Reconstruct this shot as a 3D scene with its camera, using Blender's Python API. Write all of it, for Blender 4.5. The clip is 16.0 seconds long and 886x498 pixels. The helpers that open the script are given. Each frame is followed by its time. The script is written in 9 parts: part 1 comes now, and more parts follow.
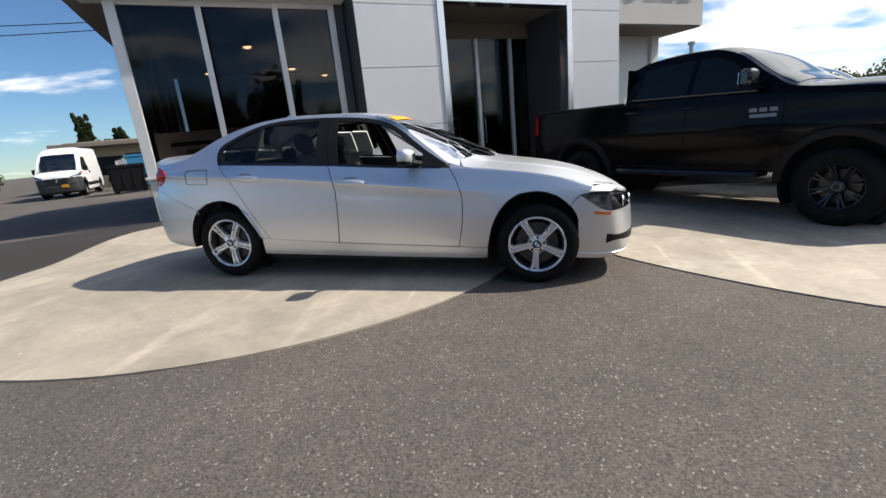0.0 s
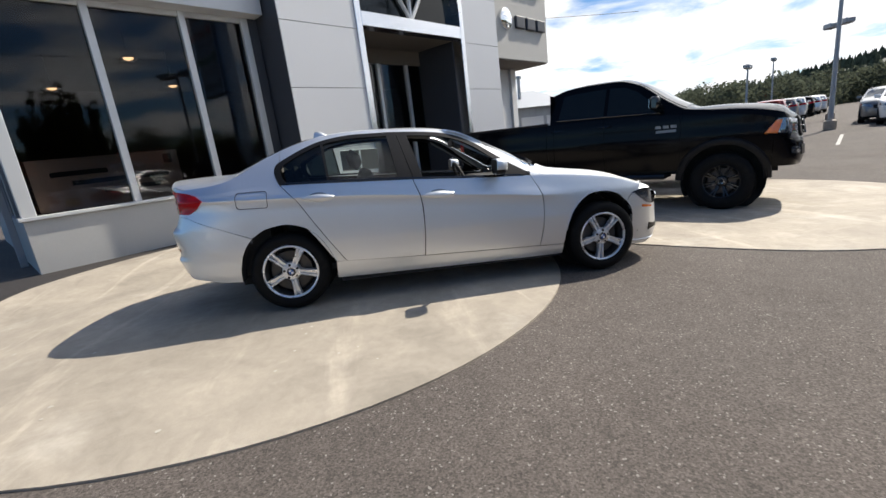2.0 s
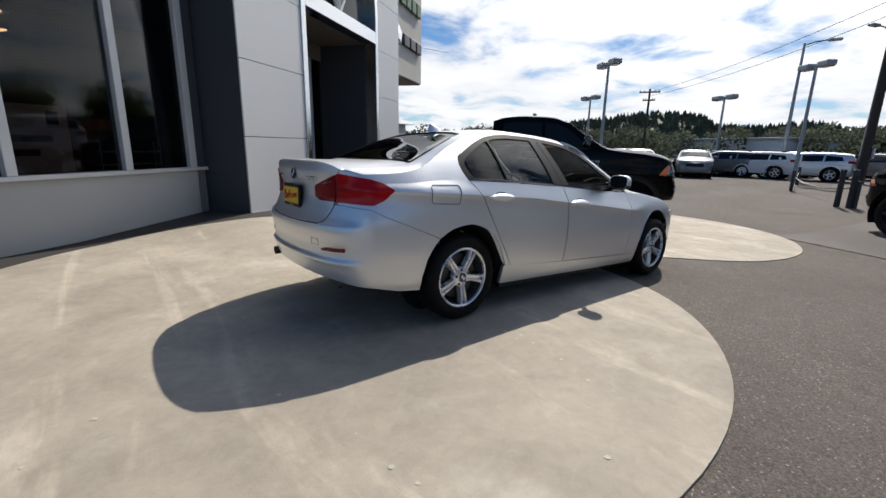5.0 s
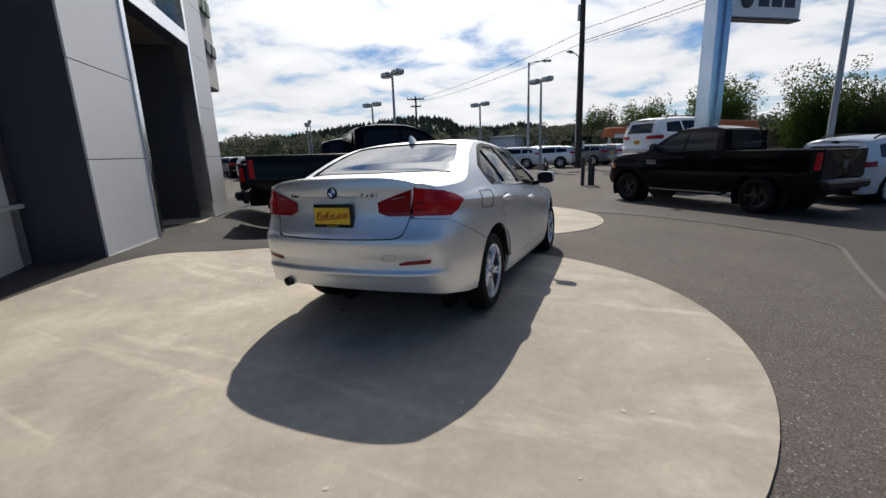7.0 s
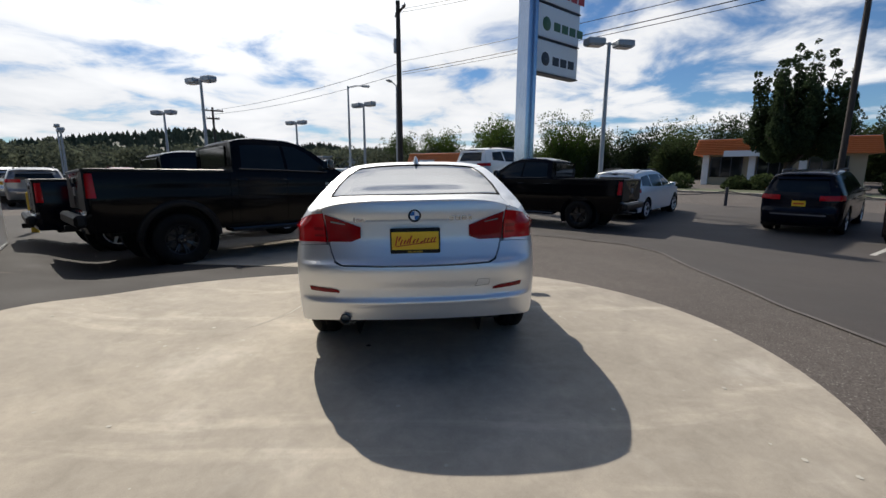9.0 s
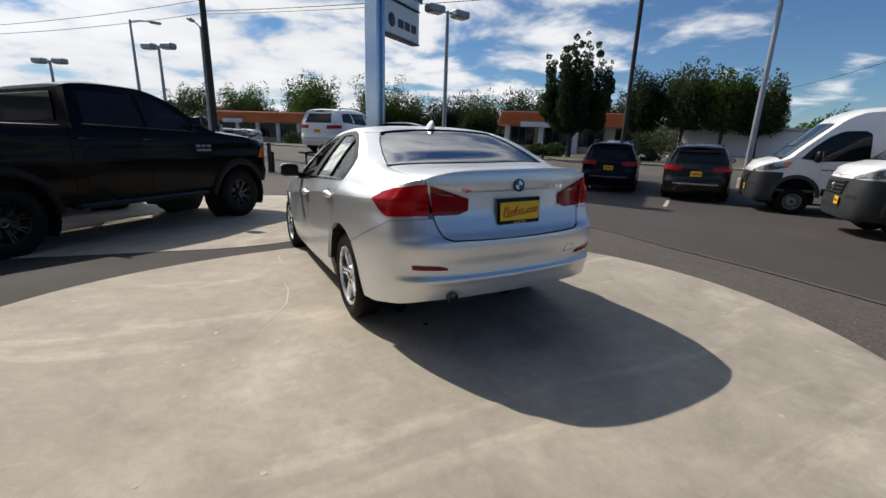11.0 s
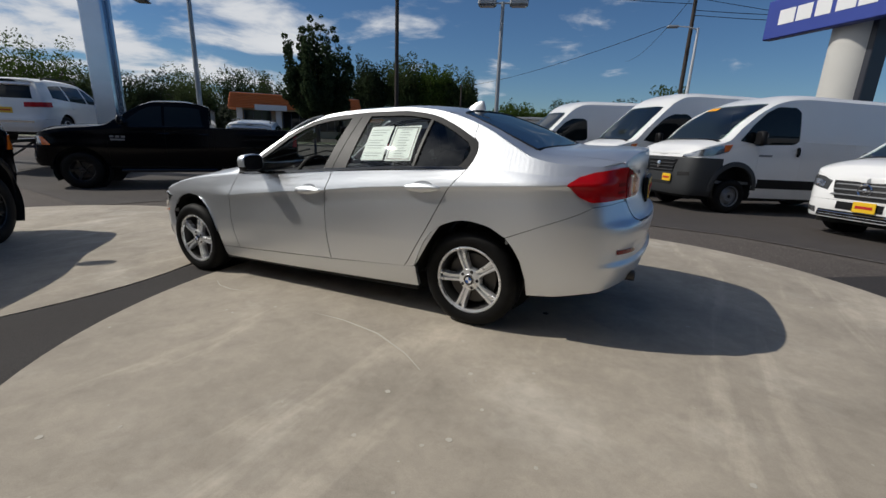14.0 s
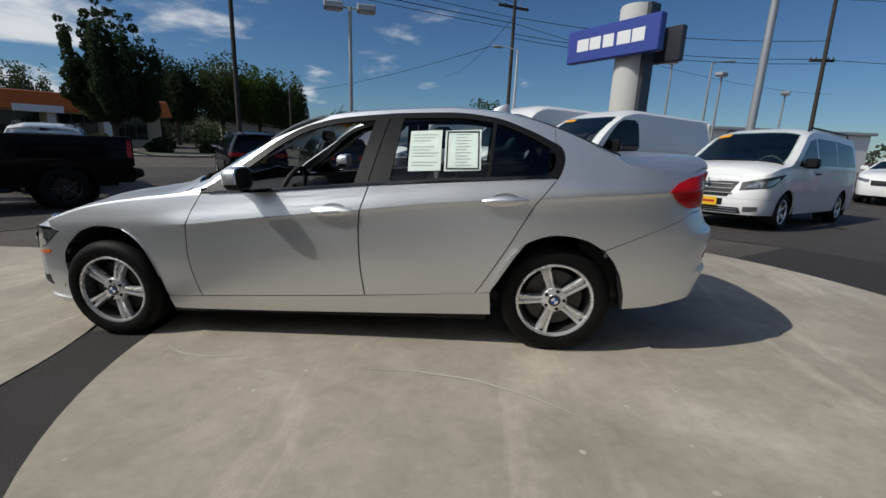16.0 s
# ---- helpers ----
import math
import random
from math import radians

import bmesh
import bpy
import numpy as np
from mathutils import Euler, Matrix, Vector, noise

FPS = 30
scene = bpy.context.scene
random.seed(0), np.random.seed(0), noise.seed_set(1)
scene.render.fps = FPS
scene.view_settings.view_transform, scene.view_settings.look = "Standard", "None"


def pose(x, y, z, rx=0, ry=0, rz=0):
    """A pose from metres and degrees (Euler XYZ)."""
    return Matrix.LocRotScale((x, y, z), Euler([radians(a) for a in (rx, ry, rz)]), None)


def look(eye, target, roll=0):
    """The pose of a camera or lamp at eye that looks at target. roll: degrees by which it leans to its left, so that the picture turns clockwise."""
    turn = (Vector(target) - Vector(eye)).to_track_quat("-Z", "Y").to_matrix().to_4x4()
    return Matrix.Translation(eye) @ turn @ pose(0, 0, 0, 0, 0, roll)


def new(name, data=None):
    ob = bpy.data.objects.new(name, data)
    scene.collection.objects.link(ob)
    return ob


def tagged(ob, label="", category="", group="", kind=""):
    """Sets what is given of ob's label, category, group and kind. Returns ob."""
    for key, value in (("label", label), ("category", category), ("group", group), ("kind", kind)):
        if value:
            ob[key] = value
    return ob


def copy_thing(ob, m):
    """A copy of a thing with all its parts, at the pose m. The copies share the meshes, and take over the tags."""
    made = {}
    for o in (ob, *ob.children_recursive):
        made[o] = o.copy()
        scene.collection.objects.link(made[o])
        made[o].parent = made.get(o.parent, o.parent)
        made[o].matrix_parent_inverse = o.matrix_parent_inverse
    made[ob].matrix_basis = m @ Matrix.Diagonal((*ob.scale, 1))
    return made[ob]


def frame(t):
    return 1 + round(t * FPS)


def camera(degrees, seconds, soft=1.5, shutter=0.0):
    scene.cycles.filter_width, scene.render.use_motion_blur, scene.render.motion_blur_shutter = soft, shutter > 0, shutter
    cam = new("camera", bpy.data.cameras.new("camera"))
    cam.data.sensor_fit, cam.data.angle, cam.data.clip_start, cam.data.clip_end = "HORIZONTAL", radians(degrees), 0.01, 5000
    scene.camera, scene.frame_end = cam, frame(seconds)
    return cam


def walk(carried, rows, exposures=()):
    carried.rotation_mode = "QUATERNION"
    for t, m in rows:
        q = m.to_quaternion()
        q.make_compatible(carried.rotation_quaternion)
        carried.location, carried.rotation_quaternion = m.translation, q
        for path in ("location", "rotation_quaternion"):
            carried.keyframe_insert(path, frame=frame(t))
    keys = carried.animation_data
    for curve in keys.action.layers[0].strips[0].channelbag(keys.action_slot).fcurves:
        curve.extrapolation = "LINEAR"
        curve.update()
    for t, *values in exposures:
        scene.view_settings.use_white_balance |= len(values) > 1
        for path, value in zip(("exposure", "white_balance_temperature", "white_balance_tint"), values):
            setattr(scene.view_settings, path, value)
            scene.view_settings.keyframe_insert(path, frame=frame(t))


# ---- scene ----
# ---- camera ----
cam = camera(91.4, 16.0)
PATH = [
    (0, (1.475, -4.247, 1.184), (1.018, -2.366, 0.678), -5.7),
    (0.5, (0.955, -4.395, 1.219), (0.646, -2.468, 0.783), -5.2),
    (1, (0.431, -4.5, 1.241), (0.359, -2.559, 0.765), -6.0),
    (1.5, (-0.114, -4.477, 1.277), (-0.091, -2.535, 0.801), -5.6),
    (2, (-0.654, -4.485, 1.303), (-0.36, -2.566, 0.824), -6.9),
    (2.5, (-1.17, -4.34, 1.282), (-0.728, -2.46, 0.762), -6.8),
    (3, (-1.666, -4.205, 1.273), (-1.004, -2.364, 0.857), -4.4),
    (3.2, (-1.862, -4.148, 1.305), (-1.08, -2.373, 0.821), -2.4),
    (5.3, (-3.637, -3.023, 1.354), (-2.329, -1.575, 0.916), 0.6),
    (5.5, (-3.807, -2.924, 1.347), (-2.396, -1.568, 0.937), 0.0),
    (6, (-4.184, -2.631, 1.37), (-2.618, -1.468, 0.927), -1.7),
    (6.5, (-4.457, -2.244, 1.402), (-2.799, -1.221, 0.95), -1.4),
    (7, (-4.748, -1.863, 1.405), (-2.962, -1.084, 0.957), -2.0),
    (7.5, (-4.875, -1.418, 1.387), (-3.022, -0.842, 0.903), -0.9),
    (8, (-4.989, -0.98, 1.405), (-3.084, -0.555, 0.968), -0.2),
    (8.5, (-5.082, -0.52, 1.431), (-3.129, -0.43, 1.008), -0.9),
    (9, (-5.027, -0.029, 1.434), (-3.063, -0.123, 1.066), 0.2),
    (9.5, (-4.98, 0.451, 1.422), (-3.059, 0.071, 1.015), 1.0),
    (9.7, (-4.952, 0.624, 1.438), (-3.052, 0.134, 1.054), 1.1),
    (11.8, (-4.052, 2.276, 1.379), (-2.485, 1.134, 0.889), 1.3),
    (12, (-3.941, 2.416, 1.359), (-2.426, 1.187, 0.917), 0.6),
    (12.5, (-3.612, 2.696, 1.365), (-2.277, 1.286, 0.889), -0.1),
    (13, (-3.209, 2.913, 1.361), (-1.945, 1.442, 0.873), 2.0),
    (13.5, (-2.838, 3.163, 1.334), (-1.805, 1.522, 0.844), 2.5),
    (14, (-2.446, 3.311, 1.31), (-1.569, 1.593, 0.779), 2.1),
    (14.5, (-2.045, 3.384, 1.308), (-1.275, 1.615, 0.782), 3.1),
    (15, (-1.637, 3.45, 1.284), (-1.188, 1.572, 0.762), 1.4),
    (15.5, (-1.258, 3.402, 1.246), (-0.913, 1.5, 0.731), 0.9),
    (16, (-0.932, 3.312, 1.24), (-0.765, 1.375, 0.771), 2.2),
]
EXPOSURES = [(0, 0.40, 6650, 10), (3, 0.40, 6600, 10), (5.5, -0.08, 6550, 10), (7, -0.15, 6550, 10), (9, -0.13, 6550, 10), (12, -0.28, 6550, 10), (13.2, -0.56, 6450, 10), (16, -0.64, 6200, 8)]
walk(cam, [(t, look(eye, target, roll)) for t, eye, target, roll in PATH], EXPOSURES)

# ---- sky and sun ----
SUN_DIR = Vector((0.885, 0.385, 1.0)).normalized()
world = bpy.data.worlds.new("world")
scene.world = world
world.use_nodes = True
wn, wl = world.node_tree.nodes, world.node_tree.links
bg = wn["Background"]
sky = wn.new("ShaderNodeTexSky")
sky.sky_type = "NISHITA"
sky.sun_disc = False
sky.sun_elevation = math.asin(SUN_DIR.z)
sky.sun_rotation = math.atan2(SUN_DIR.x, SUN_DIR.y)
sky.air_density, sky.dust_density, sky.ozone_density = 1.0, 0.0, 2.0
wcoord = wn.new("ShaderNodeTexCoord")
# broken cloud: flatten the direction onto a cloud ceiling, then noise
sep = wn.new("ShaderNodeSeparateXYZ")
wl.new(wcoord.outputs["Generated"], sep.inputs[0])
lift = wn.new("ShaderNodeMath"); lift.operation = "ADD"; lift.inputs[1].default_value = 0.16
wl.new(sep.outputs["Z"], lift.inputs[0])
lim = wn.new("ShaderNodeMath"); lim.operation = "MAXIMUM"; lim.inputs[1].default_value = 0.05
wl.new(lift.outputs[0], lim.inputs[0])
comb = wn.new("ShaderNodeCombineXYZ")
for axis in ("X", "Y"):
    div = wn.new("ShaderNodeMath"); div.operation = "DIVIDE"
    wl.new(sep.outputs[axis], div.inputs[0]); wl.new(lim.outputs[0], div.inputs[1])
    wl.new(div.outputs[0], comb.inputs[axis])
n1 = wn.new("ShaderNodeTexNoise")
n1.inputs["Scale"].default_value, n1.inputs["Detail"].default_value, n1.inputs["Roughness"].default_value = 1.7, 9, 0.56
n1.inputs["Distortion"].default_value = 0.35
wl.new(comb.outputs[0], n1.inputs["Vector"])
n2 = wn.new("ShaderNodeTexNoise")
n2.inputs["Scale"].default_value, n2.inputs["Detail"].default_value = 0.33, 2
wl.new(comb.outputs[0], n2.inputs["Vector"])
# the cloud bank thickens towards the sun's side of the sky
side = wn.new("ShaderNodeVectorMath"); side.operation = "DOT_PRODUCT"
side.inputs[1].default_value = (0.85, 0.50, 0.0)
wl.new(wcoord.outputs["Generated"], side.inputs[0])
cover = wn.new("ShaderNodeMath"); cover.operation = "MULTIPLY_ADD"
cover.inputs[1].default_value = 0.23
wl.new(side.outputs["Value"], cover.inputs[0]); wl.new(n1.outputs["Fac"], cover.inputs[2])
cov2 = wn.new("ShaderNodeMath"); cov2.operation = "MULTIPLY_ADD"
cov2.inputs[1].default_value = 0.16
wl.new(n2.outputs["Fac"], cov2.inputs[0]); wl.new(cover.outputs[0], cov2.inputs[2])
# thin cloud glows round the sun
near = wn.new("ShaderNodeVectorMath"); near.operation = "DOT_PRODUCT"
near.inputs[1].default_value = SUN_DIR
wl.new(wcoord.outputs["Generated"], near.inputs[0])
glow = wn.new("ShaderNodeMapRange"); glow.interpolation_type = "SMOOTHSTEP"
glow.inputs["From Min"].default_value, glow.inputs["From Max"].default_value = 0.72, 1.0
wl.new(near.outputs["Value"], glow.inputs["Value"])
cov3 = wn.new("ShaderNodeMath"); cov3.operation = "MULTIPLY_ADD"
cov3.inputs[1].default_value = 0.02
wl.new(glow.outputs[0], cov3.inputs[0]); wl.new(cov2.outputs[0], cov3.inputs[2])
ramp = wn.new("ShaderNodeMapRange")
ramp.interpolation_type = "SMOOTHSTEP"
ramp.inputs["From Min"].default_value, ramp.inputs["From Max"].default_value = 0.585, 0.79
wl.new(cov3.outputs[0], ramp.inputs["Value"])
shade = wn.new("ShaderNodeMix"); shade.data_type = "RGBA"
shade.inputs["A"].default_value = (7.6, 8.3, 9.4, 1)
shade.inputs["B"].default_value = (17, 17, 17, 1)
wl.new(n1.outputs["Fac"], shade.inputs["Factor"])
gain = wn.new("ShaderNodeMath"); gain.operation = "MULTIPLY_ADD"
gain.inputs[1].default_value, gain.inputs[2].default_value = 0.7, 1.0
wl.new(glow.outputs[0], gain.inputs[0])
lit = wn.new("ShaderNodeVectorMath"); lit.operation = "SCALE"
wl.new(shade.outputs["Result"], lit.inputs[0]); wl.new(gain.outputs[0], lit.inputs["Scale"])
mixc = wn.new("ShaderNodeMix"); mixc.data_type = "RGBA"
wl.new(ramp.outputs[0], mixc.inputs["Factor"])
tint = wn.new("ShaderNodeVectorMath"); tint.operation = "MULTIPLY"
tint.inputs[1].default_value = (0.68, 0.93, 1.20)  # clear air after rain
wl.new(sky.outputs[0], tint.inputs[0])
wl.new(tint.outputs[0], mixc.inputs["A"]); wl.new(lit.outputs[0], mixc.inputs["B"])
wl.new(mixc.outputs["Result"], bg.inputs["Color"])
bg.inputs["Strength"].default_value = 0.074

sun = new("sun", bpy.data.lights.new("sun", "SUN"))
sun.data.energy, sun.data.angle, sun.data.color = 4.8, radians(0.53), (1.0, 0.935, 0.835)
sun.matrix_world = look(SUN_DIR * 60, (0, 0, 0))

# ---- materials ----
def mat(name, color, rough=0.5, metal=0.0, vary=0.12, scale=6.0, grain=0.0, grain_scale=120.0, coat=0.0, bump=0.0,
        spec=0.5, dirt=None, dirt_amount=0.0, dirt_scale=1.5, per_object=0.0, stretch=(1, 1, 1)):
    """A surface with broad and fine variation in real-world size."""
    m = bpy.data.materials.new(name)
    m.use_nodes = True
    n, l = m.node_tree.nodes, m.node_tree.links
    b = n["Principled BSDF"]
    b.inputs["Metallic"].default_value = metal
    b.inputs["Coat Weight"].default_value = coat
    b.inputs["Coat Roughness"].default_value = 0.03
    b.inputs["Specular IOR Level"].default_value = spec
    tc = n.new("ShaderNodeTexCoord")
    mp = n.new("ShaderNodeMapping"); mp.inputs["Scale"].default_value = stretch
    l.new(tc.outputs["Object"], mp.inputs["Vector"])
    big = n.new("ShaderNodeTexNoise")
    big.inputs["Scale"].default_value, big.inputs["Detail"].default_value = scale, 5
    l.new(mp.outputs[0], big.inputs["Vector"])
    lo = [max(0, c * (1 - vary)) for c in color]
    hi = [min(1, c * (1 + vary)) for c in color]
    mx = n.new("ShaderNodeMix"); mx.data_type = "RGBA"
    mx.inputs["A"].default_value, mx.inputs["B"].default_value = (*lo, 1), (*hi, 1)
    l.new(big.outputs["Fac"], mx.inputs["Factor"])
    out = mx.outputs["Result"]
    fine = None
    if grain or bump:
        fine = n.new("ShaderNodeTexNoise")
        fine.inputs["Scale"].default_value, fine.inputs["Detail"].default_value = grain_scale, 3
        l.new(mp.outputs[0], fine.inputs["Vector"])
    if grain:
        g = n.new("ShaderNodeMapRange")
        g.inputs["To Min"].default_value, g.inputs["To Max"].default_value = 1 - grain, 1 + grain
        g.inputs["From Min"].default_value, g.inputs["From Max"].default_value = 0.25, 0.75
        l.new(fine.outputs["Fac"], g.inputs["Value"])
        v = n.new("ShaderNodeVectorMath"); v.operation = "SCALE"
        l.new(out, v.inputs[0]); l.new(g.outputs[0], v.inputs["Scale"])
        out = v.outputs[0]
    if dirt:
        dn = n.new("ShaderNodeTexNoise")
        dn.inputs["Scale"].default_value, dn.inputs["Detail"].default_value, dn.inputs["Roughness"].default_value = dirt_scale, 8, 0.65
        l.new(mp.outputs[0], dn.inputs["Vector"])
        dr = n.new("ShaderNodeMapRange"); dr.interpolation_type = "SMOOTHSTEP"
        dr.inputs["From Min"].default_value, dr.inputs["From Max"].default_value = 0.52, 0.72
        dr.inputs["To Max"].default_value = dirt_amount
        l.new(dn.outputs["Fac"], dr.inputs["Value"])
        dm = n.new("ShaderNodeMix"); dm.data_type = "RGBA"
        dm.inputs["B"].default_value = (*dirt, 1)
        l.new(dr.outputs[0], dm.inputs["Factor"]); l.new(out, dm.inputs["A"])
        out = dm.outputs["Result"]
    if per_object:
        oi = n.new("ShaderNodeObjectInfo")
        pr = n.new("ShaderNodeMapRange")
        pr.inputs["To Min"].default_value, pr.inputs["To Max"].default_value = 1 - per_object, 1 + per_object
        l.new(oi.outputs["Random"], pr.inputs["Value"])
        v = n.new("ShaderNodeVectorMath"); v.operation = "SCALE"
        l.new(out, v.inputs[0]); l.new(pr.outputs[0], v.inputs["Scale"])
        out = v.outputs[0]
    l.new(out, b.inputs["Base Color"])
    rr = n.new("ShaderNodeMapRange")
    rr.inputs["To Min"].default_value, rr.inputs["To Max"].default_value = max(0.02, rough * 0.85), min(1, rough * 1.15)
    l.new(big.outputs["Fac"], rr.inputs["Value"]); l.new(rr.outputs[0], b.inputs["Roughness"])
    if bump:
        bp = n.new("ShaderNodeBump")
        bp.inputs["Strength"].default_value, bp.inputs["Distance"].default_value = 0.6, bump
        l.new(fine.outputs["Fac"], bp.inputs["Height"]); l.new(bp.outputs[0], b.inputs["Normal"])
    return m


def glass_mat(name, tint, alpha=0.6, rough=0.02):
    """Thin window glass: tinted see-through with a mirror gloss by angle."""
    m = bpy.data.materials.new(name)
    m.use_nodes = True
    n, l = m.node_tree.nodes, m.node_tree.links
    n.remove(n["Principled BSDF"])
    tr = n.new("ShaderNodeBsdfTransparent"); tr.inputs["Color"].default_value = (*tint, 1)
    gl = n.new("ShaderNodeBsdfGlossy"); gl.inputs["Roughness"].default_value = rough
    fr = n.new("ShaderNodeFresnel"); fr.inputs["IOR"].default_value = alpha
    mx = n.new("ShaderNodeMixShader")
    l.new(fr.outputs[0], mx.inputs[0]); l.new(tr.outputs[0], mx.inputs[1]); l.new(gl.outputs[0], mx.inputs[2])
    l.new(mx.outputs[0], n["Material Output"].inputs["Surface"])
    return m


SILVER = mat("silver_metallic_paint", (0.745, 0.765, 0.785), 0.42, 0.90, 0.02, 2, grain=0.06, grain_scale=900, coat=0.5)
BLACK_PAINT = mat("black_paint", (0.0025, 0.0026, 0.0035), 0.12, 0.0, 0.2, 3, spec=0.14)
NAVY_PAINT = mat("blue_black_paint", (0.003, 0.004, 0.010), 0.16, 0.0, 0.2, 3, spec=0.22)
WHITE_PAINT = mat("white_paint", (0.80, 0.80, 0.79), 0.3, 0.0, 0.03, 2, coat=0.6)
GREY_PAINT = mat("grey_paint", (0.17, 0.18, 0.19), 0.3, 0.5, 0.05, 2, coat=0.7)
BROWN_PAINT = mat("dark_brown_paint", (0.012, 0.010, 0.010), 0.25, 0.2, 0.05, 2, coat=0.3)
RED_PAINT = mat("red_paint", (0.28, 0.02, 0.02), 0.3, 0.1, 0.05, 2, coat=0.7)
PLASTIC = mat("black_plastic", (0.009, 0.009, 0.010), 0.42, 0, 0.2, 20, spec=0.2, bump=0.0006, grain_scale=500)
GREY_PLASTIC = mat("grey_plastic", (0.026, 0.028, 0.030), 0.5, 0, 0.15, 10, bump=0.0006, grain_scale=400)
GLOSS_BLACK = mat("gloss_black_trim", (0.008, 0.008, 0.009), 0.12, 0, 0.2, 10, coat=0.5)
RUBBER = mat("tyre_rubber", (0.006, 0.006, 0.006), 0.6, 0, 0.3, 18, spec=0.15, dirt=(0.028, 0.026, 0.023), dirt_amount=0.3, dirt_scale=9)
ALLOY = mat("silver_alloy", (0.80, 0.81, 0.82), 0.28, 0.7, 0.04, 8)
DARK_ALLOY = mat("black_alloy", (0.012, 0.012, 0.013), 0.3, 0.3, 0.2, 8, coat=0.4)
STEEL_RIM = mat("steel_wheel", (0.22, 0.225, 0.23), 0.45, 0.5, 0.1, 8)
CHROME = mat("chrome", (0.85, 0.86, 0.87), 0.08, 1.0, 0.03, 8)
# inner rim coloured dark to stand in for the shade inside the wheel
BARREL = mat("shaded_rim_barrel", (0.060, 0.058, 0.056), 0.5, 0.5, 0.25, 12)
DISC = mat("brake_disc", (0.075, 0.07, 0.066), 0.45, 0.8, 0.2, 20)
UNDER = mat("underbody_black", (0.008, 0.008, 0.008), 0.8, 0, 0.3, 8)
CABIN = mat("cabin_dark_trim", (0.028, 0.027, 0.026), 0.7, 0, 0.2, 12, bump=0.0008, grain_scale=300)
CABIN_MID = mat("cabin_mid_grey_trim", (0.13, 0.135, 0.135), 0.7, 0, 0.1, 12)
CABIN_GREY = mat("cabin_grey_trim", (0.26, 0.26, 0.25), 0.7, 0, 0.08, 12)
RED_LENS = mat("red_lamp_lens", (0.42, 0.004, 0.008), 0.14, 0, 0.25, 14, coat=0.2, spec=0.2)
DARK_RED_LENS = mat("dark_red_lamp_lens", (0.22, 0.002, 0.005), 0.15, 0, 0.25, 14, coat=0.2, spec=0.2)
AMBER_LENS = mat("amber_lamp_lens", (0.75, 0.16, 0.01), 0.12, 0, 0.1, 14, coat=1.0)
CLEAR_LENS = mat("clear_lamp_lens", (0.26, 0.27, 0.285), 0.08, 0.75, 0.4, 22, coat=1.0)
PLATE_YELLOW = mat("yellow_plate", (0.80, 0.50, 0.02), 0.4, 0, 0.05, 20)
PLATE_RED = mat("red_print", (0.45, 0.02, 0.015), 0.5, 0, 0.05, 20)
PAPER = mat("window_paper", (0.86, 0.90, 0.88), 0.7, 0, 0.03, 12)
INK = mat("grey_print", (0.42, 0.46, 0.46), 0.7, 0, 0.1, 12)
# darkened body grey, paints the shade behind the door handles
SCOOP_SHADE = mat("door_scoop_shade", (0.30, 0.315, 0.33), 0.36, 0.7, 0.05, 8)
STICKER = mat("orange_sticker", (0.90, 0.40, 0.01), 0.5, 0, 0.05, 10)
BLUE_MARK = mat("blue_enamel", (0.02, 0.10, 0.35), 0.2, 0, 0.05, 10, coat=0.6)
HUB_MARK = mat("hub_roundel", (0.02, 0.022, 0.03), 0.2, 0, 0.3, 60, coat=0.5)
WHITE_MARK = mat("white_enamel", (0.8, 0.8, 0.8), 0.3, 0, 0.02, 10)
GLASS_SIDE = glass_mat("door_glass", (0.86, 0.92, 0.89), 1.5)
GLASS_TEAL = glass_mat("teal_tinted_screen", (0.62, 0.78, 0.74), 2.2)
GLASS_REAR = glass_mat("rear_screen_glass", (0.06, 0.075, 0.075), 8.0)
GLASS_DARK = glass_mat("privacy_glass", (0.10, 0.13, 0.13), 1.5)
GLASS_CLEAR = glass_mat("clear_car_glass", (0.70, 0.78, 0.75), 1.5)
SHOP_GLASS = glass_mat("shop_window_glass", (0.48, 0.48, 0.49), 1.45)
DARK_GLASS = mat("dark_vehicle_glass", (0.008, 0.011, 0.012), 0.05, 0, 0.1, 5, spec=0.3)
CONCRETE = mat("pale_concrete", (0.36, 0.317, 0.255), 0.8, 0, 0.14, 0.9, grain=0.12, grain_scale=260, bump=0.0012,
               dirt=(0.48, 0.435, 0.365), dirt_amount=0.75, dirt_scale=1.1)
ASPHALT = mat("worn_asphalt", (0.097, 0.083, 0.073), 0.88, 0, 0.13, 0.7, grain=0.34, grain_scale=95, bump=0.005, spec=0.3,
              dirt=(0.124, 0.107, 0.095), dirt_amount=0.5, dirt_scale=0.5)


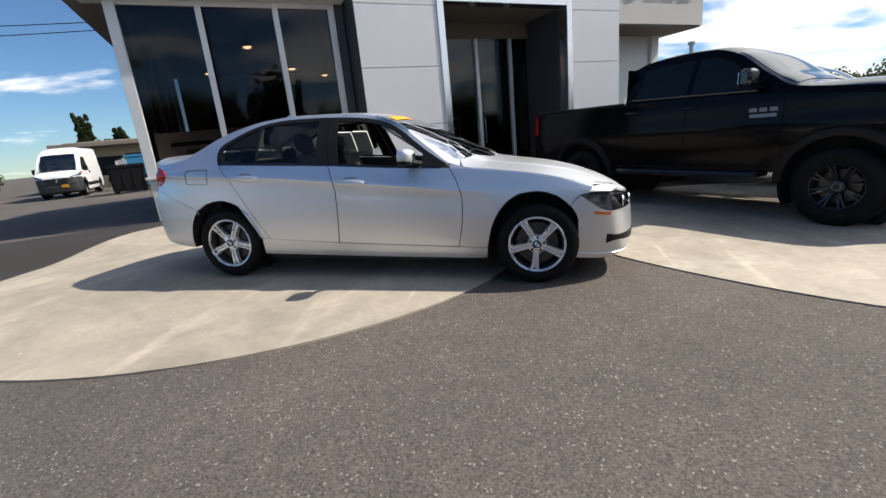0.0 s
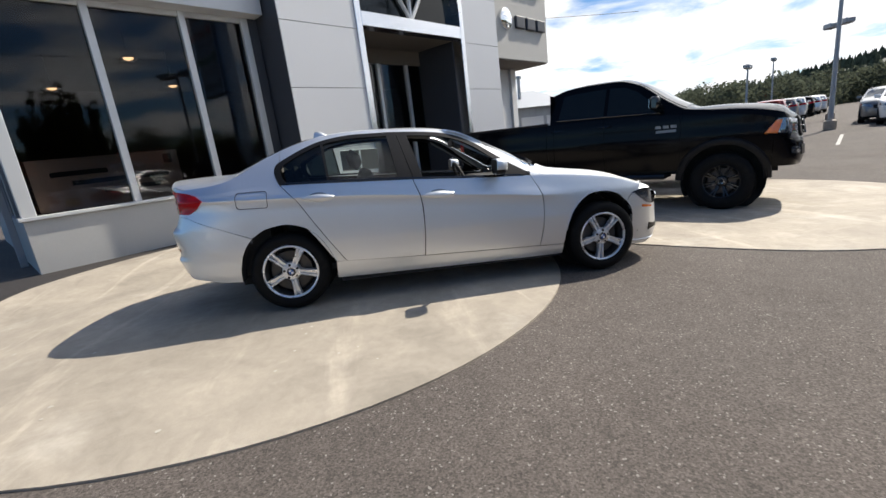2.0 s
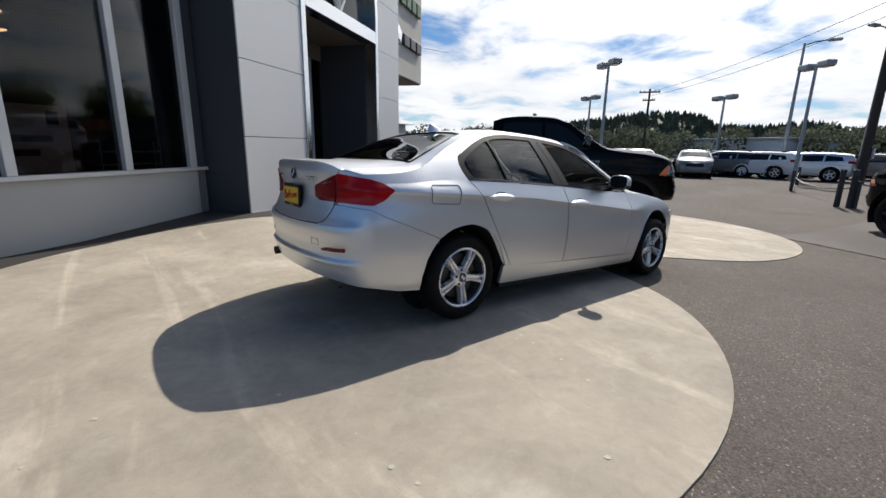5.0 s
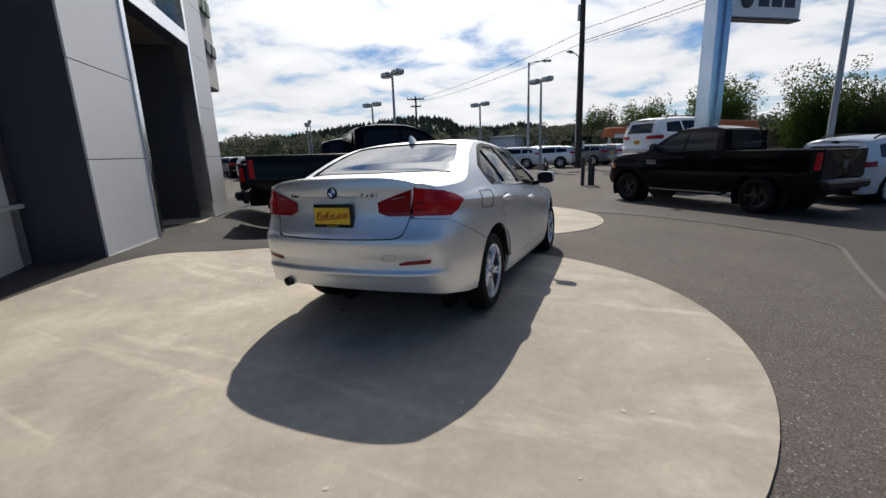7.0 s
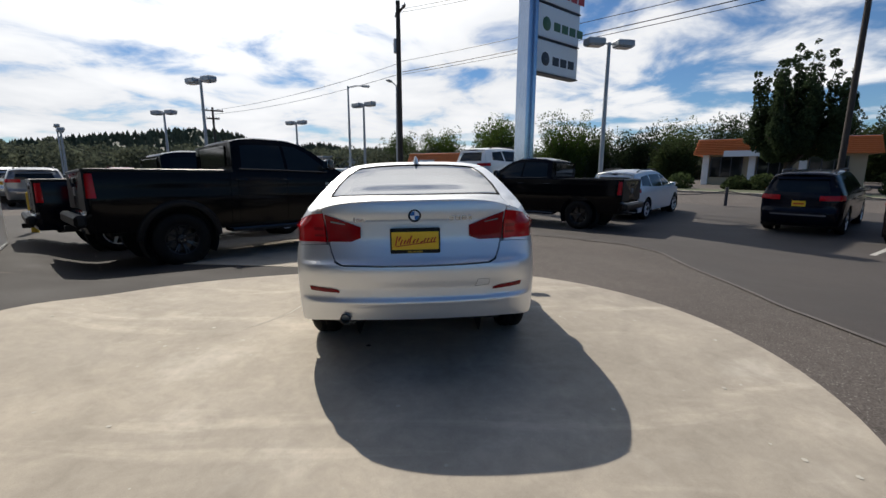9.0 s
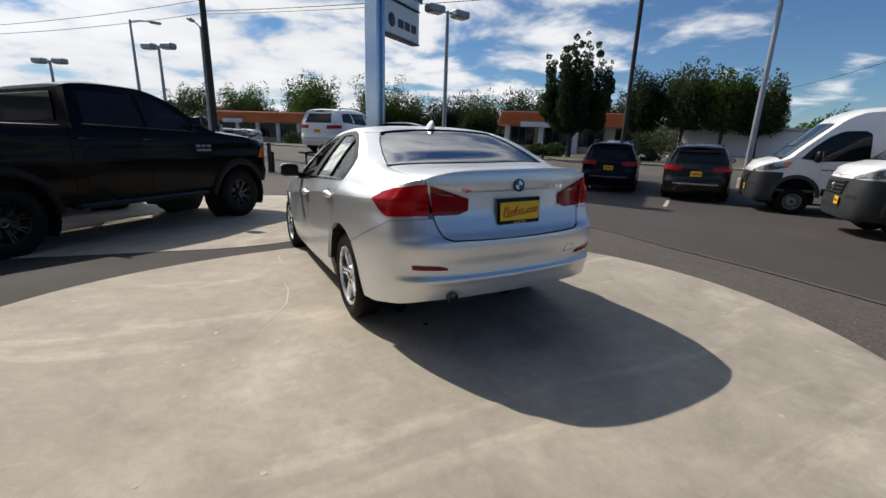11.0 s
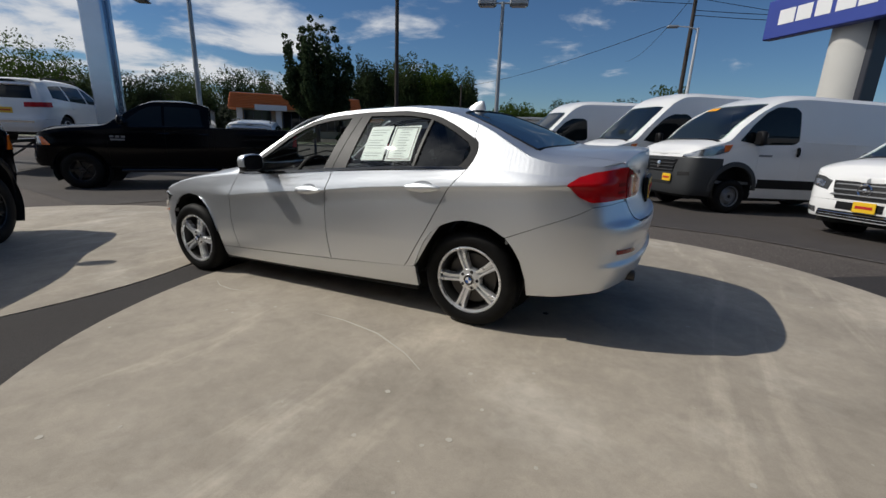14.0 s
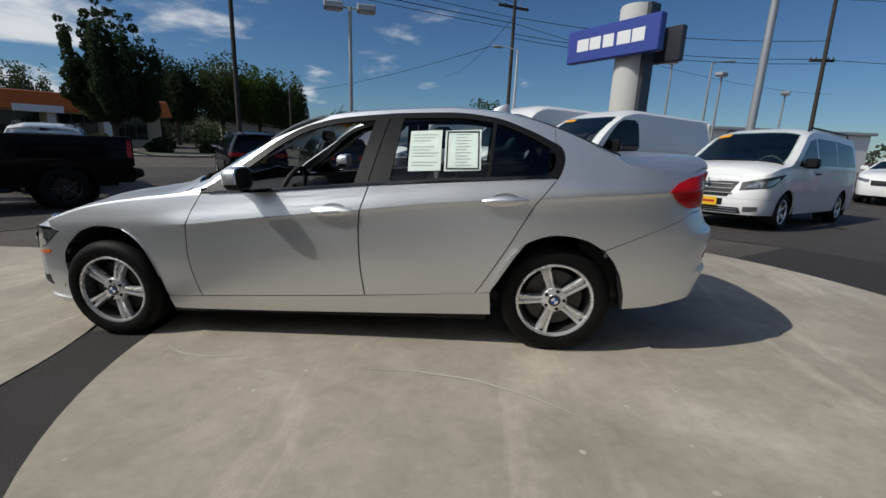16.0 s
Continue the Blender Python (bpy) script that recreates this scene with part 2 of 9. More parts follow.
def add_stones(m, scale, amount, pale):
    """Exposed stones: each cell of a fine mosaic gets its own brightness, a few are pale."""
    n, l = m.node_tree.nodes, m.node_tree.links
    b = n["Principled BSDF"]
    src = b.inputs["Base Color"].links[0].from_socket
    tc = n.new("ShaderNodeTexCoord")
    vo = n.new("ShaderNodeTexVoronoi"); vo.inputs["Scale"].default_value = scale
    l.new(tc.outputs["Object"], vo.inputs["Vector"])
    sp = n.new("ShaderNodeSeparateColor"); l.new(vo.outputs["Color"], sp.inputs[0])
    mr = n.new("ShaderNodeMapRange"); mr.inputs["To Min"].default_value, mr.inputs["To Max"].default_value = 1 - amount, 1 + amount
    l.new(sp.outputs[0], mr.inputs["Value"])
    sc = n.new("ShaderNodeVectorMath"); sc.operation = "SCALE"
    l.new(src, sc.inputs[0]); l.new(mr.outputs[0], sc.inputs["Scale"])
    hi = n.new("ShaderNodeMath"); hi.operation = "GREATER_THAN"; hi.inputs[1].default_value = 0.982
    l.new(sp.outputs[1], hi.inputs[0])
    mx = n.new("ShaderNodeMix"); mx.data_type = "RGBA"
    mx.inputs["B"].default_value = (*pale, 1)
    l.new(hi.outputs[0], mx.inputs["Factor"]); l.new(sc.outputs[0], mx.inputs["A"])
    l.new(mx.outputs["Result"], b.inputs["Base Color"])


add_stones(ASPHALT, 115, 0.34, (0.24, 0.222, 0.20))


def add_stains(m, scale, lo, hi, stretch=(1, 1, 1), turn=0.0, detail=6, band=(0.32, 0.68)):
    """Broad cloudy stains and wash marks that multiply the colour below them."""
    n, l = m.node_tree.nodes, m.node_tree.links
    b = n["Principled BSDF"]
    src = b.inputs["Base Color"].links[0].from_socket
    tc = n.new("ShaderNodeTexCoord")
    mp = n.new("ShaderNodeMapping")
    mp.inputs["Scale"].default_value, mp.inputs["Rotation"].default_value = stretch, (0, 0, turn)
    l.new(tc.outputs["Object"], mp.inputs["Vector"])
    no = n.new("ShaderNodeTexNoise")
    no.inputs["Scale"].default_value, no.inputs["Detail"].default_value, no.inputs["Roughness"].default_value = scale, detail, 0.62
    no.inputs["Distortion"].default_value = 0.6
    l.new(mp.outputs[0], no.inputs["Vector"])
    mr = n.new("ShaderNodeMapRange")
    mr.inputs["From Min"].default_value, mr.inputs["From Max"].default_value = band
    mr.inputs["To Min"].default_value, mr.inputs["To Max"].default_value = lo, hi
    l.new(no.outputs["Fac"], mr.inputs["Value"])
    sc = n.new("ShaderNodeVectorMath"); sc.operation = "SCALE"
    l.new(src, sc.inputs[0]); l.new(mr.outputs[0], sc.inputs["Scale"])
    l.new(sc.outputs[0], b.inputs["Base Color"])


add_stains(CONCRETE, 0.8, 0.82, 1.14)
add_stains(CONCRETE, 3.2, 0.89, 1.10, detail=9)
add_stains(CONCRETE, 15.0, 0.93, 1.07)
add_stains(CONCRETE, 1.1, 1.0, 1.30, (2.6, 0.35, 1), 0.9, 9, (0.57, 0.69))
add_stains(CONCRETE, 2.0, 1.0, 0.86, (1, 1, 1), 0.3, 9, (0.60, 0.72))
add_stains(ASPHALT, 0.35, 0.86, 1.12)
add_stains(ASPHALT, 5.0, 0.92, 1.08)
DARK_ASPHALT = mat("dark_asphalt_strip", (0.029, 0.025, 0.023), 0.85, 0, 0.15, 1.2, grain=0.5, grain_scale=110, bump=0.004)
NEW_ASPHALT = mat("newer_asphalt", (0.054, 0.046, 0.041), 0.80, 0, 0.10, 0.7, grain=0.28, grain_scale=130, bump=0.0015,
                  dirt=(0.072, 0.062, 0.055), dirt_amount=0.5, dirt_scale=0.4)
add_stains(NEW_ASPHALT, 0.3, 0.86, 1.12)
add_stains(NEW_ASPHALT, 4.0, 0.93, 1.07)
PANEL = mat("silver_grey_panel", (0.60, 0.61, 0.63), 0.4, 0.12, 0.03, 0.8)
PANEL_DARK = mat("dark_grey_panel", (0.052, 0.056, 0.066), 0.5, 0.1, 0.06, 1.5)
STAINLESS = mat("brushed_stainless", (0.72, 0.73, 0.75), 0.2, 1.0, 0.05, 3, grain=0.06, grain_scale=200, stretch=(1, 1, 6))
FRAME_ALU = mat("pale_aluminium_frame", (0.62, 0.63, 0.63), 0.4, 0.3, 0.04, 3)
WHITE_WALL = mat("white_painted_wall", (0.72, 0.72, 0.71), 0.7, 0, 0.05, 1.2, grain=0.05, grain_scale=150, bump=0.001)
PLINTH = mat("grey_painted_plinth", (0.40, 0.40, 0.39), 0.7, 0, 0.08, 1.5, grain=0.06, grain_scale=150, bump=0.001)
STUCCO = mat("cream_plaster", (0.52, 0.51, 0.48), 0.85, 0, 0.05, 2, grain=0.06, grain_scale=160, bump=0.0015)
SOFFIT = mat("soffit_brown", (0.20, 0.17, 0.14), 0.8, 0, 0.08, 2)
WOOD_POLE = mat("weathered_pole", (0.045, 0.036, 0.030), 0.85, 0, 0.25, 3, grain=0.3, grain_scale=60, stretch=(1, 1, 0.1))
GALV = mat("painted_steel_pole", (0.33, 0.35, 0.37), 0.5, 0.4, 0.08, 3)
PYLON = mat("blue_grey_pylon", (0.42, 0.48, 0.57), 0.17, 0.92, 0.08, 1.5)
SIGN_WHITE = mat("sign_white", (0.72, 0.75, 0.78), 0.35, 0, 0.03, 2)
SIGN_BLUE = mat("sign_blue", (0.035, 0.06, 0.30), 0.3, 0, 0.06, 1.5)
SIGN_DARK = mat("sign_dark", (0.03, 0.033, 0.045), 0.4, 0, 0.1, 2)
SIGN_GREEN = mat("sign_green", (0.05, 0.12, 0.05), 0.4, 0, 0.1, 2)
SIGN_RED = mat("sign_red", (0.42, 0.03, 0.03), 0.4, 0, 0.1, 2)
ORANGE_ROOF = mat("orange_metal_fascia", (0.62, 0.17, 0.045), 0.5, 0.1, 0.10, 1.0)
TAN_WALL = mat("tan_wall", (0.38, 0.32, 0.22), 0.8, 0, 0.06, 1)
SHED_GREY = mat("grey_metal_siding", (0.40, 0.42, 0.44), 0.5, 0.3, 0.05, 0.6)
BLUE_BIN = mat("blue_bin", (0.03, 0.20, 0.38), 0.5, 0, 0.08, 3)
LEAF = mat("leaf_green", (0.066, 0.092, 0.036), 0.85, 0, 0.45, 0.35, per_object=0.3, spec=0.08)
LEAF_DARK = mat("deep_green", (0.042, 0.062, 0.030), 0.85, 0, 0.45, 0.3, per_object=0.2, spec=0.08)
LEAF_PALE = mat("pale_hedge_green", (0.07, 0.11, 0.025), 0.85, 0, 0.35, 0.5, spec=0.08)
GRASS = mat("verge_grass", (0.085, 0.095, 0.052), 0.9, 0, 0.3, 1.0, grain=0.3, grain_scale=30, bump=0.01)
BARK = mat("bark", (0.07, 0.055, 0.042), 0.9, 0, 0.3, 8, bump=0.01, grain_scale=40)
# far trees and hill: distance haze is put into these paler greens
FAR_LEAF = mat("hazed_far_green", (0.105, 0.120, 0.083), 0.9, 0, 0.6, 0.06, spec=0.05)
HILL = mat("hazed_wooded_hill", (0.115, 0.128, 0.098), 0.9, 0, 0.5, 0.05, grain=0.2, grain_scale=0.4)


def leaf_variety(m):
    """Every leaf clump of a crown gets its own brightness."""
    n, l = m.node_tree.nodes, m.node_tree.links
    b = n["Principled BSDF"]
    src = b.inputs["Base Color"].links[0].from_socket
    g = n.new("ShaderNodeNewGeometry")
    mr = n.new("ShaderNodeMapRange"); mr.inputs["To Min"].default_value, mr.inputs["To Max"].default_value = 0.7, 1.3
    l.new(g.outputs["Random Per Island"], mr.inputs["Value"])
    sc = n.new("ShaderNodeVectorMath"); sc.operation = "SCALE"
    l.new(src, sc.inputs[0]); l.new(mr.outputs[0], sc.inputs["Scale"])
    l.new(sc.outputs[0], b.inputs["Base Color"])
    thin = n.new("ShaderNodeBsdfTranslucent")
    l.new(sc.outputs[0], thin.inputs["Color"])
    mx = n.new("ShaderNodeMixShader"); mx.inputs[0].default_value = 0.42
    l.new(b.outputs[0], mx.inputs[1]); l.new(thin.outputs[0], mx.inputs[2])
    l.new(mx.outputs[0], n["Material Output"].inputs["Surface"])


for leaf_mat in (LEAF, LEAF_DARK, LEAF_PALE, FAR_LEAF):
    leaf_variety(leaf_mat)
YELLOW_POST = mat("yellow_paint", (0.70, 0.48, 0.03), 0.5, 0, 0.08, 5)
LINE_PAINT = mat("worn_line_paint", (0.42, 0.41, 0.38), 0.8, 0, 0.25, 5, grain=0.3, grain_scale=80)
SCUFF = mat("pale_scuff", (0.47, 0.44, 0.375), 0.8, 0, 0.2, 8)
WORN_LINE = mat("worn_joint", (0.118, 0.104, 0.093), 0.8, 0, 0.35, 3, grain=0.3, grain_scale=60)
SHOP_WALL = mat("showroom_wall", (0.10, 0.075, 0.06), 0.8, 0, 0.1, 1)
BANNER = mat("tan_banner", (0.86, 0.64, 0.52), 0.7, 0, 0.04, 2)
LAMP_GLOW = bpy.data.materials.new("warm_lamp_glow")
LAMP_GLOW.use_nodes = True
LAMP_GLOW.node_tree.nodes["Principled BSDF"].inputs["Emission Color"].default_value = (1.0, 0.62, 0.30, 1)
LAMP_GLOW.node_tree.nodes["Principled BSDF"].inputs["Emission Strength"].default_value = 5.0

# ---- mesh helpers ----
def smooth(xs, ys):
    """A smooth curve through the given points (finite-difference cubic)."""
    o = np.argsort(xs)
    X, Y = np.array(xs, float)[o], np.array(ys, float)[o]
    h, d = np.diff(X), np.diff(Y) / np.diff(X)
    m = np.zeros(len(X))
    m[0], m[-1] = d[0], d[-1]
    for i in range(1, len(X) - 1):
        m[i] = 0 if d[i - 1] * d[i] <= 0 else (h[i - 1] + h[i]) / (h[i - 1] / d[i] + h[i] / d[i - 1])

    def f(x):
        x = min(max(x, X[0]), X[-1])
        i = min(max(int(np.searchsorted(X, x)) - 1, 0), len(h) - 1)
        t = (x - X[i]) / h[i]
        return float((1 + 2 * t) * (1 - t) ** 2 * Y[i] + t * (1 - t) ** 2 * h[i] * m[i]
                     + t * t * (3 - 2 * t) * Y[i + 1] + t * t * (t - 1) * h[i] * m[i + 1])
    return f


def step(a, b, x):
    t = min(max((x - a) / (b - a), 0), 1)
    return t * t * (3 - 2 * t)


def resample(pts, n):
    P = np.array(pts, float)
    L = np.concatenate([[0], np.cumsum(np.linalg.norm(np.diff(P, axis=0), axis=1))])
    t = np.linspace(0, L[-1], n + 1)
    return np.stack([np.interp(t, L, P[:, k]) for k in range(P.shape[1])], 1)


def coons(bottom, top, left=None, right=None, nu=20, nv=10, fade=1):
    """A grid of 2D points between four border lines (left and right run upwards); a high fade keeps the side lines' shape near them."""
    c0, c1 = resample(bottom, nu), resample(top, nu)
    d0 = resample(left if left else [c0[0], c1[0]], nv)
    d1 = resample(right if right else [c0[-1], c1[-1]], nv)
    u = np.linspace(0, 1, nu + 1)[None, :, None]
    v = np.linspace(0, 1, nv + 1)[:, None, None]
    e0 = d0[:, None] - ((1 - v) * c0[0] + v * c1[0])
    e1 = d1[:, None] - ((1 - v) * c0[-1] + v * c1[-1])
    return (1 - v) * c0[None] + v * c1[None] + (1 - u) ** fade * e0 + u ** fade * e1


class Build:
    """Collects points and faces of one mesh."""

    def __init__(self):
        self.v, self.f = [], []

    def add(self, verts, faces):
        k = len(self.v)
        self.v += [tuple(map(float, p)) for p in verts]
        self.f += [tuple(i + k for i in f) for f in faces]
        return self

    def grid(self, P, close_u=False, flip=False):
        P = np.array(P, float)
        nv, nu = P.shape[:2]
        F = []
        for j in range(nv - 1):
            for i in range(nu if close_u else nu - 1):
                a, b = j * nu + i, j * nu + (i + 1) % nu
                q = (a, b, b + nu, a + nu)
                F.append(q[::-1] if flip else q)
        return self.add(P.reshape(-1, 3), F)

    def sheet(self, P, thick=0.012, outward=None):
        """A curved panel with turned-in edges."""
        P = np.array(P, float)
        du, dv = np.gradient(P, axis=1), np.gradient(P, axis=0)
        N = np.cross(du, dv)
        N /= np.maximum(np.linalg.norm(N, axis=2, keepdims=True), 1e-9)
        flip = False
        if outward is not None and float((N.mean((0, 1)) * np.array(outward)).sum()) < 0:
            N, flip = -N, True
        self.grid(P, flip=flip)
        if thick:
            Q = P - N * thick
            for line, inner in ((P[0], Q[0]), (P[-1][::-1], Q[-1][::-1]), (P[:, -1], Q[:, -1]), (P[::-1, 0], Q[::-1, 0])):
                self.grid(np.stack([inner, line]), flip=flip)
        return self

    def box(self, lo, hi, chamfer=0.0, m=None):
        lo, hi = np.array(lo, float), np.array(hi, float)
        c = min(chamfer, float((hi - lo).min()) * 0.45)
        V, F = [], []
        if c <= 0:
            V = [(x, y, z) for x in (lo[0], hi[0]) for y in (lo[1], hi[1]) for z in (lo[2], hi[2])]
            F = [(0, 1, 3, 2), (4, 6, 7, 5), (0, 4, 5, 1), (2, 3, 7, 6), (0, 2, 6, 4), (1, 5, 7, 3)]
        else:
            idx = {}
            for ix in (0, 1):
                for iy in (0, 1):
                    for iz in (0, 1):
                        k = (ix, iy, iz)
                        p = np.array([(lo, hi)[k[a]][a] for a in range(3)])
                        s = np.array([1 if k[a] == 0 else -1 for a in range(3)])
                        for a in range(3):
                            q = p + s * c
                            q[a] = p[a]
                            idx[k, a] = len(V)
                            V.append(q)
            for a in range(3):
                b, d = (a + 1) % 3, (a + 2) % 3
                for e in (0, 1):
                    ks = []
                    for i, j in ((0, 0), (1, 0), (1, 1), (0, 1)):
                        k = [0, 0, 0]
                        k[a], k[b], k[d] = e, i, j
                        ks.append(idx[tuple(k), a])
                    F.append(tuple(ks if e else ks[::-1]))
                for i in (0, 1):
                    for j in (0, 1):
                        k0, k1 = [0, 0, 0], [0, 0, 0]
                        k0[b] = k1[b] = i
                        k0[d] = k1[d] = j
                        k1[a] = 1
                        k0, k1 = tuple(k0), tuple(k1)
                        q = (idx[k0, b], idx[k1, b], idx[k1, d], idx[k0, d])
                        F.append(q[::-1] if i == j else q)
            for ix in (0, 1):
                for iy in (0, 1):
                    for iz in (0, 1):
                        k = (ix, iy, iz)
                        t = tuple(idx[k, a] for a in range(3))
                        F.append(t if (ix + iy + iz) % 2 else t[::-1])
        if m is not None:
            V = [m @ Vector(tuple(map(float, p))) for p in V]
        return self.add(V, F)

    def tube(self, pts, radius, sides=10, caps=True):
        """A round bar along a line; radius may be one number or one for each point."""
        P = [Vector(p) for p in pts]
        R = list(radius) if np.ndim(radius) else [radius] * len(P)
        rings, up = [], None
        for i, p in enumerate(P):
            t = (P[min(i + 1, len(P) - 1)] - P[max(i - 1, 0)]).normalized()
            if up is None:
                up = t.orthogonal().normalized()
            up = (up - t * up.dot(t)).normalized()
            w = t.cross(up)
            rings.append([p + (up * math.cos(a) + w * math.sin(a)) * R[i] for a in np.linspace(0, 2 * math.pi, sides, endpoint=False)])
        k = len(self.v)
        self.grid([[tuple(q) for q in r] for r in rings], close_u=True)
        if caps:
            n = len(rings)
            self.f += [tuple(k + i for i in range(sides))[::-1], tuple(k + (n - 1) * sides + i for i in range(sides))]
        return self

    def lathe(self, profile, sides=40, axis="y", centre=(0, 0, 0)):
        """Turns (radius, along) pairs round an axis."""
        rows = []
        for r, h in profile:
            ring = []
            for a in np.linspace(0, 2 * math.pi, sides, endpoint=False):
                c, s = r * math.cos(a), r * math.sin(a)
                p = {"y": (c, h, s), "z": (c, s, h), "x": (h, c, s)}[axis]
                ring.append((p[0] + centre[0], p[1] + centre[1], p[2] + centre[2]))
            rows.append(ring)
        return self.grid(rows, close_u=True)

    def disc(self, c, r, axis="z", sides=24):
        k = len(self.v)
        ring = []
        for a in np.linspace(0, 2 * math.pi, sides, endpoint=False):
            q, s = r * math.cos(a), r * math.sin(a)
            p = {"y": (q, 0, s), "z": (q, s, 0), "x": (0, q, s)}[axis]
            ring.append((p[0] + c[0], p[1] + c[1], p[2] + c[2]))
        return self.add(ring, [tuple(range(sides))])

    def mesh(self, name, material, flat=False, angle=40):
        me = bpy.data.meshes.new(name)
        me.from_pydata(self.v, [], self.f)
        me.materials.append(material)
        if not flat:
            me.polygons.foreach_set("use_smooth", [True] * len(me.polygons))
            me.set_sharp_from_angle(angle=radians(angle))
        me.update()
        return me


def part(name, build, material, parent=None, label="", m=None, flat=False):
    """Links a Build (or ready mesh) as one mesh object under a thing or a part."""
    me = build if isinstance(build, bpy.types.Mesh) else build.mesh(name, material, flat)
    ob = new(name, me)
    if parent:
        ob.parent = parent
    if m is not None:
        ob.matrix_basis = m
    return tagged(ob, label)


def word(text, size, depth, material):
    """A mesh of raised lettering, centred, in the built-in font."""
    c = bpy.data.curves.new("word", "FONT")
    c.body, c.size, c.extrude, c.align_x = text, size, depth, "CENTER"
    ob = bpy.data.objects.new("word", c)
    me = bpy.data.meshes.new_from_object(ob)
    bpy.data.objects.remove(ob)
    bpy.data.curves.remove(c)
    me.materials.append(material)
    return me


def thing(name, m, label, category, group="", kind=""):
    ob = new(name)
    ob.empty_display_size = 0.1
    ob.matrix_basis = m
    return tagged(ob, label, category, group, kind)


def solid(name, build, material, label, category, m=None, group="", kind="", flat=False):
    ob = part(name, build, material, None, "", m, flat)
    return tagged(ob, label, category, group, kind)

# ---- ground ----
B_ANGLE, B_ORIGIN = 37.7, (-1.70, 3.87)
_e1 = (math.cos(radians(B_ANGLE)), math.sin(radians(B_ANGLE)))


def to_b(x, y):
    """Along and into the showroom's front, in metres from its first column."""
    dx, dy = x - B_ORIGIN[0], y - B_ORIGIN[1]
    return dx * _e1[0] + dy * _e1[1], -dx * _e1[1] + dy * _e1[0]


PAD_C, PAD_R = (-1.807, 0.399), 3.053


def pad_z(x, y):
    """The display pad's own gently warped surface."""
    return 0.005 - 0.0429 * x - 0.0132 * y - 0.0081 * x * x - 0.0002 * x * y + 0.0032 * y * y + 0.0032 * y ** 3 - 0.0008 * x * y * y


def ground_z(x, y):
    """The lot: a warped display pad, a gentle cross fall, rising to the showroom, falling to the street."""
    dx, dy = x - PAD_C[0], y - PAD_C[1]
    r = math.hypot(dx, dy)
    k = min(1, 3.3 / max(r, 1e-6))
    near = pad_z(PAD_C[0] + dx * k, PAD_C[1] + dy * k)
    plane = -0.0455 * max(x, -1.2) - 0.0189 * y + 0.023 * min(0, y + 0.5) - 0.035 * max(0, -y - 2.6)
    plane = -0.04 + 0.309 * math.tanh((plane + 0.04) / 0.30)
    z = plane + (near - plane) * (1 - step(3.1, 6.0, r))
    s, d = to_b(x, y)
    base = 0.28 - 0.047 * min(max(s, 0), 7) - 0.05 * min(max(-s, 0), 2)
    z += (base - z) * step(-1.3, -0.2, d)
    far = step(10, 22, math.hypot(x, y))
    return z * (1 - far) + far * (-0.12)


def lines(near, far, fine, coarse):
    a = list(np.arange(0, near, fine)) + [near + (far - near) * t ** 3 for t in np.linspace(0, 1, coarse)]
    return np.array([-q for q in a[:0:-1]] + a)


gx = lines(12, 900, 0.3, 26)
P = [[(x, y, ground_z(x, y)) for x in gx] for y in gx]
solid("ground", Build().grid(P), ASPHALT, "worn grey-brown asphalt lot with exposed aggregate", "ground", kind="structure")


def pad(name, cx, cy, radius, label):
    rows = []
    rr = list(np.linspace(0.02, radius, 22))
    for r in rr:
        rows.append([(cx + r * math.cos(a), cy + r * math.sin(a), ground_z(cx + r * math.cos(a), cy + r * math.sin(a)) + 0.012)
                     for a in np.linspace(0, 2 * math.pi, 96, endpoint=False)])
    rows.append([(cx + (radius + 0.004) * math.cos(a), cy + (radius + 0.004) * math.sin(a),
                  ground_z(cx + radius * math.cos(a), cy + radius * math.sin(a)) - 0.03)
                 for a in np.linspace(0, 2 * math.pi, 96, endpoint=False)])
    return solid(name, Build().grid(rows, close_u=True), CONCRETE, label, "pavement", kind="structure")


pad("pavement_1", PAD_C[0], PAD_C[1], PAD_R, "round pale concrete display pad with faint stains")
pad("pavement_2", 4.81, 1.94, 3.33, "round pale concrete display pad under the pickup")

# darker asphalt apron along the showroom and between the pads
rows = []
for f in np.linspace(0, 1, 22):
    row = []
    for q in np.linspace(-9, 14, 93):
        edge_d = -3.2 - 1.25 * step(-0.9, 0.0, q) * step(2.8, 1.9, q)
        d = edge_d + (0.9 - edge_d) * f
        x = B_ORIGIN[0] + q * _e1[0] - d * _e1[1]
        y = B_ORIGIN[1] + q * _e1[1] + d * _e1[0]
        row.append((x, y, ground_z(x, y) + 0.005))
    rows.append(row)
solid("apron", Build().grid(rows), DARK_ASPHALT, "dark asphalt apron along the showroom and between the pads", "ground", kind="structure")

# darker, smoother asphalt beyond the worn joint
JOINT = [(6.9, -0.6), (6.2, -2.1), (5.3, -3.5), (4.3, -4.55), (3.3, -4.80), (1.9, -4.45), (0.5, -4.1), (-0.9, -3.76), (-1.9, -3.74), (-3.4, -3.6), (-4.9, -2.9), (-6.2, -1.7), (-7.2, 0.2)]
J = resample(JOINT, 90)
rows = []
for f in (0, 0.01, 0.03, 0.055, 0.09, 0.13, 0.18, 0.235, 0.3, 0.38, 0.48, 0.6, 0.72, 0.85, 1.0):
    row = []
    for x, y in J:
        dx, dy = x - PAD_C[0], y - PAD_C[1]
        r = math.hypot(dx, dy)
        x, y = x + dx / r * f * (20.6 - r), y + dy / r * f * (20.6 - r)
        row.append((x, y, ground_z(x, y) + 0.006 + 0.012 * step(9, 20, math.hypot(x, y))))
    rows.append(row)
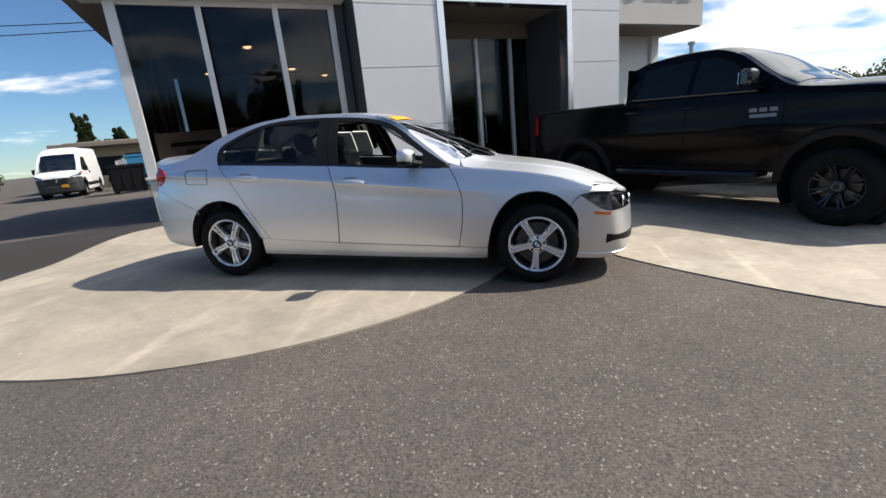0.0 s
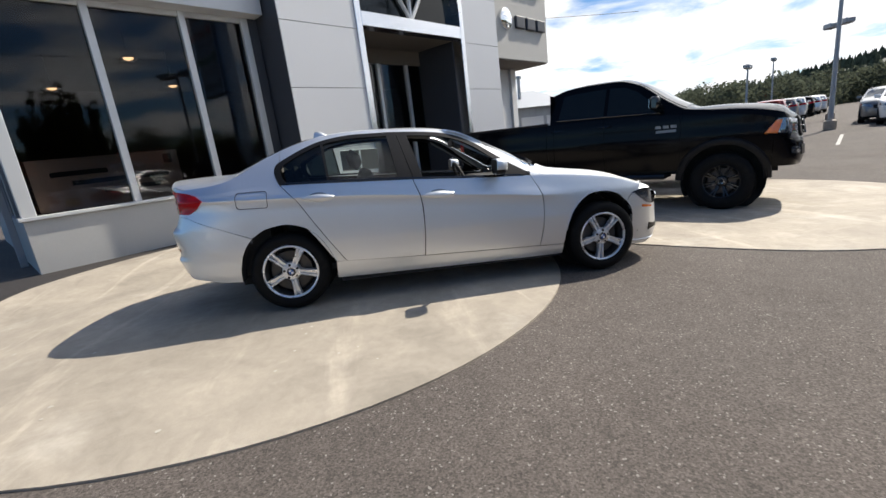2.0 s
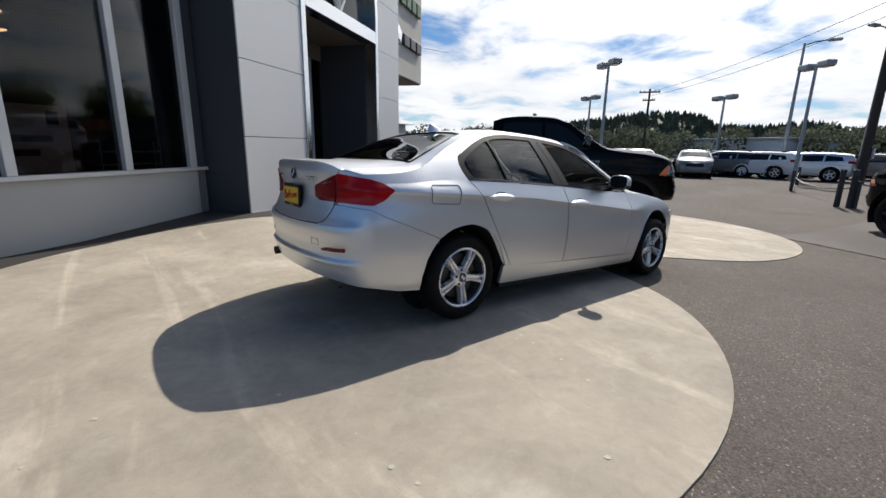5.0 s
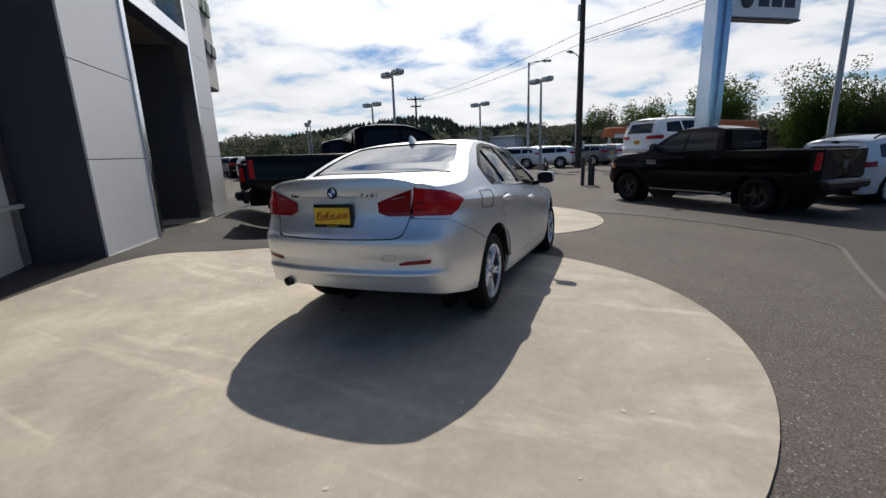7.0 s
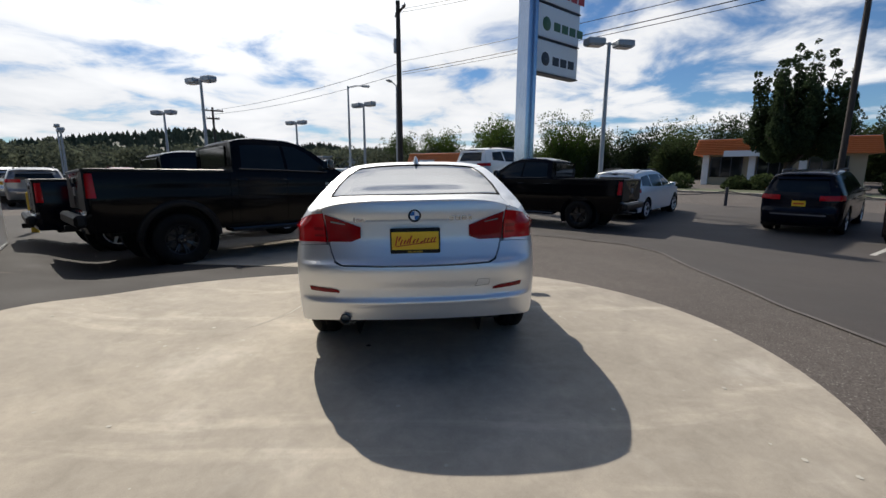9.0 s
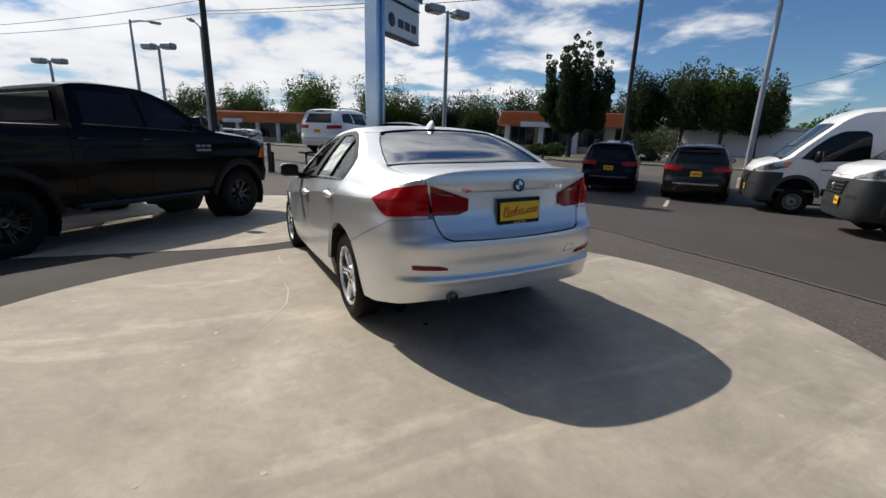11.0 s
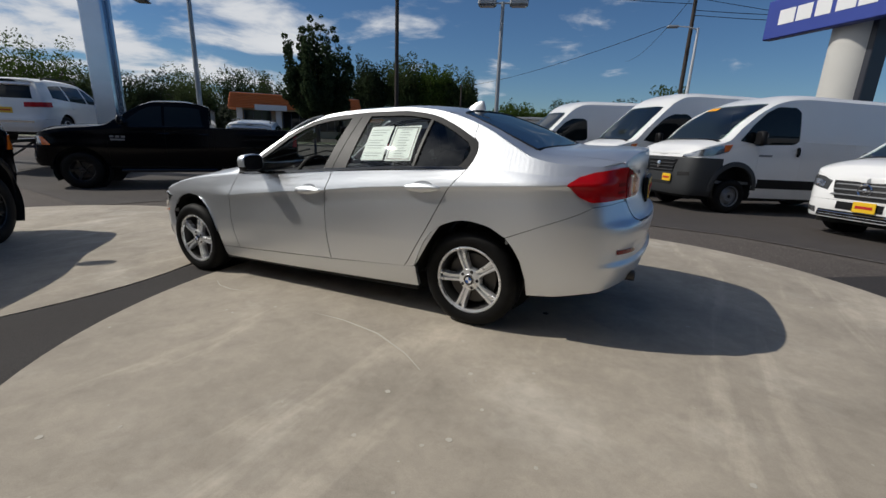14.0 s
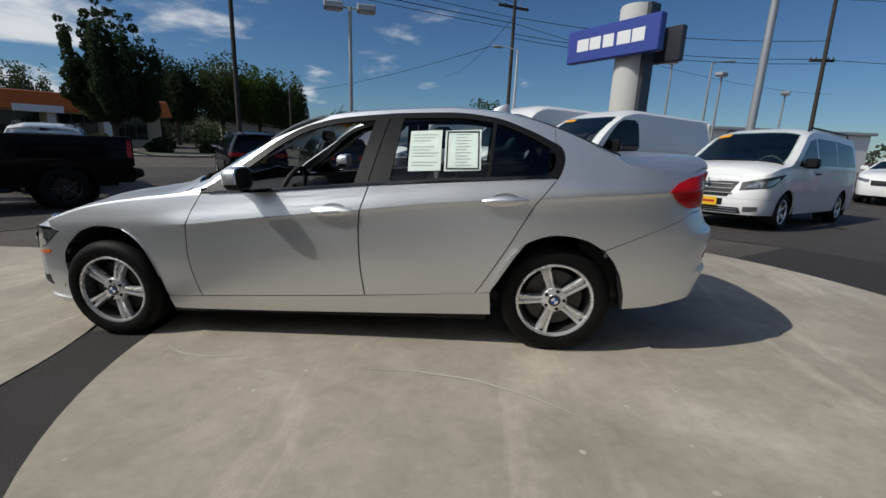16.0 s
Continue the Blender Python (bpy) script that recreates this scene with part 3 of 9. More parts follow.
solid("ground_newer", Build().grid(rows, flip=True), NEW_ASPHALT, "smoother dark brown-grey asphalt of the drive lane", "ground", kind="structure")

# ---- showroom ----
BM = pose(B_ORIGIN[0], B_ORIGIN[1], 0, 0, 0, B_ANGLE)
SILL, HEAD, WALL_D = 0.97, 3.80, 0.75
show = thing("wall_showroom", BM, "showroom front of silver-grey panels, dark glass and stainless portal", "building", kind="structure")


def bpart(name, lo, hi, material, label="", chamfer=0.006, parent=None):
    return part(name, Build().box(lo, hi, chamfer), material, parent or show, label, flat=True)


# window bay
bpart("plinth", (-3.86, WALL_D, -0.4), (-0.02, WALL_D + 0.25, SILL - 0.05), PLINTH, "grey painted low wall")
bpart("sill", (-3.90, WALL_D - 0.05, SILL - 0.05), (0.0, WALL_D + 0.25, SILL), FRAME_ALU)
bpart("header", (-4.2, WALL_D - 0.30, HEAD), (-0.02, WALL_D + 0.3, HEAD + 0.75), PANEL, "pale metal header over the windows")
for s0, s1 in ((-3.86, -3.70), (-2.57, -2.47), (-1.31, -1.21), (-0.30, -0.18)):
    bpart("mullion", (s0, WALL_D - 0.02, SILL), (s1, WALL_D + 0.12, HEAD), FRAME_ALU)
bpart("head_rail", (-3.70, WALL_D, HEAD - 0.08), (-0.18, WALL_D + 0.10, HEAD), FRAME_ALU)
for s0, s1 in ((-3.70, -2.57), (-2.47, -1.31), (-1.21, -0.30)):
    g = part("glass_pane", Build().box((s0, WALL_D + 0.05, SILL), (s1, WALL_D + 0.062, HEAD - 0.08)), SHOP_GLASS, show, flat=True)
    g.visible_shadow = False
bpart("side_wall", (-0.18, WALL_D, -0.4), (-0.005, WALL_D + 0.25, HEAD + 0.7), PANEL_DARK)
# the return at the bay's open end
bpart("plinth", (-3.86, WALL_D + 0.25, -0.4), (-3.62, 9.0, SILL - 0.05), PLINTH)
for d0 in (2.2, 3.9, 5.6, 7.3, 8.9):
    bpart("mullion", (-3.84, d0, SILL - 0.05), (-3.72, d0 + 0.10, HEAD), GALV)
for d0, d1 in ((1.0, 2.2), (2.3, 3.9), (4.0, 5.6), (5.7, 7.3), (7.4, 8.9)):
    g = part("glass_pane", Build().box((-3.79, d0, SILL - 0.05), (-3.778, d1, HEAD)), SHOP_GLASS, show, flat=True)
    g.visible_shadow = False
bpart("roof_edge", (-4.45, WALL_D + 0.3, HEAD + 0.06), (-3.5, 9.4, HEAD + 0.6), SOFFIT, "brown overhanging roof edge")
bpart("downpipe", (-3.98, 2.0, 0), (-3.89, 2.1, HEAD), GALV)
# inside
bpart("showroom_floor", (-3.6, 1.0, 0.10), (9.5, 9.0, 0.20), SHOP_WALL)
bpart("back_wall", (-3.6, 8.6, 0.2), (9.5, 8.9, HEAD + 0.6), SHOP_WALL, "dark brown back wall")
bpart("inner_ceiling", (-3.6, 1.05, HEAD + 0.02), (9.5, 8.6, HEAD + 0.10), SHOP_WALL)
bpart("roof", (-3.5, 0.9, HEAD + 0.76), (9.9, 9.2, HEAD + 0.95), SHED_GREY)
bpart("end_wall", (9.5, 1.6, -0.4), (9.8, 9.0, HEAD + 0.7), WHITE_WALL)

# panelled columns
SEAMS = (1.425, 2.52, 3.62, 4.74, 5.9)


def column(s0, s1, z0a, z0b, d1=1.55):
    bpart("column_core", (s0 + 0.015, 0.015, -0.4), (s1 - 0.002, d1, 5.9), PANEL_DARK, "dark grey metal reveal")
    lo = None
    for z in SEAMS:
        b = Build()
        za, zb = (z0a, z0b) if lo is None else (lo + 0.012, lo + 0.012)
        v = [(s0, -0.012, za), (s1, -0.012, zb), (s1, -0.012, z), (s0, -0.012, z), (s0, 0.013, za), (s1, 0.013, zb), (s1, 0.013, z), (s0, 0.013, z)]
        b.add(v, [(0, 1, 2, 3), (7, 6, 5, 4), (0, 4, 5, 1), (2, 6, 7, 3), (0, 3, 7, 4), (1, 5, 6, 2)])
        part("panel", b, PANEL, show, "silver-grey cladding panel" if lo is None else "", flat=True)
        lo = z
    b = Build().add([(s0, -0.02, z0a - 0.035), (s1, -0.02, z0b - 0.035), (s1, -0.02, z0b), (s0, -0.02, z0a),
                     (s0, 0.0, z0a - 0.035), (s1, 0.0, z0b - 0.035), (s1, 0.0, z0b), (s0, 0.0, z0a)],
                    [(0, 1, 2, 3), (0, 4, 5, 1), (2, 6, 7, 3), (0, 3, 7, 4), (1, 5, 6, 2)])
    part("base_trim", b, FRAME_ALU, show, flat=True)


column(0.0, 1.64, 0.29, 0.22)
column(5.0, 6.45, 0.10, 0.04, 1.3)
# stainless portal
J0, J1, J2, J3, BAND0, BAND1 = 1.645, 1.79, 4.85, 4.995, 3.70, 3.97
bpart("jamb", (J0, -0.035, 0.05), (J1, 0.25, 4.3), STAINLESS, "polished stainless portal frame")
bpart("jamb", (J2, -0.035, -0.1), (J3, 0.25, 4.3), STAINLESS)
bpart("lintel", (J1, -0.035, BAND0), (J2, 0.25, BAND1), STAINLESS)
cs, rs = (J1 + J2) / 2, (J2 - J1) / 2
arc_i = [(cs - rs * math.cos(t), 4.3 + 1.75 * math.sin(t)) for t in np.linspace(0, math.pi, 33)]
arc_o = [(cs - (rs + 0.145) * math.cos(t), 4.3 + 1.895 * math.sin(t)) for t in np.linspace(0, math.pi, 33)]
b = Build()
b.grid([[(s, -0.035, z) for s, z in arc_i], [(s, -0.035, z) for s, z in arc_o]], flip=True)
b.grid([[(s, 0.25, z) for s, z in arc_i], [(s, -0.035, z) for s, z in arc_i]], flip=True)
part("arch", b, STAINLESS, show)
b = Build()
edge = [(J0 - 0.005, 4.3 + (6.5 - 4.3) * min(1, i / 8)) if i <= 8 else (J0 + (J3 - J0) * (i - 8) / 16, 6.5) if i <= 24 else (J3, 6.5 - 2.2 * (i - 24) / 8) for i in range(33)]
b.grid([[(s, -0.012, z) for s, z in arc_o], [(s, -0.012, z) for s, z in edge]], flip=True)
part("panel", b, PANEL, show)
b = Build()
b.grid([[(s, 0.20, BAND1) for s, z in arc_i], [(s, 0.20, z) for s, z in arc_i]], flip=True)
part("arch_glass", b, DARK_GLASS, show, "dark glazed arch over the entrance")
for ds in (-0.9, 0.0, 0.9):
    part("glazing_bar", Build().tube([(cs, 0.12, BAND1), (cs + ds * 1.35, 0.12, BAND1 + 1.75)], 0.045, 6), FRAME_ALU, show)
# entrance lobby
bpart("reveal", (J1 - 0.10, 0.25, -0.2), (J1 + 0.02, 1.6, BAND0 + 0.1), PANEL_DARK)
bpart("reveal", (J2 - 0.02, 0.25, -0.2), (J2 + 0.1, 1.6, BAND0 + 0.1), PANEL_DARK)
bpart("lobby_ceiling", (J1, 0.25, BAND0), (J2, 1.6, BAND0 + 0.06), SOFFIT)
bpart("lobby_floor", (J1, -0.02, -0.3), (J2, 1.6, 0.10), CONCRETE)
bpart("door_head", (J1, 1.45, 3.35), (J2, 1.6, BAND0), SOFFIT)
for s0 in (J1 + 0.02, 2.30, 3.28, 4.26):
    bpart("door_stile", (s0, 1.44, 0.1), (s0 + 0.09, 1.58, 3.35), FRAME_ALU)
for s0, s1 in ((J1 + 0.11, 2.30), (2.39, 3.28), (3.37, 4.26), (4.35, J2)):
    g = part("glass_pane", Build().box((s0, 1.50, 0.12), (s1, 1.512, 3.35)), SHOP_GLASS, show, flat=True)
    g.visible_shadow = False
for s0 in (3.20, 3.42):
    part("door_pull", Build().tube([(s0, 1.40, 0.9), (s0, 1.40, 1.5)], 0.016, 8), STAINLESS, show)
# overhanging sign box and the glass under it
bpart("sign_box", (6.46, 0.55, 3.50), (10.25, 3.6, 6.6), STUCCO, "cream plastered overhanging box")
bpart("box_soffit", (6.46, 0.58, 3.46), (10.2, 3.6, 3.497), SOFFIT)
bpart("corner_post", (7.7, 1.5, -0.3), (7.85, 1.65, 3.46), FRAME_ALU)
g = part("glass_pane", Build().box((6.46, 1.55, 0.0), (7.7, 1.562, 3.46)), SHOP_GLASS, show, flat=True)
bpart("rear_wall", (7.85, 1.7, -0.3), (9.5, 1.9, 3.46), WHITE_WALL)

# raised sign letters stand for the brand: plain blocks
sg = thing("wall_sign", BM @ Matrix.Translation((8.15, 0.55, 4.4)), "raised dark block letters on the cream box", "sign")
for i in range(3):
    part("letter_block", Build().box((0.1 + i * 0.62, -0.10, 0.0), (0.62 + i * 0.62, -0.004, 0.36), 0.03), SIGN_DARK, sg, flat=True)
part("emblem", Build().lathe([(0.02, -0.12), (0.18, -0.12), (0.30, -0.06), (0.31, -0.004)], 28, "y", (-0.38, 0, 0.22)), CHROME, sg, "round metal emblem")
sg = thing("wall_sign", BM @ Matrix.Translation((8.0, 0.55, 5.55)), "raised green block letters on the cream box", "sign")
for i in range(4):
    part("letter_block", Build().box((i * 0.5, -0.10, 0.0), (0.42 + i * 0.5, -0.004, 0.42 if i else 0.6), 0.03), SIGN_GREEN, sg, flat=True)

# banner behind the window
bn = thing("banner", BM @ Matrix.Translation((0, WALL_D + 0.20, 0)), "tan printed banner behind the showroom glass", "banner")
part("sheet", Build().box((-3.64, 0, 0.98), (-1.76, 0.012, 1.70), 0.004), BANNER, bn, flat=True)
for s0, s1, z in ((-3.42, -2.75, 1.45), (-3.2, -1.95, 1.31), (-2.85, -2.1, 1.16)):
    part("print_bar", Build().box((s0, -0.006, z), (s1, -0.001, z + 0.07)), SIGN_DARK, bn, flat=True)
part("print_bar", Build().box((-1.98, -0.006, 1.5), (-1.86, -0.001, 1.64)), SIGN_DARK, bn, flat=True)

# pendant lamps
for s0, d0, z0 in ((-1.75, 2.2, 3.35), (-0.75, 3.4, 3.1), (-2.6, 4.4, 3.2), (2.6, 3.2, 3.1), (3.9, 5.0, 3.1), (0.4, 5.2, 3.2)):
    pl = thing("pendant_lamp", BM @ Matrix.Translation((s0, d0, z0)), "small warm pendant lamp in the showroom", "lamp", "showroom lamps")
    part("shade", Build().lathe([(0.03, 0.16), (0.10, 0.13), (0.16, 0.0), (0.155, 0.0), (0.09, 0.12)], 20, "z"), STAINLESS, pl)
    part("bulb", Build().lathe([(0.005, -0.03), (0.08, 0.0), (0.07, 0.06), (0.005, 0.08)], 14, "z"), LAMP_GLOW, pl)
    part("cord", Build().tube([(0, 0, 0.16), (0, 0, HEAD - z0 + 0.02)], 0.008, 5), PLASTIC, pl)
# dark furniture inside, seen dimly
for s0, d0, w, h in ((3.3, 4.5, 1.1, 1.5), (2.2, 5.5, 1.4, 1.0), (-2.0, 5.0, 1.6, 0.8)):
    sh = thing("display_rack", BM @ Matrix.Translation((s0, d0, 0.2)), "metal display rack inside the showroom", "shelf")
    for z in np.arange(0.25, h + 0.01, 0.3):
        part("shelf", Build().box((0, 0, z), (w, 0.4, z + 0.03), 0.005), FRAME_ALU, sh, flat=True)
    for x in (0, w):
        part("upright", Build().tube([(x, 0.2, 0), (x, 0.2, h + 0.1)], 0.02, 6), FRAME_ALU, sh)

# ---- vehicle surfaces ----
class Shell:
    """A car body's skin: a plan outline, side sections, and a top between its edges."""

    def __init__(s, plan, char, belt, edge, crown, side_prof, rear_prof, front_prof, tumble=(0.60, 0.48), power=None, wlim=(-2.27, 1.85)):
        # plan: half outline from the nose's middle round to the tail's middle
        P = np.array(plan, float)
        t = np.arange(len(P))
        fx, fy = smooth(t, P[:, 0]), smooth(t, P[:, 1])
        tt = np.linspace(0, len(P) - 1, 5000)
        X, Y = np.array([fx(q) for q in tt]), np.array([fy(q) for q in tt])
        s.L = np.concatenate([[0], np.cumsum(np.hypot(np.diff(X), np.diff(Y)))])
        s.X, s.Y = X, Y
        dx, dy = np.gradient(X), np.gradient(Y)
        k = np.maximum(np.hypot(dx, dy), 1e-9)
        s.NX, s.NY = dy / k, -dx / k
        s.char, s.belt, s.edge, s.crown = smooth(*zip(*char)), smooth(*zip(*belt)), smooth(*zip(*edge)), smooth(*zip(*crown))
        s.side_prof, s.rear, s.front, s.tumble, s.wlim = side_prof, smooth(*zip(*rear_prof)), smooth(*zip(*front_prof)), tumble, wlim
        s.power = power or (lambda x: 2.6)
        s.cache = {}

    def s_of_x(s, x):
        return float(np.interp(-x, -s.X, s.L))

    def s_of_y(s, y, rear=True):
        i = int(np.argmax(s.Y))
        if rear:
            return float(np.interp(-y, -s.Y[i:], s.L[i:]))
        return float(np.interp(y, s.Y[:i], s.L[:i]))

    def side_off(s, x, z):
        b = s.belt(x)
        if z > b:
            h = z - b
            return s.side_prof(x, b) + s.tumble[0] * h + s.tumble[1] * h * h
        return s.side_prof(x, z)

    def at(s, q, z, out=0.0):
        """The skin at plan length q and height z."""
        x, y = float(np.interp(q, s.L, s.X)), float(np.interp(q, s.L, s.Y))
        nx, ny = float(np.interp(q, s.L, s.NX)), float(np.interp(q, s.L, s.NY))
        wr, wf = step(0.35, 0.92, -nx), step(0.35, 0.92, nx)
        o = s.side_off(x, z) * (1 - wr - wf) + s.rear(z) * wr + s.front(z) * wf - out
        return (x - nx * o, max(0.0, y - ny * o), z)

    def side(s, x, z, out=0.0):
        return s.at(s.s_of_x(x), z, out)

    def back(s, y, z, out=0.0):
        p = s.at(s.s_of_y(abs(y)), z, out)
        return (p[0], math.copysign(p[1], y) if y else 0.0, z)

    def fore(s, y, z, out=0.0):
        p = s.at(s.s_of_y(abs(y), False), z, out)
        return (p[0], math.copysign(p[1], y) if y else 0.0, z)

    def wtop(s, x):
        x = round(min(max(x, s.wlim[0]), s.wlim[1]), 3)
        if x not in s.cache:
            s.cache[x] = s.side(x, s.edge(x))[1]
        return s.cache[x]

    def top(s, x, y, out=0.0):
        r = min(1.0, abs(y) / max(s.wtop(x), 0.05))
        c, e = s.crown(x), s.edge(x)
        return (x, y, c - (c - e) * r ** s.power(x) + out)


def skin(fn, G, side=1, out=0.0):
    """Lays a grid of 2D points onto a surface; side -1 mirrors it to the other flank."""
    return [[(lambda p: (p[0], p[1] * side, p[2]))(fn(a, b, out)) for a, b in row] for row in G]


def make_wheel(R, rim, width, style, tyre_mat=None, rim_mat=None, cap=True):
    """Meshes of one road wheel; its outer face looks along +y, its axle is the y axis."""
    h = width / 2
    parts = []
    t = Build().lathe([(rim - 0.004, -h * 0.8), (rim + 0.01, -h * 0.93), ((rim + R) / 2, -h), (R - 0.03, -h * 0.92), (R - 0.006, -h * 0.72),
                       (R, -h * 0.5), (R, -0.02), (R - 0.006, -0.016), (R - 0.006, 0.016), (R, 0.02), (R, h * 0.5), (R - 0.006, h * 0.72), (R - 0.03, h * 0.92), ((rim + R) / 2, h), (rim + 0.012, h * 0.95), (rim - 0.004, h * 0.84)], 56)
    parts.append(("tyre", t, tyre_mat or RUBBER, "black road tyre"))
    b = Build().lathe([(rim + 0.002, h * 0.86), (rim - 0.006, h * 0.90), (rim - 0.016, h * 0.86), (rim - 0.019, h * 0.70)], 56)
    parts.append(("rim", b, rim_mat or ALLOY, ""))
    parts.append(("rim_barrel", Build().lathe([(rim - 0.0185, h * 0.72), (rim - 0.024, h * 0.5), (rim - 0.035, 0.0), (rim - 0.03, -h * 0.8)], 48), BARREL, "inner rim darkened for shade"))
    sp = Build()
    r0, r1 = 0.05, rim - 0.012

    def spoke(a, w0, w1, y0, y1, thick, r0=r0, r1=r1, lean=0.0):
        pts = []
        for r, w, y in ((r0, w0, y0), ((r0 + r1) / 2, (w0 + w1) / 2, (y0 + y1) / 2 + 0.006), (r1, w1, y1)):
            k = (r - r0) / (r1 - r0)
            for dw, dy in ((-1, -thick), (-0.75, 0), (0.75, 0), (1, -thick)):
                ang = a + lean * k
                x = r * math.sin(ang) + dw * w * math.cos(ang)
                z = r * math.cos(ang) - dw * w * math.sin(ang)
                pts.append((x, y + dy, z))
        F = []
        for i in range(2):
            for j in range(3):
                F.append((i * 4 + j, i * 4 + j + 1, (i + 1) * 4 + j + 1, (i + 1) * 4 + j))
        sp.add(pts, F)
    yo = h * 0.78

    def star(a):
        # one broad spoke with two ridges and a groove between them, flaring into the rim
        prof = ((-1.0, -0.045), (-0.97, -0.008), (-0.80, 0.0), (-0.34, -0.001), (-0.20, -0.020), (0.20, -0.020), (0.34, -0.001), (0.80, 0.0), (0.97, -0.008), (1.0, -0.045))
        rings = ((0.045, 0.026, yo - 0.014), (0.085, 0.0255, yo - 0.006), (0.14, 0.028, yo + 0.001), (0.185, 0.033, yo + 0.001), (r1, 0.040, yo - 0.004))
        P = []
        for r, w, y in rings:
            P.append([(r * math.sin(a) + q * w * math.cos(a), y + d * (0.5 if r < 0.06 else 1), r * math.cos(a) - q * w * math.sin(a)) for q, d in prof])
        sp.grid(P)
    if style == "double5":
        for k in range(5):
            a = 2 * math.pi * k / 5
            star(a)
    elif style == "blade8":
        for k in range(8):
            a = 2 * math.pi * k / 8
            for e in (-1, 1):
                spoke(a + e * 0.06, 0.016, 0.012, yo - 0.05, yo, 0.03, lean=e * 0.05)
    elif style == "five":
        for k in range(5):
            spoke(2 * math.pi * k / 5, 0.035, 0.028, yo - 0.02, yo, 0.03)
    else:
        sp.lathe([(0.055, yo - 0.02), (rim * 0.45, yo - 0.0), (rim * 0.62, yo - 0.035), (rim * 0.8, yo - 0.06), (rim - 0.02, yo - 0.03)], 40)
        for k in range(8):
            a = 2 * math.pi * k / 8
            sp.disc((rim * 0.74 * math.cos(a), yo - 0.03, rim * 0.74 * math.sin(a)), rim * 0.09, "y", 12)
    sp.lathe([(0.002, yo - 0.002), (0.05, yo - 0.004), (0.070, yo - 0.008), (0.078, yo - 0.018), (0.080, yo - 0.05)], 30)
    parts.append(("spokes", sp, rim_mat or ALLOY, ""))
    parts.append(("brake_disc", Build().lathe([(0.06, 0.02), (rim * 0.74, 0.02), (rim * 0.74, 0.0), (0.06, 0.0)], 36), DISC, "grey brake disc"))
    parts.append(("wheel_back", Build().lathe([(0.01, -0.02), (rim - 0.03, -0.025)], 36), UNDER, ""))
    if cap:
        parts.append(("hub_cap", Build().lathe([(0.001, yo + 0.006), (0.02, yo + 0.006), (0.034, yo + 0.002), (0.036, yo - 0.004)], 24), HUB_MARK if style == "double5" else PLASTIC, "round hub cap"))
    return [(n, b.mesh(n, m), lab) for n, b, m, lab in parts], yo


def put_wheels(car, spots, R, rim, width, style, rim_mat=None, bolts=True, spin=(17, 17, 17, 17)):
    meshes, yo = make_wheel(R, rim, width, style, None, rim_mat)
    bolt = Build().lathe([(0.001, 0.0), (0.0105, 0.0), (0.011, -0.012)], 8).mesh("wheel_bolt", PLASTIC)
    ring = Build().lathe([(0.034, yo + 0.0035), (0.037, yo + 0.004), (0.0395, yo - 0.002)], 24).mesh("cap_ring", CHROME)
    quarters = []
    for q in range(4):
        fan = [(0, yo + 0.0075, 0)] + [(0.021 * math.cos(a), yo + 0.0075, 0.021 * math.sin(a)) for a in np.linspace(q * math.pi / 2, (q + 1) * math.pi / 2, 7)]
        quarters.append(Build().add(fan, [tuple(range(len(fan)))]).mesh("hub_field", (WHITE_MARK, BLUE_MARK)[q % 2]))
    for (x, y, z, turn), roll_ in zip(spots, spin):
        w = new("wheel")
        w.parent = car
        w.matrix_basis = pose(x, y, z, 0, 0, (0 if y > 0 else 180) + turn) @ pose(0, 0, 0, 0, roll_, 0)
        for n, me, lab in meshes:
            part(n, me, None, w, lab)
        part("cap_ring", ring, None, w)
        if style == "double5":
            for q, me in enumerate(quarters):
                part("hub_field", me, None, w, m=pose(0, 0, 0, 0, -roll_, 0))
        if bolts:
            for k in range(5):
                a = 2 * math.pi * (k + 0.5) / 5
                part("wheel_bolt", bolt, None, w, m=Matrix.Translation((0.056 * math.sin(a), yo - 0.002, 0.056 * math.cos(a))))


def curve(pts, n):
    """A smooth line through a few 2D points, as n + 1 points."""
    P = np.array(pts, float)
    L = np.concatenate([[0], np.cumsum(np.linalg.norm(np.diff(P, axis=0), axis=1))])
    f = [smooth(L, P[:, k]) for k in (0, 1)]
    return [(f[0](q), f[1](q)) for q in np.linspace(0, L[-1], n + 1)]


# ---- the silver sedan ----
def sedan_side_profile(char):
    def f(x, z):
        c = max(char(x), 0.72)
        key = round(c, 3)
        if key not in f.memo:
            zs = [0.16, 0.21, 0.26, 0.30, 0.345, 0.42, 0.52, 0.57]
            up = [c - 0.14, c - 0.075, c - 0.035, c - 0.010, c, c + 0.012, c + 0.09, c + 0.20]
            lo = [0.085, 0.052, 0.034, 0.026, 0.016, 0.008, 0.002, 0.0]
            f.memo[key] = (smooth(zs + up, lo + [0.0040, 0.0075, 0.0064, 0.0034, 0.001, 0.0045, 0.033, 0.067]),
                           smooth(zs + up, lo + [0.0015, 0.0035, 0.006, 0.0082, 0.0095, 0.011, 0.030, 0.065]))
        crease, plain = f.memo[key]
        w = step(1.12, 0.80, x)  # the crease fades out into the front wing
        return crease(z) * w + plain(z) * (1 - w) + 0.028 * step(-1.75, -2.15, x) * step(0.72, 0.94, z) + 0.058 * step(-1.05, -1.8, x) * step(0.95, 1.12, z)
    f.memo = {}
    return f


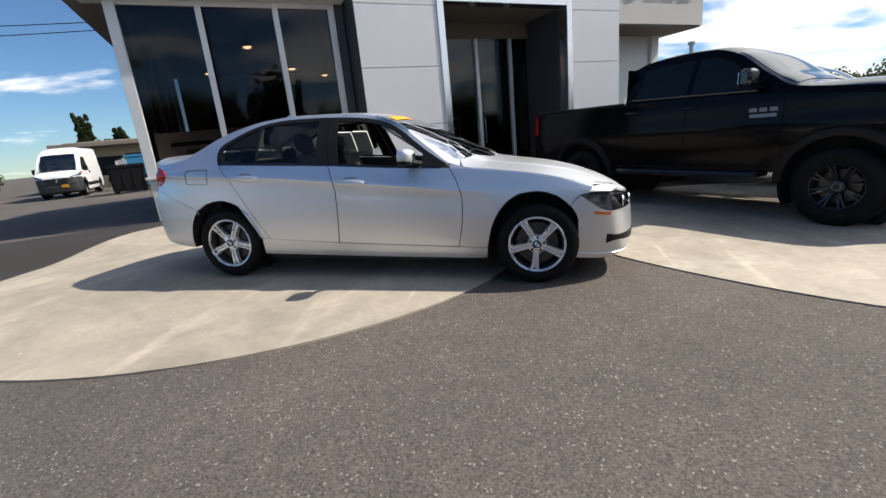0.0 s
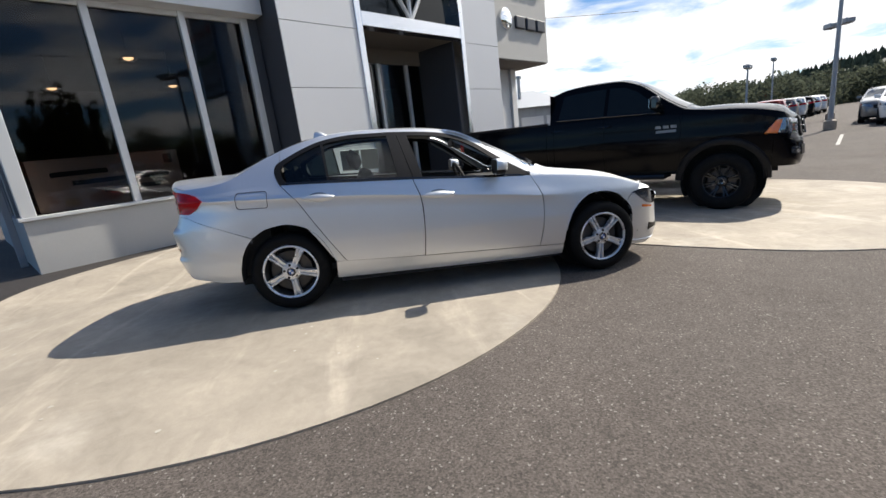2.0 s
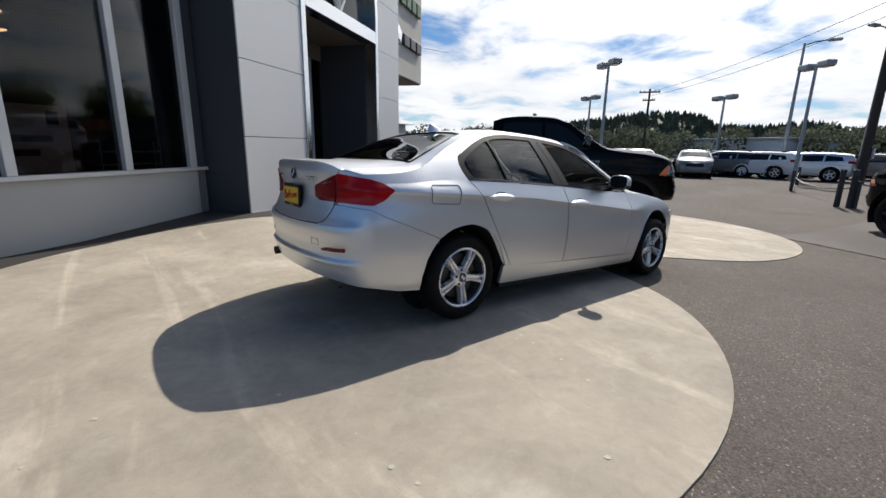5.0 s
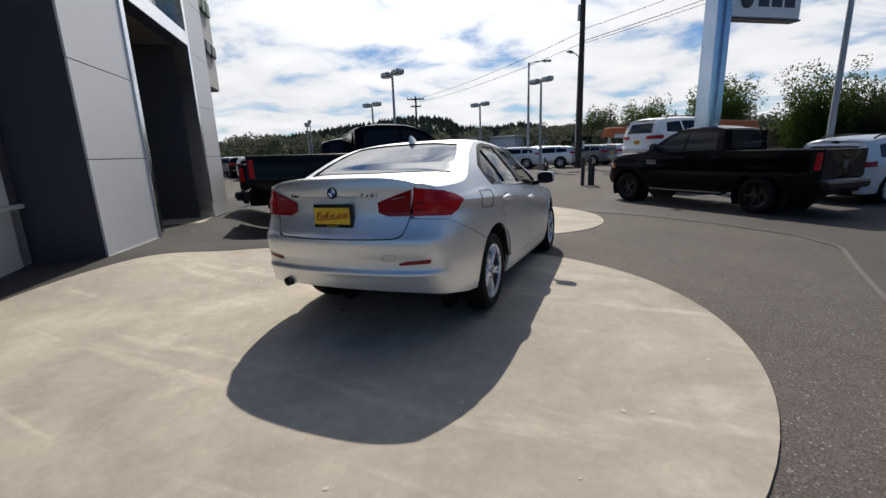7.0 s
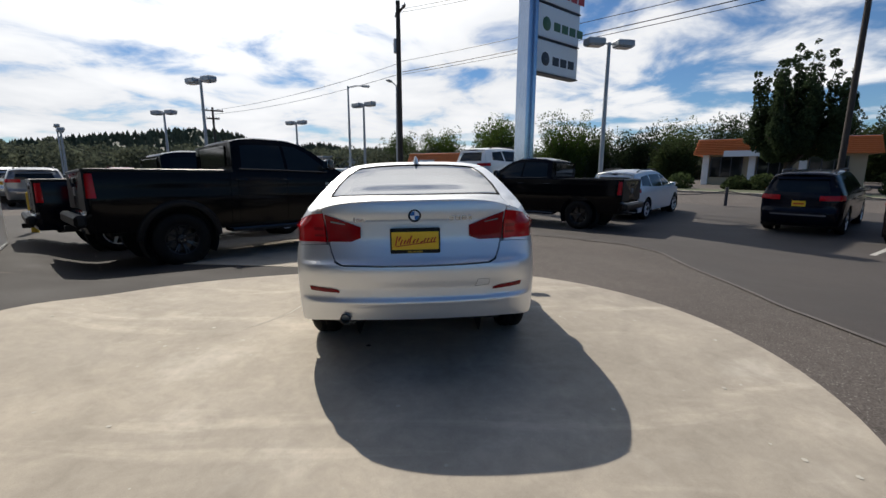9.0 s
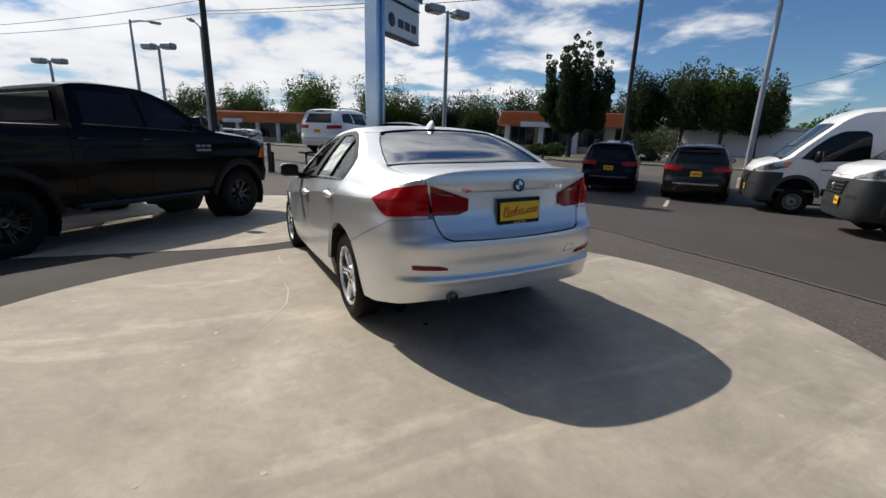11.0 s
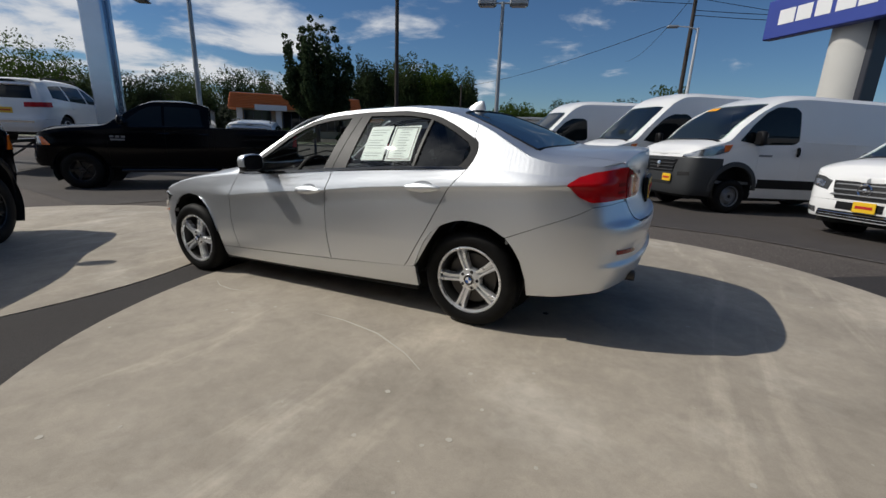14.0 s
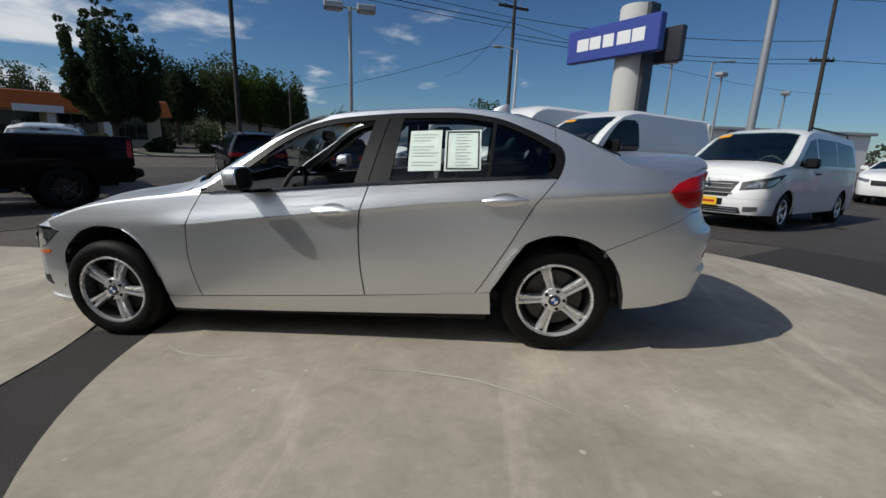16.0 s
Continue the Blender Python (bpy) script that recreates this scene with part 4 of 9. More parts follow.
CHAR = [(-2.3, 0.962), (-1.995, 0.958), (-1.746, 0.951), (-1.272, 0.931), (-0.789, 0.909), (-0.26, 0.863), (0.22, 0.823), (0.5, 0.797), (0.8, 0.766), (1.0, 0.752), (1.6, 0.73), (2.1, 0.68)]
SED = Shell(
    plan=[(2.215, 0), (2.205, 0.24), (2.175, 0.45), (2.115, 0.61), (2.00, 0.735), (1.74, 0.828), (1.30, 0.872), (0.8, 0.893), (0.2, 0.90), (-0.5, 0.903), (-1.1, 0.903),
          (-1.5, 0.897), (-1.85, 0.872), (-2.08, 0.826), (-2.235, 0.750), (-2.325, 0.64), (-2.38, 0.45), (-2.41, 0.23), (-2.42, 0)],
    char=CHAR,
    belt=[(-2.4, 1.0), (-2.0, 1.005), (-1.6, 1.036), (-1.356, 1.044), (-0.784, 1.03), (-0.317, 1.005), (0.225, 0.969), (0.72, 0.945), (1.1, 0.915), (1.5, 0.86), (1.8, 0.775), (2.1, 0.68)],
    edge=[(-2.40, 1.050), (-2.1, 1.062), (-1.9, 1.082), (-1.78, 1.112), (-1.66, 1.172), (-1.48, 1.268), (-1.265, 1.352), (-1.05, 1.405), (-0.73, 1.434), (-0.35, 1.428), (-0.07, 1.410),
          (0.11, 1.372), (0.28, 1.292), (0.42, 1.192), (0.58, 1.080), (0.72, 0.985), (0.83, 0.955), (1.1, 0.925), (1.5, 0.868), (1.8, 0.785), (2.0, 0.715), (2.19, 0.66)],
    crown=[(-2.36, 1.130), (-2.2, 1.140), (-1.9, 1.146), (-1.82, 1.158), (-1.6, 1.252), (-1.4, 1.330), (-1.2, 1.400), (-1.05, 1.432), (-0.72, 1.460), (-0.37, 1.458), (-0.05, 1.437),
           (0.10, 1.410), (0.35, 1.318), (0.6, 1.205), (0.9, 1.050), (1.0, 0.998), (1.1, 0.978), (1.5, 0.918), (1.8, 0.850), (2.0, 0.775), (2.1, 0.72), (2.19, 0.66)],
    side_prof=sedan_side_profile(smooth(*zip(*CHAR))),
    rear_prof=[(0.28, 0.115), (0.34, 0.062), (0.40, 0.036), (0.45, 0.020), (0.485, 0.008), (0.515, 0.024), (0.56, 0.023), (0.63, 0.008), (0.69, 0.0), (0.722, 0.004), (0.75, 0.030), (0.80, 0.052),
               (0.90, 0.076), (0.99, 0.074), (1.06, 0.064), (1.10, 0.066), (1.14, 0.078)],
    front_prof=[(0.18, 0.09), (0.24, 0.02), (0.35, 0.0), (0.5, 0.01), (0.58, 0.02), (0.65, 0.05), (0.72, 0.11), (0.80, 0.2)],
    power=lambda x: 2.6 if x > 0.7 else 3.2 + 1.3 * step(-1.5, -1.9, x),
)
F_GAP = [(0.775, 0.311), (0.808, 0.477), (0.817, 0.62), (0.815, 0.70), (0.805, 0.763), (0.77, 0.85), (0.714, 0.946)]
M_GAP = [(-0.276, 0.346), (-0.262, 0.501), (-0.259, 0.676), (-0.263, 0.78), (-0.276, 0.863), (-0.325, 0.998)]
R_GAP = [(-0.932, 0.374), (-0.962, 0.411), (-1.12, 0.658), (-1.27, 0.908), (-1.388, 1.040)]
F_ARCH = curve([(1.013, 0.285), (1.03, 0.40), (1.06, 0.508), (1.10, 0.60), (1.157, 0.672), (1.26, 0.733), (1.40, 0.750), (1.54, 0.718), (1.655, 0.63)], 44)
R_ARCH = curve([(-1.023, 0.384), (-1.061, 0.470), (-1.10, 0.55), (-1.155, 0.625), (-1.249, 0.692), (-1.392, 0.728), (-1.538, 0.705), (-1.655, 0.642)], 44)
OUTER = curve([(0.70, 0.978), (0.56, 1.062), (0.42, 1.160), (0.28, 1.262), (0.11, 1.345), (-0.07, 1.384), (-0.3, 1.402), (-0.5, 1.410), (-0.77, 1.408), (-1.02, 1.378), (-1.23, 1.305), (-1.39, 1.222)], 60)
INNER = curve([(0.63, 0.985), (0.53, 1.045), (0.406, 1.120), (0.269, 1.225), (0.104, 1.310), (-0.07, 1.350), (-0.3, 1.368), (-0.5, 1.378), (-0.77, 1.376), (-1.02, 1.346), (-1.22, 1.272), (-1.355, 1.198)], 60)


def shift(line, d):
    return [(x + d, z) for x, z in line]


def sedan(m):
    car = thing("sedan_car", m, "silver compact luxury sedan with front windows down on the concrete pad", "car")
    S = SED
    lipx = lambda y: S.back(y, 1.12)[0]
    lipz = lambda y: S.top(lipx(y), y)[2]
    sx = S.s_of_x

    for sd in (1, -1):
        way = (0, sd, 0)

        def panel(name, G, material=SILVER, thick=0.014, label="", o=0.0, parent=car, fn=None, hint=way):
            return part(name, Build().sheet(skin(fn or S.side, G, sd, o), thick, hint), material, parent, label)

        # doors
        door = panel("front_door", coons([F_GAP[0], M_GAP[0]][::1], [F_GAP[-1], M_GAP[-1]], F_GAP, shift(M_GAP, 0.004), 44, 120))
        rdoor = panel("rear_door", coons([(M_GAP[0][0] - 0.004, M_GAP[0][1]), (-0.932, 0.374)], [(M_GAP[-1][0] - 0.004, M_GAP[-1][1]), R_GAP[-1]], shift(M_GAP, -0.004), R_GAP, 44, 120))
        panel("sill", coons([(1.005, 0.205), (0.2, 0.212), (-1.03, 0.232)], [(1.015, 0.297), (-0.275, 0.340), (-1.023, 0.378)], nu=30, nv=8), thick=0.03)
        # front wing
        gap = shift(F_GAP, 0.007)
        mid = [(0.812, 0.763), (1.0, 0.775), (1.2, 0.786), (1.4, 0.792), (1.6, 0.788), (1.83, S.edge(1.83) - 0.002)]
        low = coons([(0.783, 0.305), (1.011, 0.300)] + F_ARCH[2:], mid, gap[:4] + [mid[0]], [F_ARCH[-1], (1.69, 0.680), (1.735, 0.713), (1.80, 0.733), mid[-1]], 90, 30, 9)
        upp = coons(mid, [(x, S.edge(x)) for x in np.linspace(0.722, 1.83, 24)], [mid[0]] + gap[5:] + [(0.722, S.edge(0.722))], None, 90, 24)
        panel("front_wing", np.vstack([low, upp[1:]]), thick=0.008)
        # quarter panel up to the rear pillar, round to the boot's edge
        bot = [(sx(x), z) for x, z in shift(R_GAP[:1], -0.007) + R_ARCH] + [(sx(-1.882), 0.731), (sx(-2.06), 0.799), (sx(-2.15), 0.842), (S.s_of_y(0.66), 0.856), (S.s_of_y(0.608), 0.858)]
        lef = [(sx(x - 0.007), z) for x, z in R_GAP]
        corner = [lef[-1]] + [(sx(x), z) for x, z in curve([(-1.399, 1.044), (-1.423, 1.09), (-1.437, 1.145), (-1.428, 1.192), (-1.393, 1.226)], 20)[1:]] + [(sx(-1.393), S.edge(-1.393))]
        xs = list(np.linspace(-1.393, -2.2, 40))
        tp = [(sx(x), S.edge(x)) for x in xs] + [(S.s_of_y(0.628), lipz(0.628))]
        mid = [lef[-1], (sx(-1.55), 1.036), (sx(-1.8), 1.022), (sx(-2.0), 1.010), (sx(-2.15), 0.998), (S.s_of_y(0.618), 0.985)]
        low, upp = coons(bot, mid, lef, None, 150, 84, 9), coons(mid, tp, corner, None, 150, 44)
        panel("quarter_panel", np.vstack([low, upp[1:]]), thick=0.02, fn=S.at)
        # roof rail over the doors
        panel("roof_rail", coons(OUTER, [(x, S.edge(x)) for x in np.linspace(0.72, -1.39, 50)], nu=60, nv=4), thick=0.01)
        # rear bumper half
        bb = [(sx(-1.793), 0.284), (sx(-1.96), 0.295), (sx(-2.12), 0.325), (S.s_of_y(0.60), 0.354), (S.s_of_y(0.3), 0.364), (S.s_of_y(0.0), 0.364)]
        bt = [(sx(-1.66), 0.638), (sx(-1.882), 0.7275), (sx(-2.06), 0.7955), (sx(-2.15), 0.8385), (S.s_of_y(0.66), 0.852), (S.s_of_y(0.580), 0.852), (S.s_of_y(0.560), 0.80),
              (S.s_of_y(0.525), 0.742), (S.s_of_y(0.47), 0.722), (S.s_of_y(0.2), 0.716), (S.s_of_y(0.0), 0.715)]
        panel("rear_bumper", coons(bb, bt, [(sx(-1.793), 0.284), (sx(-1.785), 0.38), (sx(-1.752), 0.50), (sx(-1.712), 0.575), (sx(-1.66), 0.638)], None, 90, 44), thick=0.03, fn=S.at)
        # front bumper, lamp, nose
        fb = [(sx(1.705), 0.236), (sx(1.9), 0.21), (S.s_of_y(0.5, False), 0.20), (0.0, 0.20)]
        fy = lambda y: S.s_of_y(y, False)
        lamp_low = [(sx(1.735), 0.709), (sx(1.80), 0.658), (sx(1.893), 0.596), (sx(1.97), 0.576), (fy(0.52), 0.590), (fy(0.40), 0.612)]
        lamp_top = [(sx(1.735), 0.711), (sx(1.80), 0.727), (sx(1.853), 0.731), (fy(0.62), 0.712), (fy(0.52), 0.690), (fy(0.40), 0.676)]
        ft = [(sx(1.66), 0.626), (sx(1.695), 0.676)] + [(q, z - 0.004) for q, z in lamp_low] + [(fy(0.3), 0.61), (0.0, 0.60)]
        panel("front_bumper", coons(fb, ft, [(sx(1.705), 0.236), (sx(1.722), 0.38), (sx(1.720), 0.500), (sx(1.700), 0.57), (sx(1.66), 0.626)], None, 60, 26), thick=0.03, fn=S.at)
        fog = panel("fog_intake", coons([(sx(1.945), 0.315), (sx(2.02), 0.335), (fy(0.40), 0.32)], [(sx(1.945), 0.392), (sx(2.02), 0.375), (fy(0.40), 0.40)], nu=12, nv=5), PLASTIC, 0.01, o=0.004, fn=S.at)
        panel("front_splitter", coons([(sx(1.72), 0.205), (sx(1.9), 0.188), (fy(0.5), 0.18), (0.0, 0.18)], [(sx(1.72), 0.242), (sx(1.9), 0.228), (fy(0.5), 0.225), (0.0, 0.225)], nu=40, nv=4), thick=0.02, fn=S.at, o=0.012)
        up = [S.top(2.145 - 0.304 * v ** 2.6, 0.70 * v, -0.002) for v in np.linspace(1, 0, 31)]
        dn = [S.at(q, z + 0.003) for q, z in resample(lamp_top + [(0.0, 0.61)], 30)]
        rows = [[tuple(u[k] * (1 - f) + d[k] * f + (0.016 * math.sin(math.pi * f) if k == 0 else 0) for k in range(3)) for u, d in zip(up, dn)] for f in (0, 0.2, 0.4, 0.6, 0.8, 1)]
        part("nose_panel", Build().sheet([[(p[0], p[1] * sd, p[2]) for p in r] for r in rows], 0.008, (1, 0, 0.3)), SILVER, car)
        hl = panel("headlamp", coons(lamp_low, lamp_top, nu=30, nv=10), CLEAR_LENS, 0.01, "clear headlamp with dark rim", o=0.003, fn=S.at)
        panel("lamp_bezel", coons([(sx(1.80), 0.715), (sx(1.853), 0.717), (fy(0.62), 0.700), (fy(0.42), 0.664)], [(q, z) for q, z in lamp_top[1:]], nu=20, nv=2), GLOSS_BLACK, 0.004, o=0.008, fn=S.at, parent=hl)
        panel("lamp_bezel", coons([(sx(1.985), 0.580), (fy(0.42), 0.610)], [(sx(1.965), 0.700), (fy(0.42), 0.670)], nu=8, nv=8), GLOSS_BLACK, 0.004, o=0.006, fn=S.at, parent=hl)
        for yy_ in (0.66, 0.50):
            c0 = S.at(fy(yy_), 0.638, 0.004)
            part("lamp_tube", Build().lathe([(0.045, 0.0), (0.040, 0.012), (0.022, 0.016), (0.003, 0.012)], 18, "x", (c0[0], c0[1] * sd, c0[2])), CHROME, hl)
        panel("kidney_grille", coons([(S.s_of_y(0.30, False), 0.60), (S.s_of_y(0.05, False), 0.60)], [(S.s_of_y(0.30, False), 0.72), (S.s_of_y(0.05, False), 0.72)], nu=8, nv=6),
              GLOSS_BLACK, 0.01, o=0.008, fn=S.at)
        panel("side_marker", coons([(1.835, 0.556), (1.965, 0.542)], [(1.835, 0.580), (1.965, 0.562)], nu=8, nv=3), AMBER_LENS, 0.008, "amber side marker", o=0.005)
        # tail lamp wrapping the corner: outer on the wing, inner on the lid
        ol = [(sx(-2.000), 0.962), (sx(-2.06), 0.900), (sx(-2.13), 0.866), (S.s_of_y(0.68), 0.872), (S.s_of_y(0.600), 0.870)]
        ot = [(sx(-2.000), 0.968), (sx(-2.063), 1.006), (sx(-2.15), 1.030), (S.s_of_y(0.68), 1.050), (S.s_of_y(0.612), 1.054)]
        tl = panel("tail_lamp", coons(ol, ot, None, None, 36, 14), RED_LENS, 0.012, "red tail lamp", o=0.010, fn=S.at)
        panel("lamp_strip", coons([(S.s_of_y(0.69), 0.945), (S.s_of_y(0.612), 0.945)], [(S.s_of_y(0.69), 0.965), (S.s_of_y(0.612), 0.965)], nu=10, nv=2), DARK_RED_LENS, 0.003, o=0.0125, fn=S.at, parent=tl)
        panel("lamp_strip", coons([(S.s_of_y(0.69), 0.905), (S.s_of_y(0.61), 0.905)], [(S.s_of_y(0.69), 0.918), (S.s_of_y(0.61), 0.918)], nu=10, nv=2), DARK_RED_LENS, 0.003, o=0.0125, fn=S.at, parent=tl)
        il = panel("lid_lamp", coons([(S.s_of_y(0.582), 0.872), (S.s_of_y(0.42), 0.872), (S.s_of_y(0.358), 0.895)],
                                     [(S.s_of_y(0.598), 1.045), (S.s_of_y(0.46), 1.002), (S.s_of_y(0.355), 0.965)], nu=20, nv=12), DARK_RED_LENS, 0.010, "dark red inner tail lamp", o=0.010, fn=S.at)
        panel("reversing_lens", coons([(S.s_of_y(0.555), 0.995), (S.s_of_y(0.455), 0.980)], [(S.s_of_y(0.555), 1.006), (S.s_of_y(0.46), 0.987)], nu=8, nv=2), CLEAR_LENS, 0.003, o=0.0125, fn=S.at, parent=il)
        # bumper reflector
        panel("reflector", coons([(S.s_of_y(0.70), 0.558), (S.s_of_y(0.50), 0.548)], [(S.s_of_y(0.705), 0.584), (S.s_of_y(0.55), 0.574), (S.s_of_y(0.50), 0.562)], nu=12, nv=3), DARK_RED_LENS, 0.004, "slim red reflector", o=0.006, fn=S.at)
        # wheel-arch lips and liners
        for line, n in ((F_ARCH + [(1.700, 0.57), (1.720, 0.50), (1.722, 0.38), (1.705, 0.236)], "arch_lip"), (R_ARCH + [(-1.712, 0.575), (-1.752, 0.50), (-1.785, 0.38), (-1.793, 0.284)], "arch_lip")):
            inner = [(x, z) for x, z in line]
            rows = [[(lambda p: (p[0], p[1] * sd, p[2]))(S.side(x, z, o)) for x, z in resample(inner, 90)] for o in (0.003, -0.10)]
            part(n, Build().grid(rows), UNDER, car)
        for xc in (1.405, -1.405):
            rows = []
            for yy in (0.50, 0.80 if xc > 0 else 0.855):
                rows.append([(xc + 0.392 * math.cos(a), yy * sd, 0.325 + 0.405 * math.sin(a)) for a in np.linspace(0.0, math.pi, 60)])
            part("arch_liner", Build().grid(rows).disc((xc, 0.50 * sd, 0.34), 0.37, "y"), UNDER, car)
        # window frames and glass
        black = GLOSS_BLACK
        panel("window_surround", coons(INNER, OUTER, nu=50, nv=2), PLASTIC, 0.01, "black window surround", o=0.002)
        panel("window_surround", coons([(-1.325, 1.046), (-1.394, 1.042)], [(-1.355, 1.198), (-1.39, 1.222)], curve([(-1.325, 1.046), (-1.375, 1.105), (-1.388, 1.150), (-1.355, 1.198)], 20),
                                       curve([(-1.394, 1.042), (-1.420, 1.09), (-1.434, 1.145), (-1.425, 1.190), (-1.39, 1.222)], 20), 6, 20), PLASTIC, 0.01, o=0.002)
        panel("belt_trim", coons([(0.66, 0.948), (0.225, 0.966), (-0.317, 1.001), (-0.784, 1.026), (-1.388, 1.040)], [(0.62, 0.966), (0.225, 0.984), (-0.317, 1.018), (-0.784, 1.043), (-1.33, 1.056)], nu=40, nv=2), black, 0.008, o=0.006)
        panel("b_pillar", coons([(-0.235, 1.00), (-0.316, 1.008)], [(-0.318, 1.372), (-0.405, 1.376)], nu=5, nv=14), PLASTIC, 0.012, "black centre pillar", o=0.003)
        panel("b_pillar", coons([(-0.322, 1.008), (-0.445, 1.014)], [(-0.411, 1.376), (-0.495, 1.380)], nu=5, nv=14), PLASTIC, 0.012, o=0.003)
        panel("window_divider", coons([(-0.998, 1.035), (-1.016, 1.035)], [(-1.035, 1.345), (-1.056, 1.338)], nu=3, nv=12), PLASTIC, 0.012, o=0.004)
        panel("mirror_sail", coons([(0.72, 0.955), (0.49, 0.965)], [(0.655, 0.99), (0.49, 1.068)], nu=6, nv=6), PLASTIC, 0.01, o=0.003)
        g = panel("rear_window_glass", coons([(-0.44, 1.03), (-1.00, 1.04)], [(-0.49, 1.382), (-0.77, 1.380), (-1.04, 1.346)], nu=24, nv=14), GLASS_SIDE, 0, "tinted glass", o=-0.010)
        panel("quarter_glass", coons([(-1.01, 1.04), (-1.34, 1.05)], [(-1.045, 1.342), (-1.22, 1.275), (-1.365, 1.195)], nu=16, nv=12), GLASS_DARK, 0, "dark quarter glass", o=-0.010).visible_shadow = False
        g.visible_shadow = False
        # handles, each over a flat darker ellipse that paints its scoop's shade
        for xa, xb, zz, dr in ((0.010, -0.252, 0.858, door), (-0.975, -1.232, 0.918, rdoor)):
            xc = (xa + xb) / 2
            ell = [[(xc + 0.080 * math.cos(a) * k, zz + 0.006 + 0.038 * math.sin(a) * k) for a in np.linspace(0, 2 * math.pi, 25)] for k in (0.02, 0.5, 1.0)]
            bb_ = Build().grid(skin(lambda a, b, o: S.side(a, b, 0.0015), ell, sd))
            part("handle_scoop_shade", bb_, SCOOP_SHADE, dr)
            n = 18
            rows = []
            for i in range(n + 1):
                t = i / n
                x = xa + (xb - xa) * t
                hgt = 0.027 * math.sin(math.pi * min(1, 0.12 + 0.88 * t)) ** 0.4 * (0.55 + 0.45 * math.sin(math.pi * t)) + 0.003
                lift = 0.010 + 0.022 * math.sin(math.pi * t) ** 0.5
                row = []
                for a in np.linspace(-math.pi / 2, math.pi / 2, 9):
                    p = S.side(x, zz + hgt * math.sin(a) + 0.006 * (t - 0.5), lift * (0.35 + 0.65 * math.cos(a)))
                    row.append((p[0], p[1] * sd, p[2]))
                rows.append(row)
            part("door_handle", Build().grid(rows), SILVER, dr, "silver pull handle")
        # dark strips behind the shut lines
        for line in (F_GAP, M_GAP, R_GAP):
            rows = [[(lambda p: (p[0], p[1] * sd, p[2]))(S.side(x + d, z, -0.009)) for x, z in resample(line, 24)] for d in (-0.02, 0.02)]
            part("shut_line", Build().grid(rows), UNDER, car)
        rows = [[(lambda p: (p[0], p[1] * sd, p[2]))(S.side(x, 0.30 + (0.345 - 0.311) * (0.775 - x) / 1.05 + d, -0.010)) for x in np.linspace(1.0, -1.02, 40)] for d in (-0.03, 0.04)]
        part("shut_line", Build().grid(rows), UNDER, car)
        rows = [[(lambda p: (p[0], p[1] * sd, p[2]))(S.at(q, z + d, -0.010)) for q, z in bt] for d in (-0.04, 0.03)]
        part("shut_line", Build().grid(rows), GREY_PAINT, car)
        # door mirror
        mir = new("door_mirror"); mir.parent = car
        rows = []
        for x, h, w, yc in ((0.462, 0.026, 0.045, 0.950), (0.450, 0.048, 0.074, 0.955), (0.428, 0.060, 0.090, 0.962), (0.392, 0.065, 0.096, 0.966), (0.358, 0.063, 0.094, 0.966), (0.353, 0.056, 0.086, 0.966)):
            rows.append([(x, (yc + w * math.copysign(abs(math.cos(a)) ** 0.6, math.cos(a))) * sd, 1.052 + h * math.copysign(abs(math.sin(a)) ** 0.6, math.sin(a))) for a in np.linspace(0, 2 * math.pi, 28, endpoint=False)])
        part("mirror_shell", Build().grid(rows, close_u=True), SILVER, mir)
        lowr = [[(p[0] - 0.002, p[1], min(p[2], 1.028) - 0.004) for p in r] for r in rows[1:]]
        part("mirror_rim", Build().add([(0.3545, p[1], p[2]) for p in rows[-1]], [tuple(range(28))]), PLASTIC, mir, flat=True)
        part("mirror_base", Build().grid(lowr, close_u=True), PLASTIC, mir, "black lower housing")
        part("mirror_glass", Build().add([(0.3555, 0.966 * sd + (p[1] - 0.966 * sd) * 0.9, 1.052 + (p[2] - 1.052) * 0.86) for p in rows[-1]], [tuple(range(28))]), CHROME, mir, "mirror glass", flat=True)
        part("mirror_arm", Build().tube([(0.48, 0.80 * sd, 0.985), (0.43, 0.88 * sd, 1.0), (0.39, 0.94 * sd, 1.008)], [0.028, 0.022, 0.02], 8), PLASTIC, mir)
    # fuel flap on the near flank
    fr = [[(lambda p: (p[0], -p[1], p[2]))(S.side(x, z, o)) for x, z in
           resample([(-1.50, 0.885), (-1.495, 0.99), (-1.51, 1.005), (-1.72, 1.005), (-1.735, 0.99), (-1.735, 0.895), (-1.72, 0.88), (-1.515, 0.875), (-1.50, 0.885)], 60)] for o in (0.0025, 0.0)]
    line = [Vector(p) for p in fr[0]]
    part("fuel_flap_line", Build().tube(line, 0.0022, 5, False), UNDER, car, "fuel flap shut line")
    # boot lid
    low = [(0.570, 0.858), (0.552, 0.81), (0.520, 0.752), (0.47, 0.734), (0.2, 0.728)]
    ys = np.linspace(0.622, -0.622, 40)
    lid = coons(low + [(0, 0.727)] + [(-y, z) for y, z in low[::-1]], [(y, lipz(y)) for y in ys], [(0.570, 0.858), (0.600, 0.98), (0.622, lipz(0.622))], [(-0.570, 0.858), (-0.600, 0.98), (-0.622, lipz(0.622))], 60, 34)
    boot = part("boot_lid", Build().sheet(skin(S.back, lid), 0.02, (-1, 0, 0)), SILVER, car)
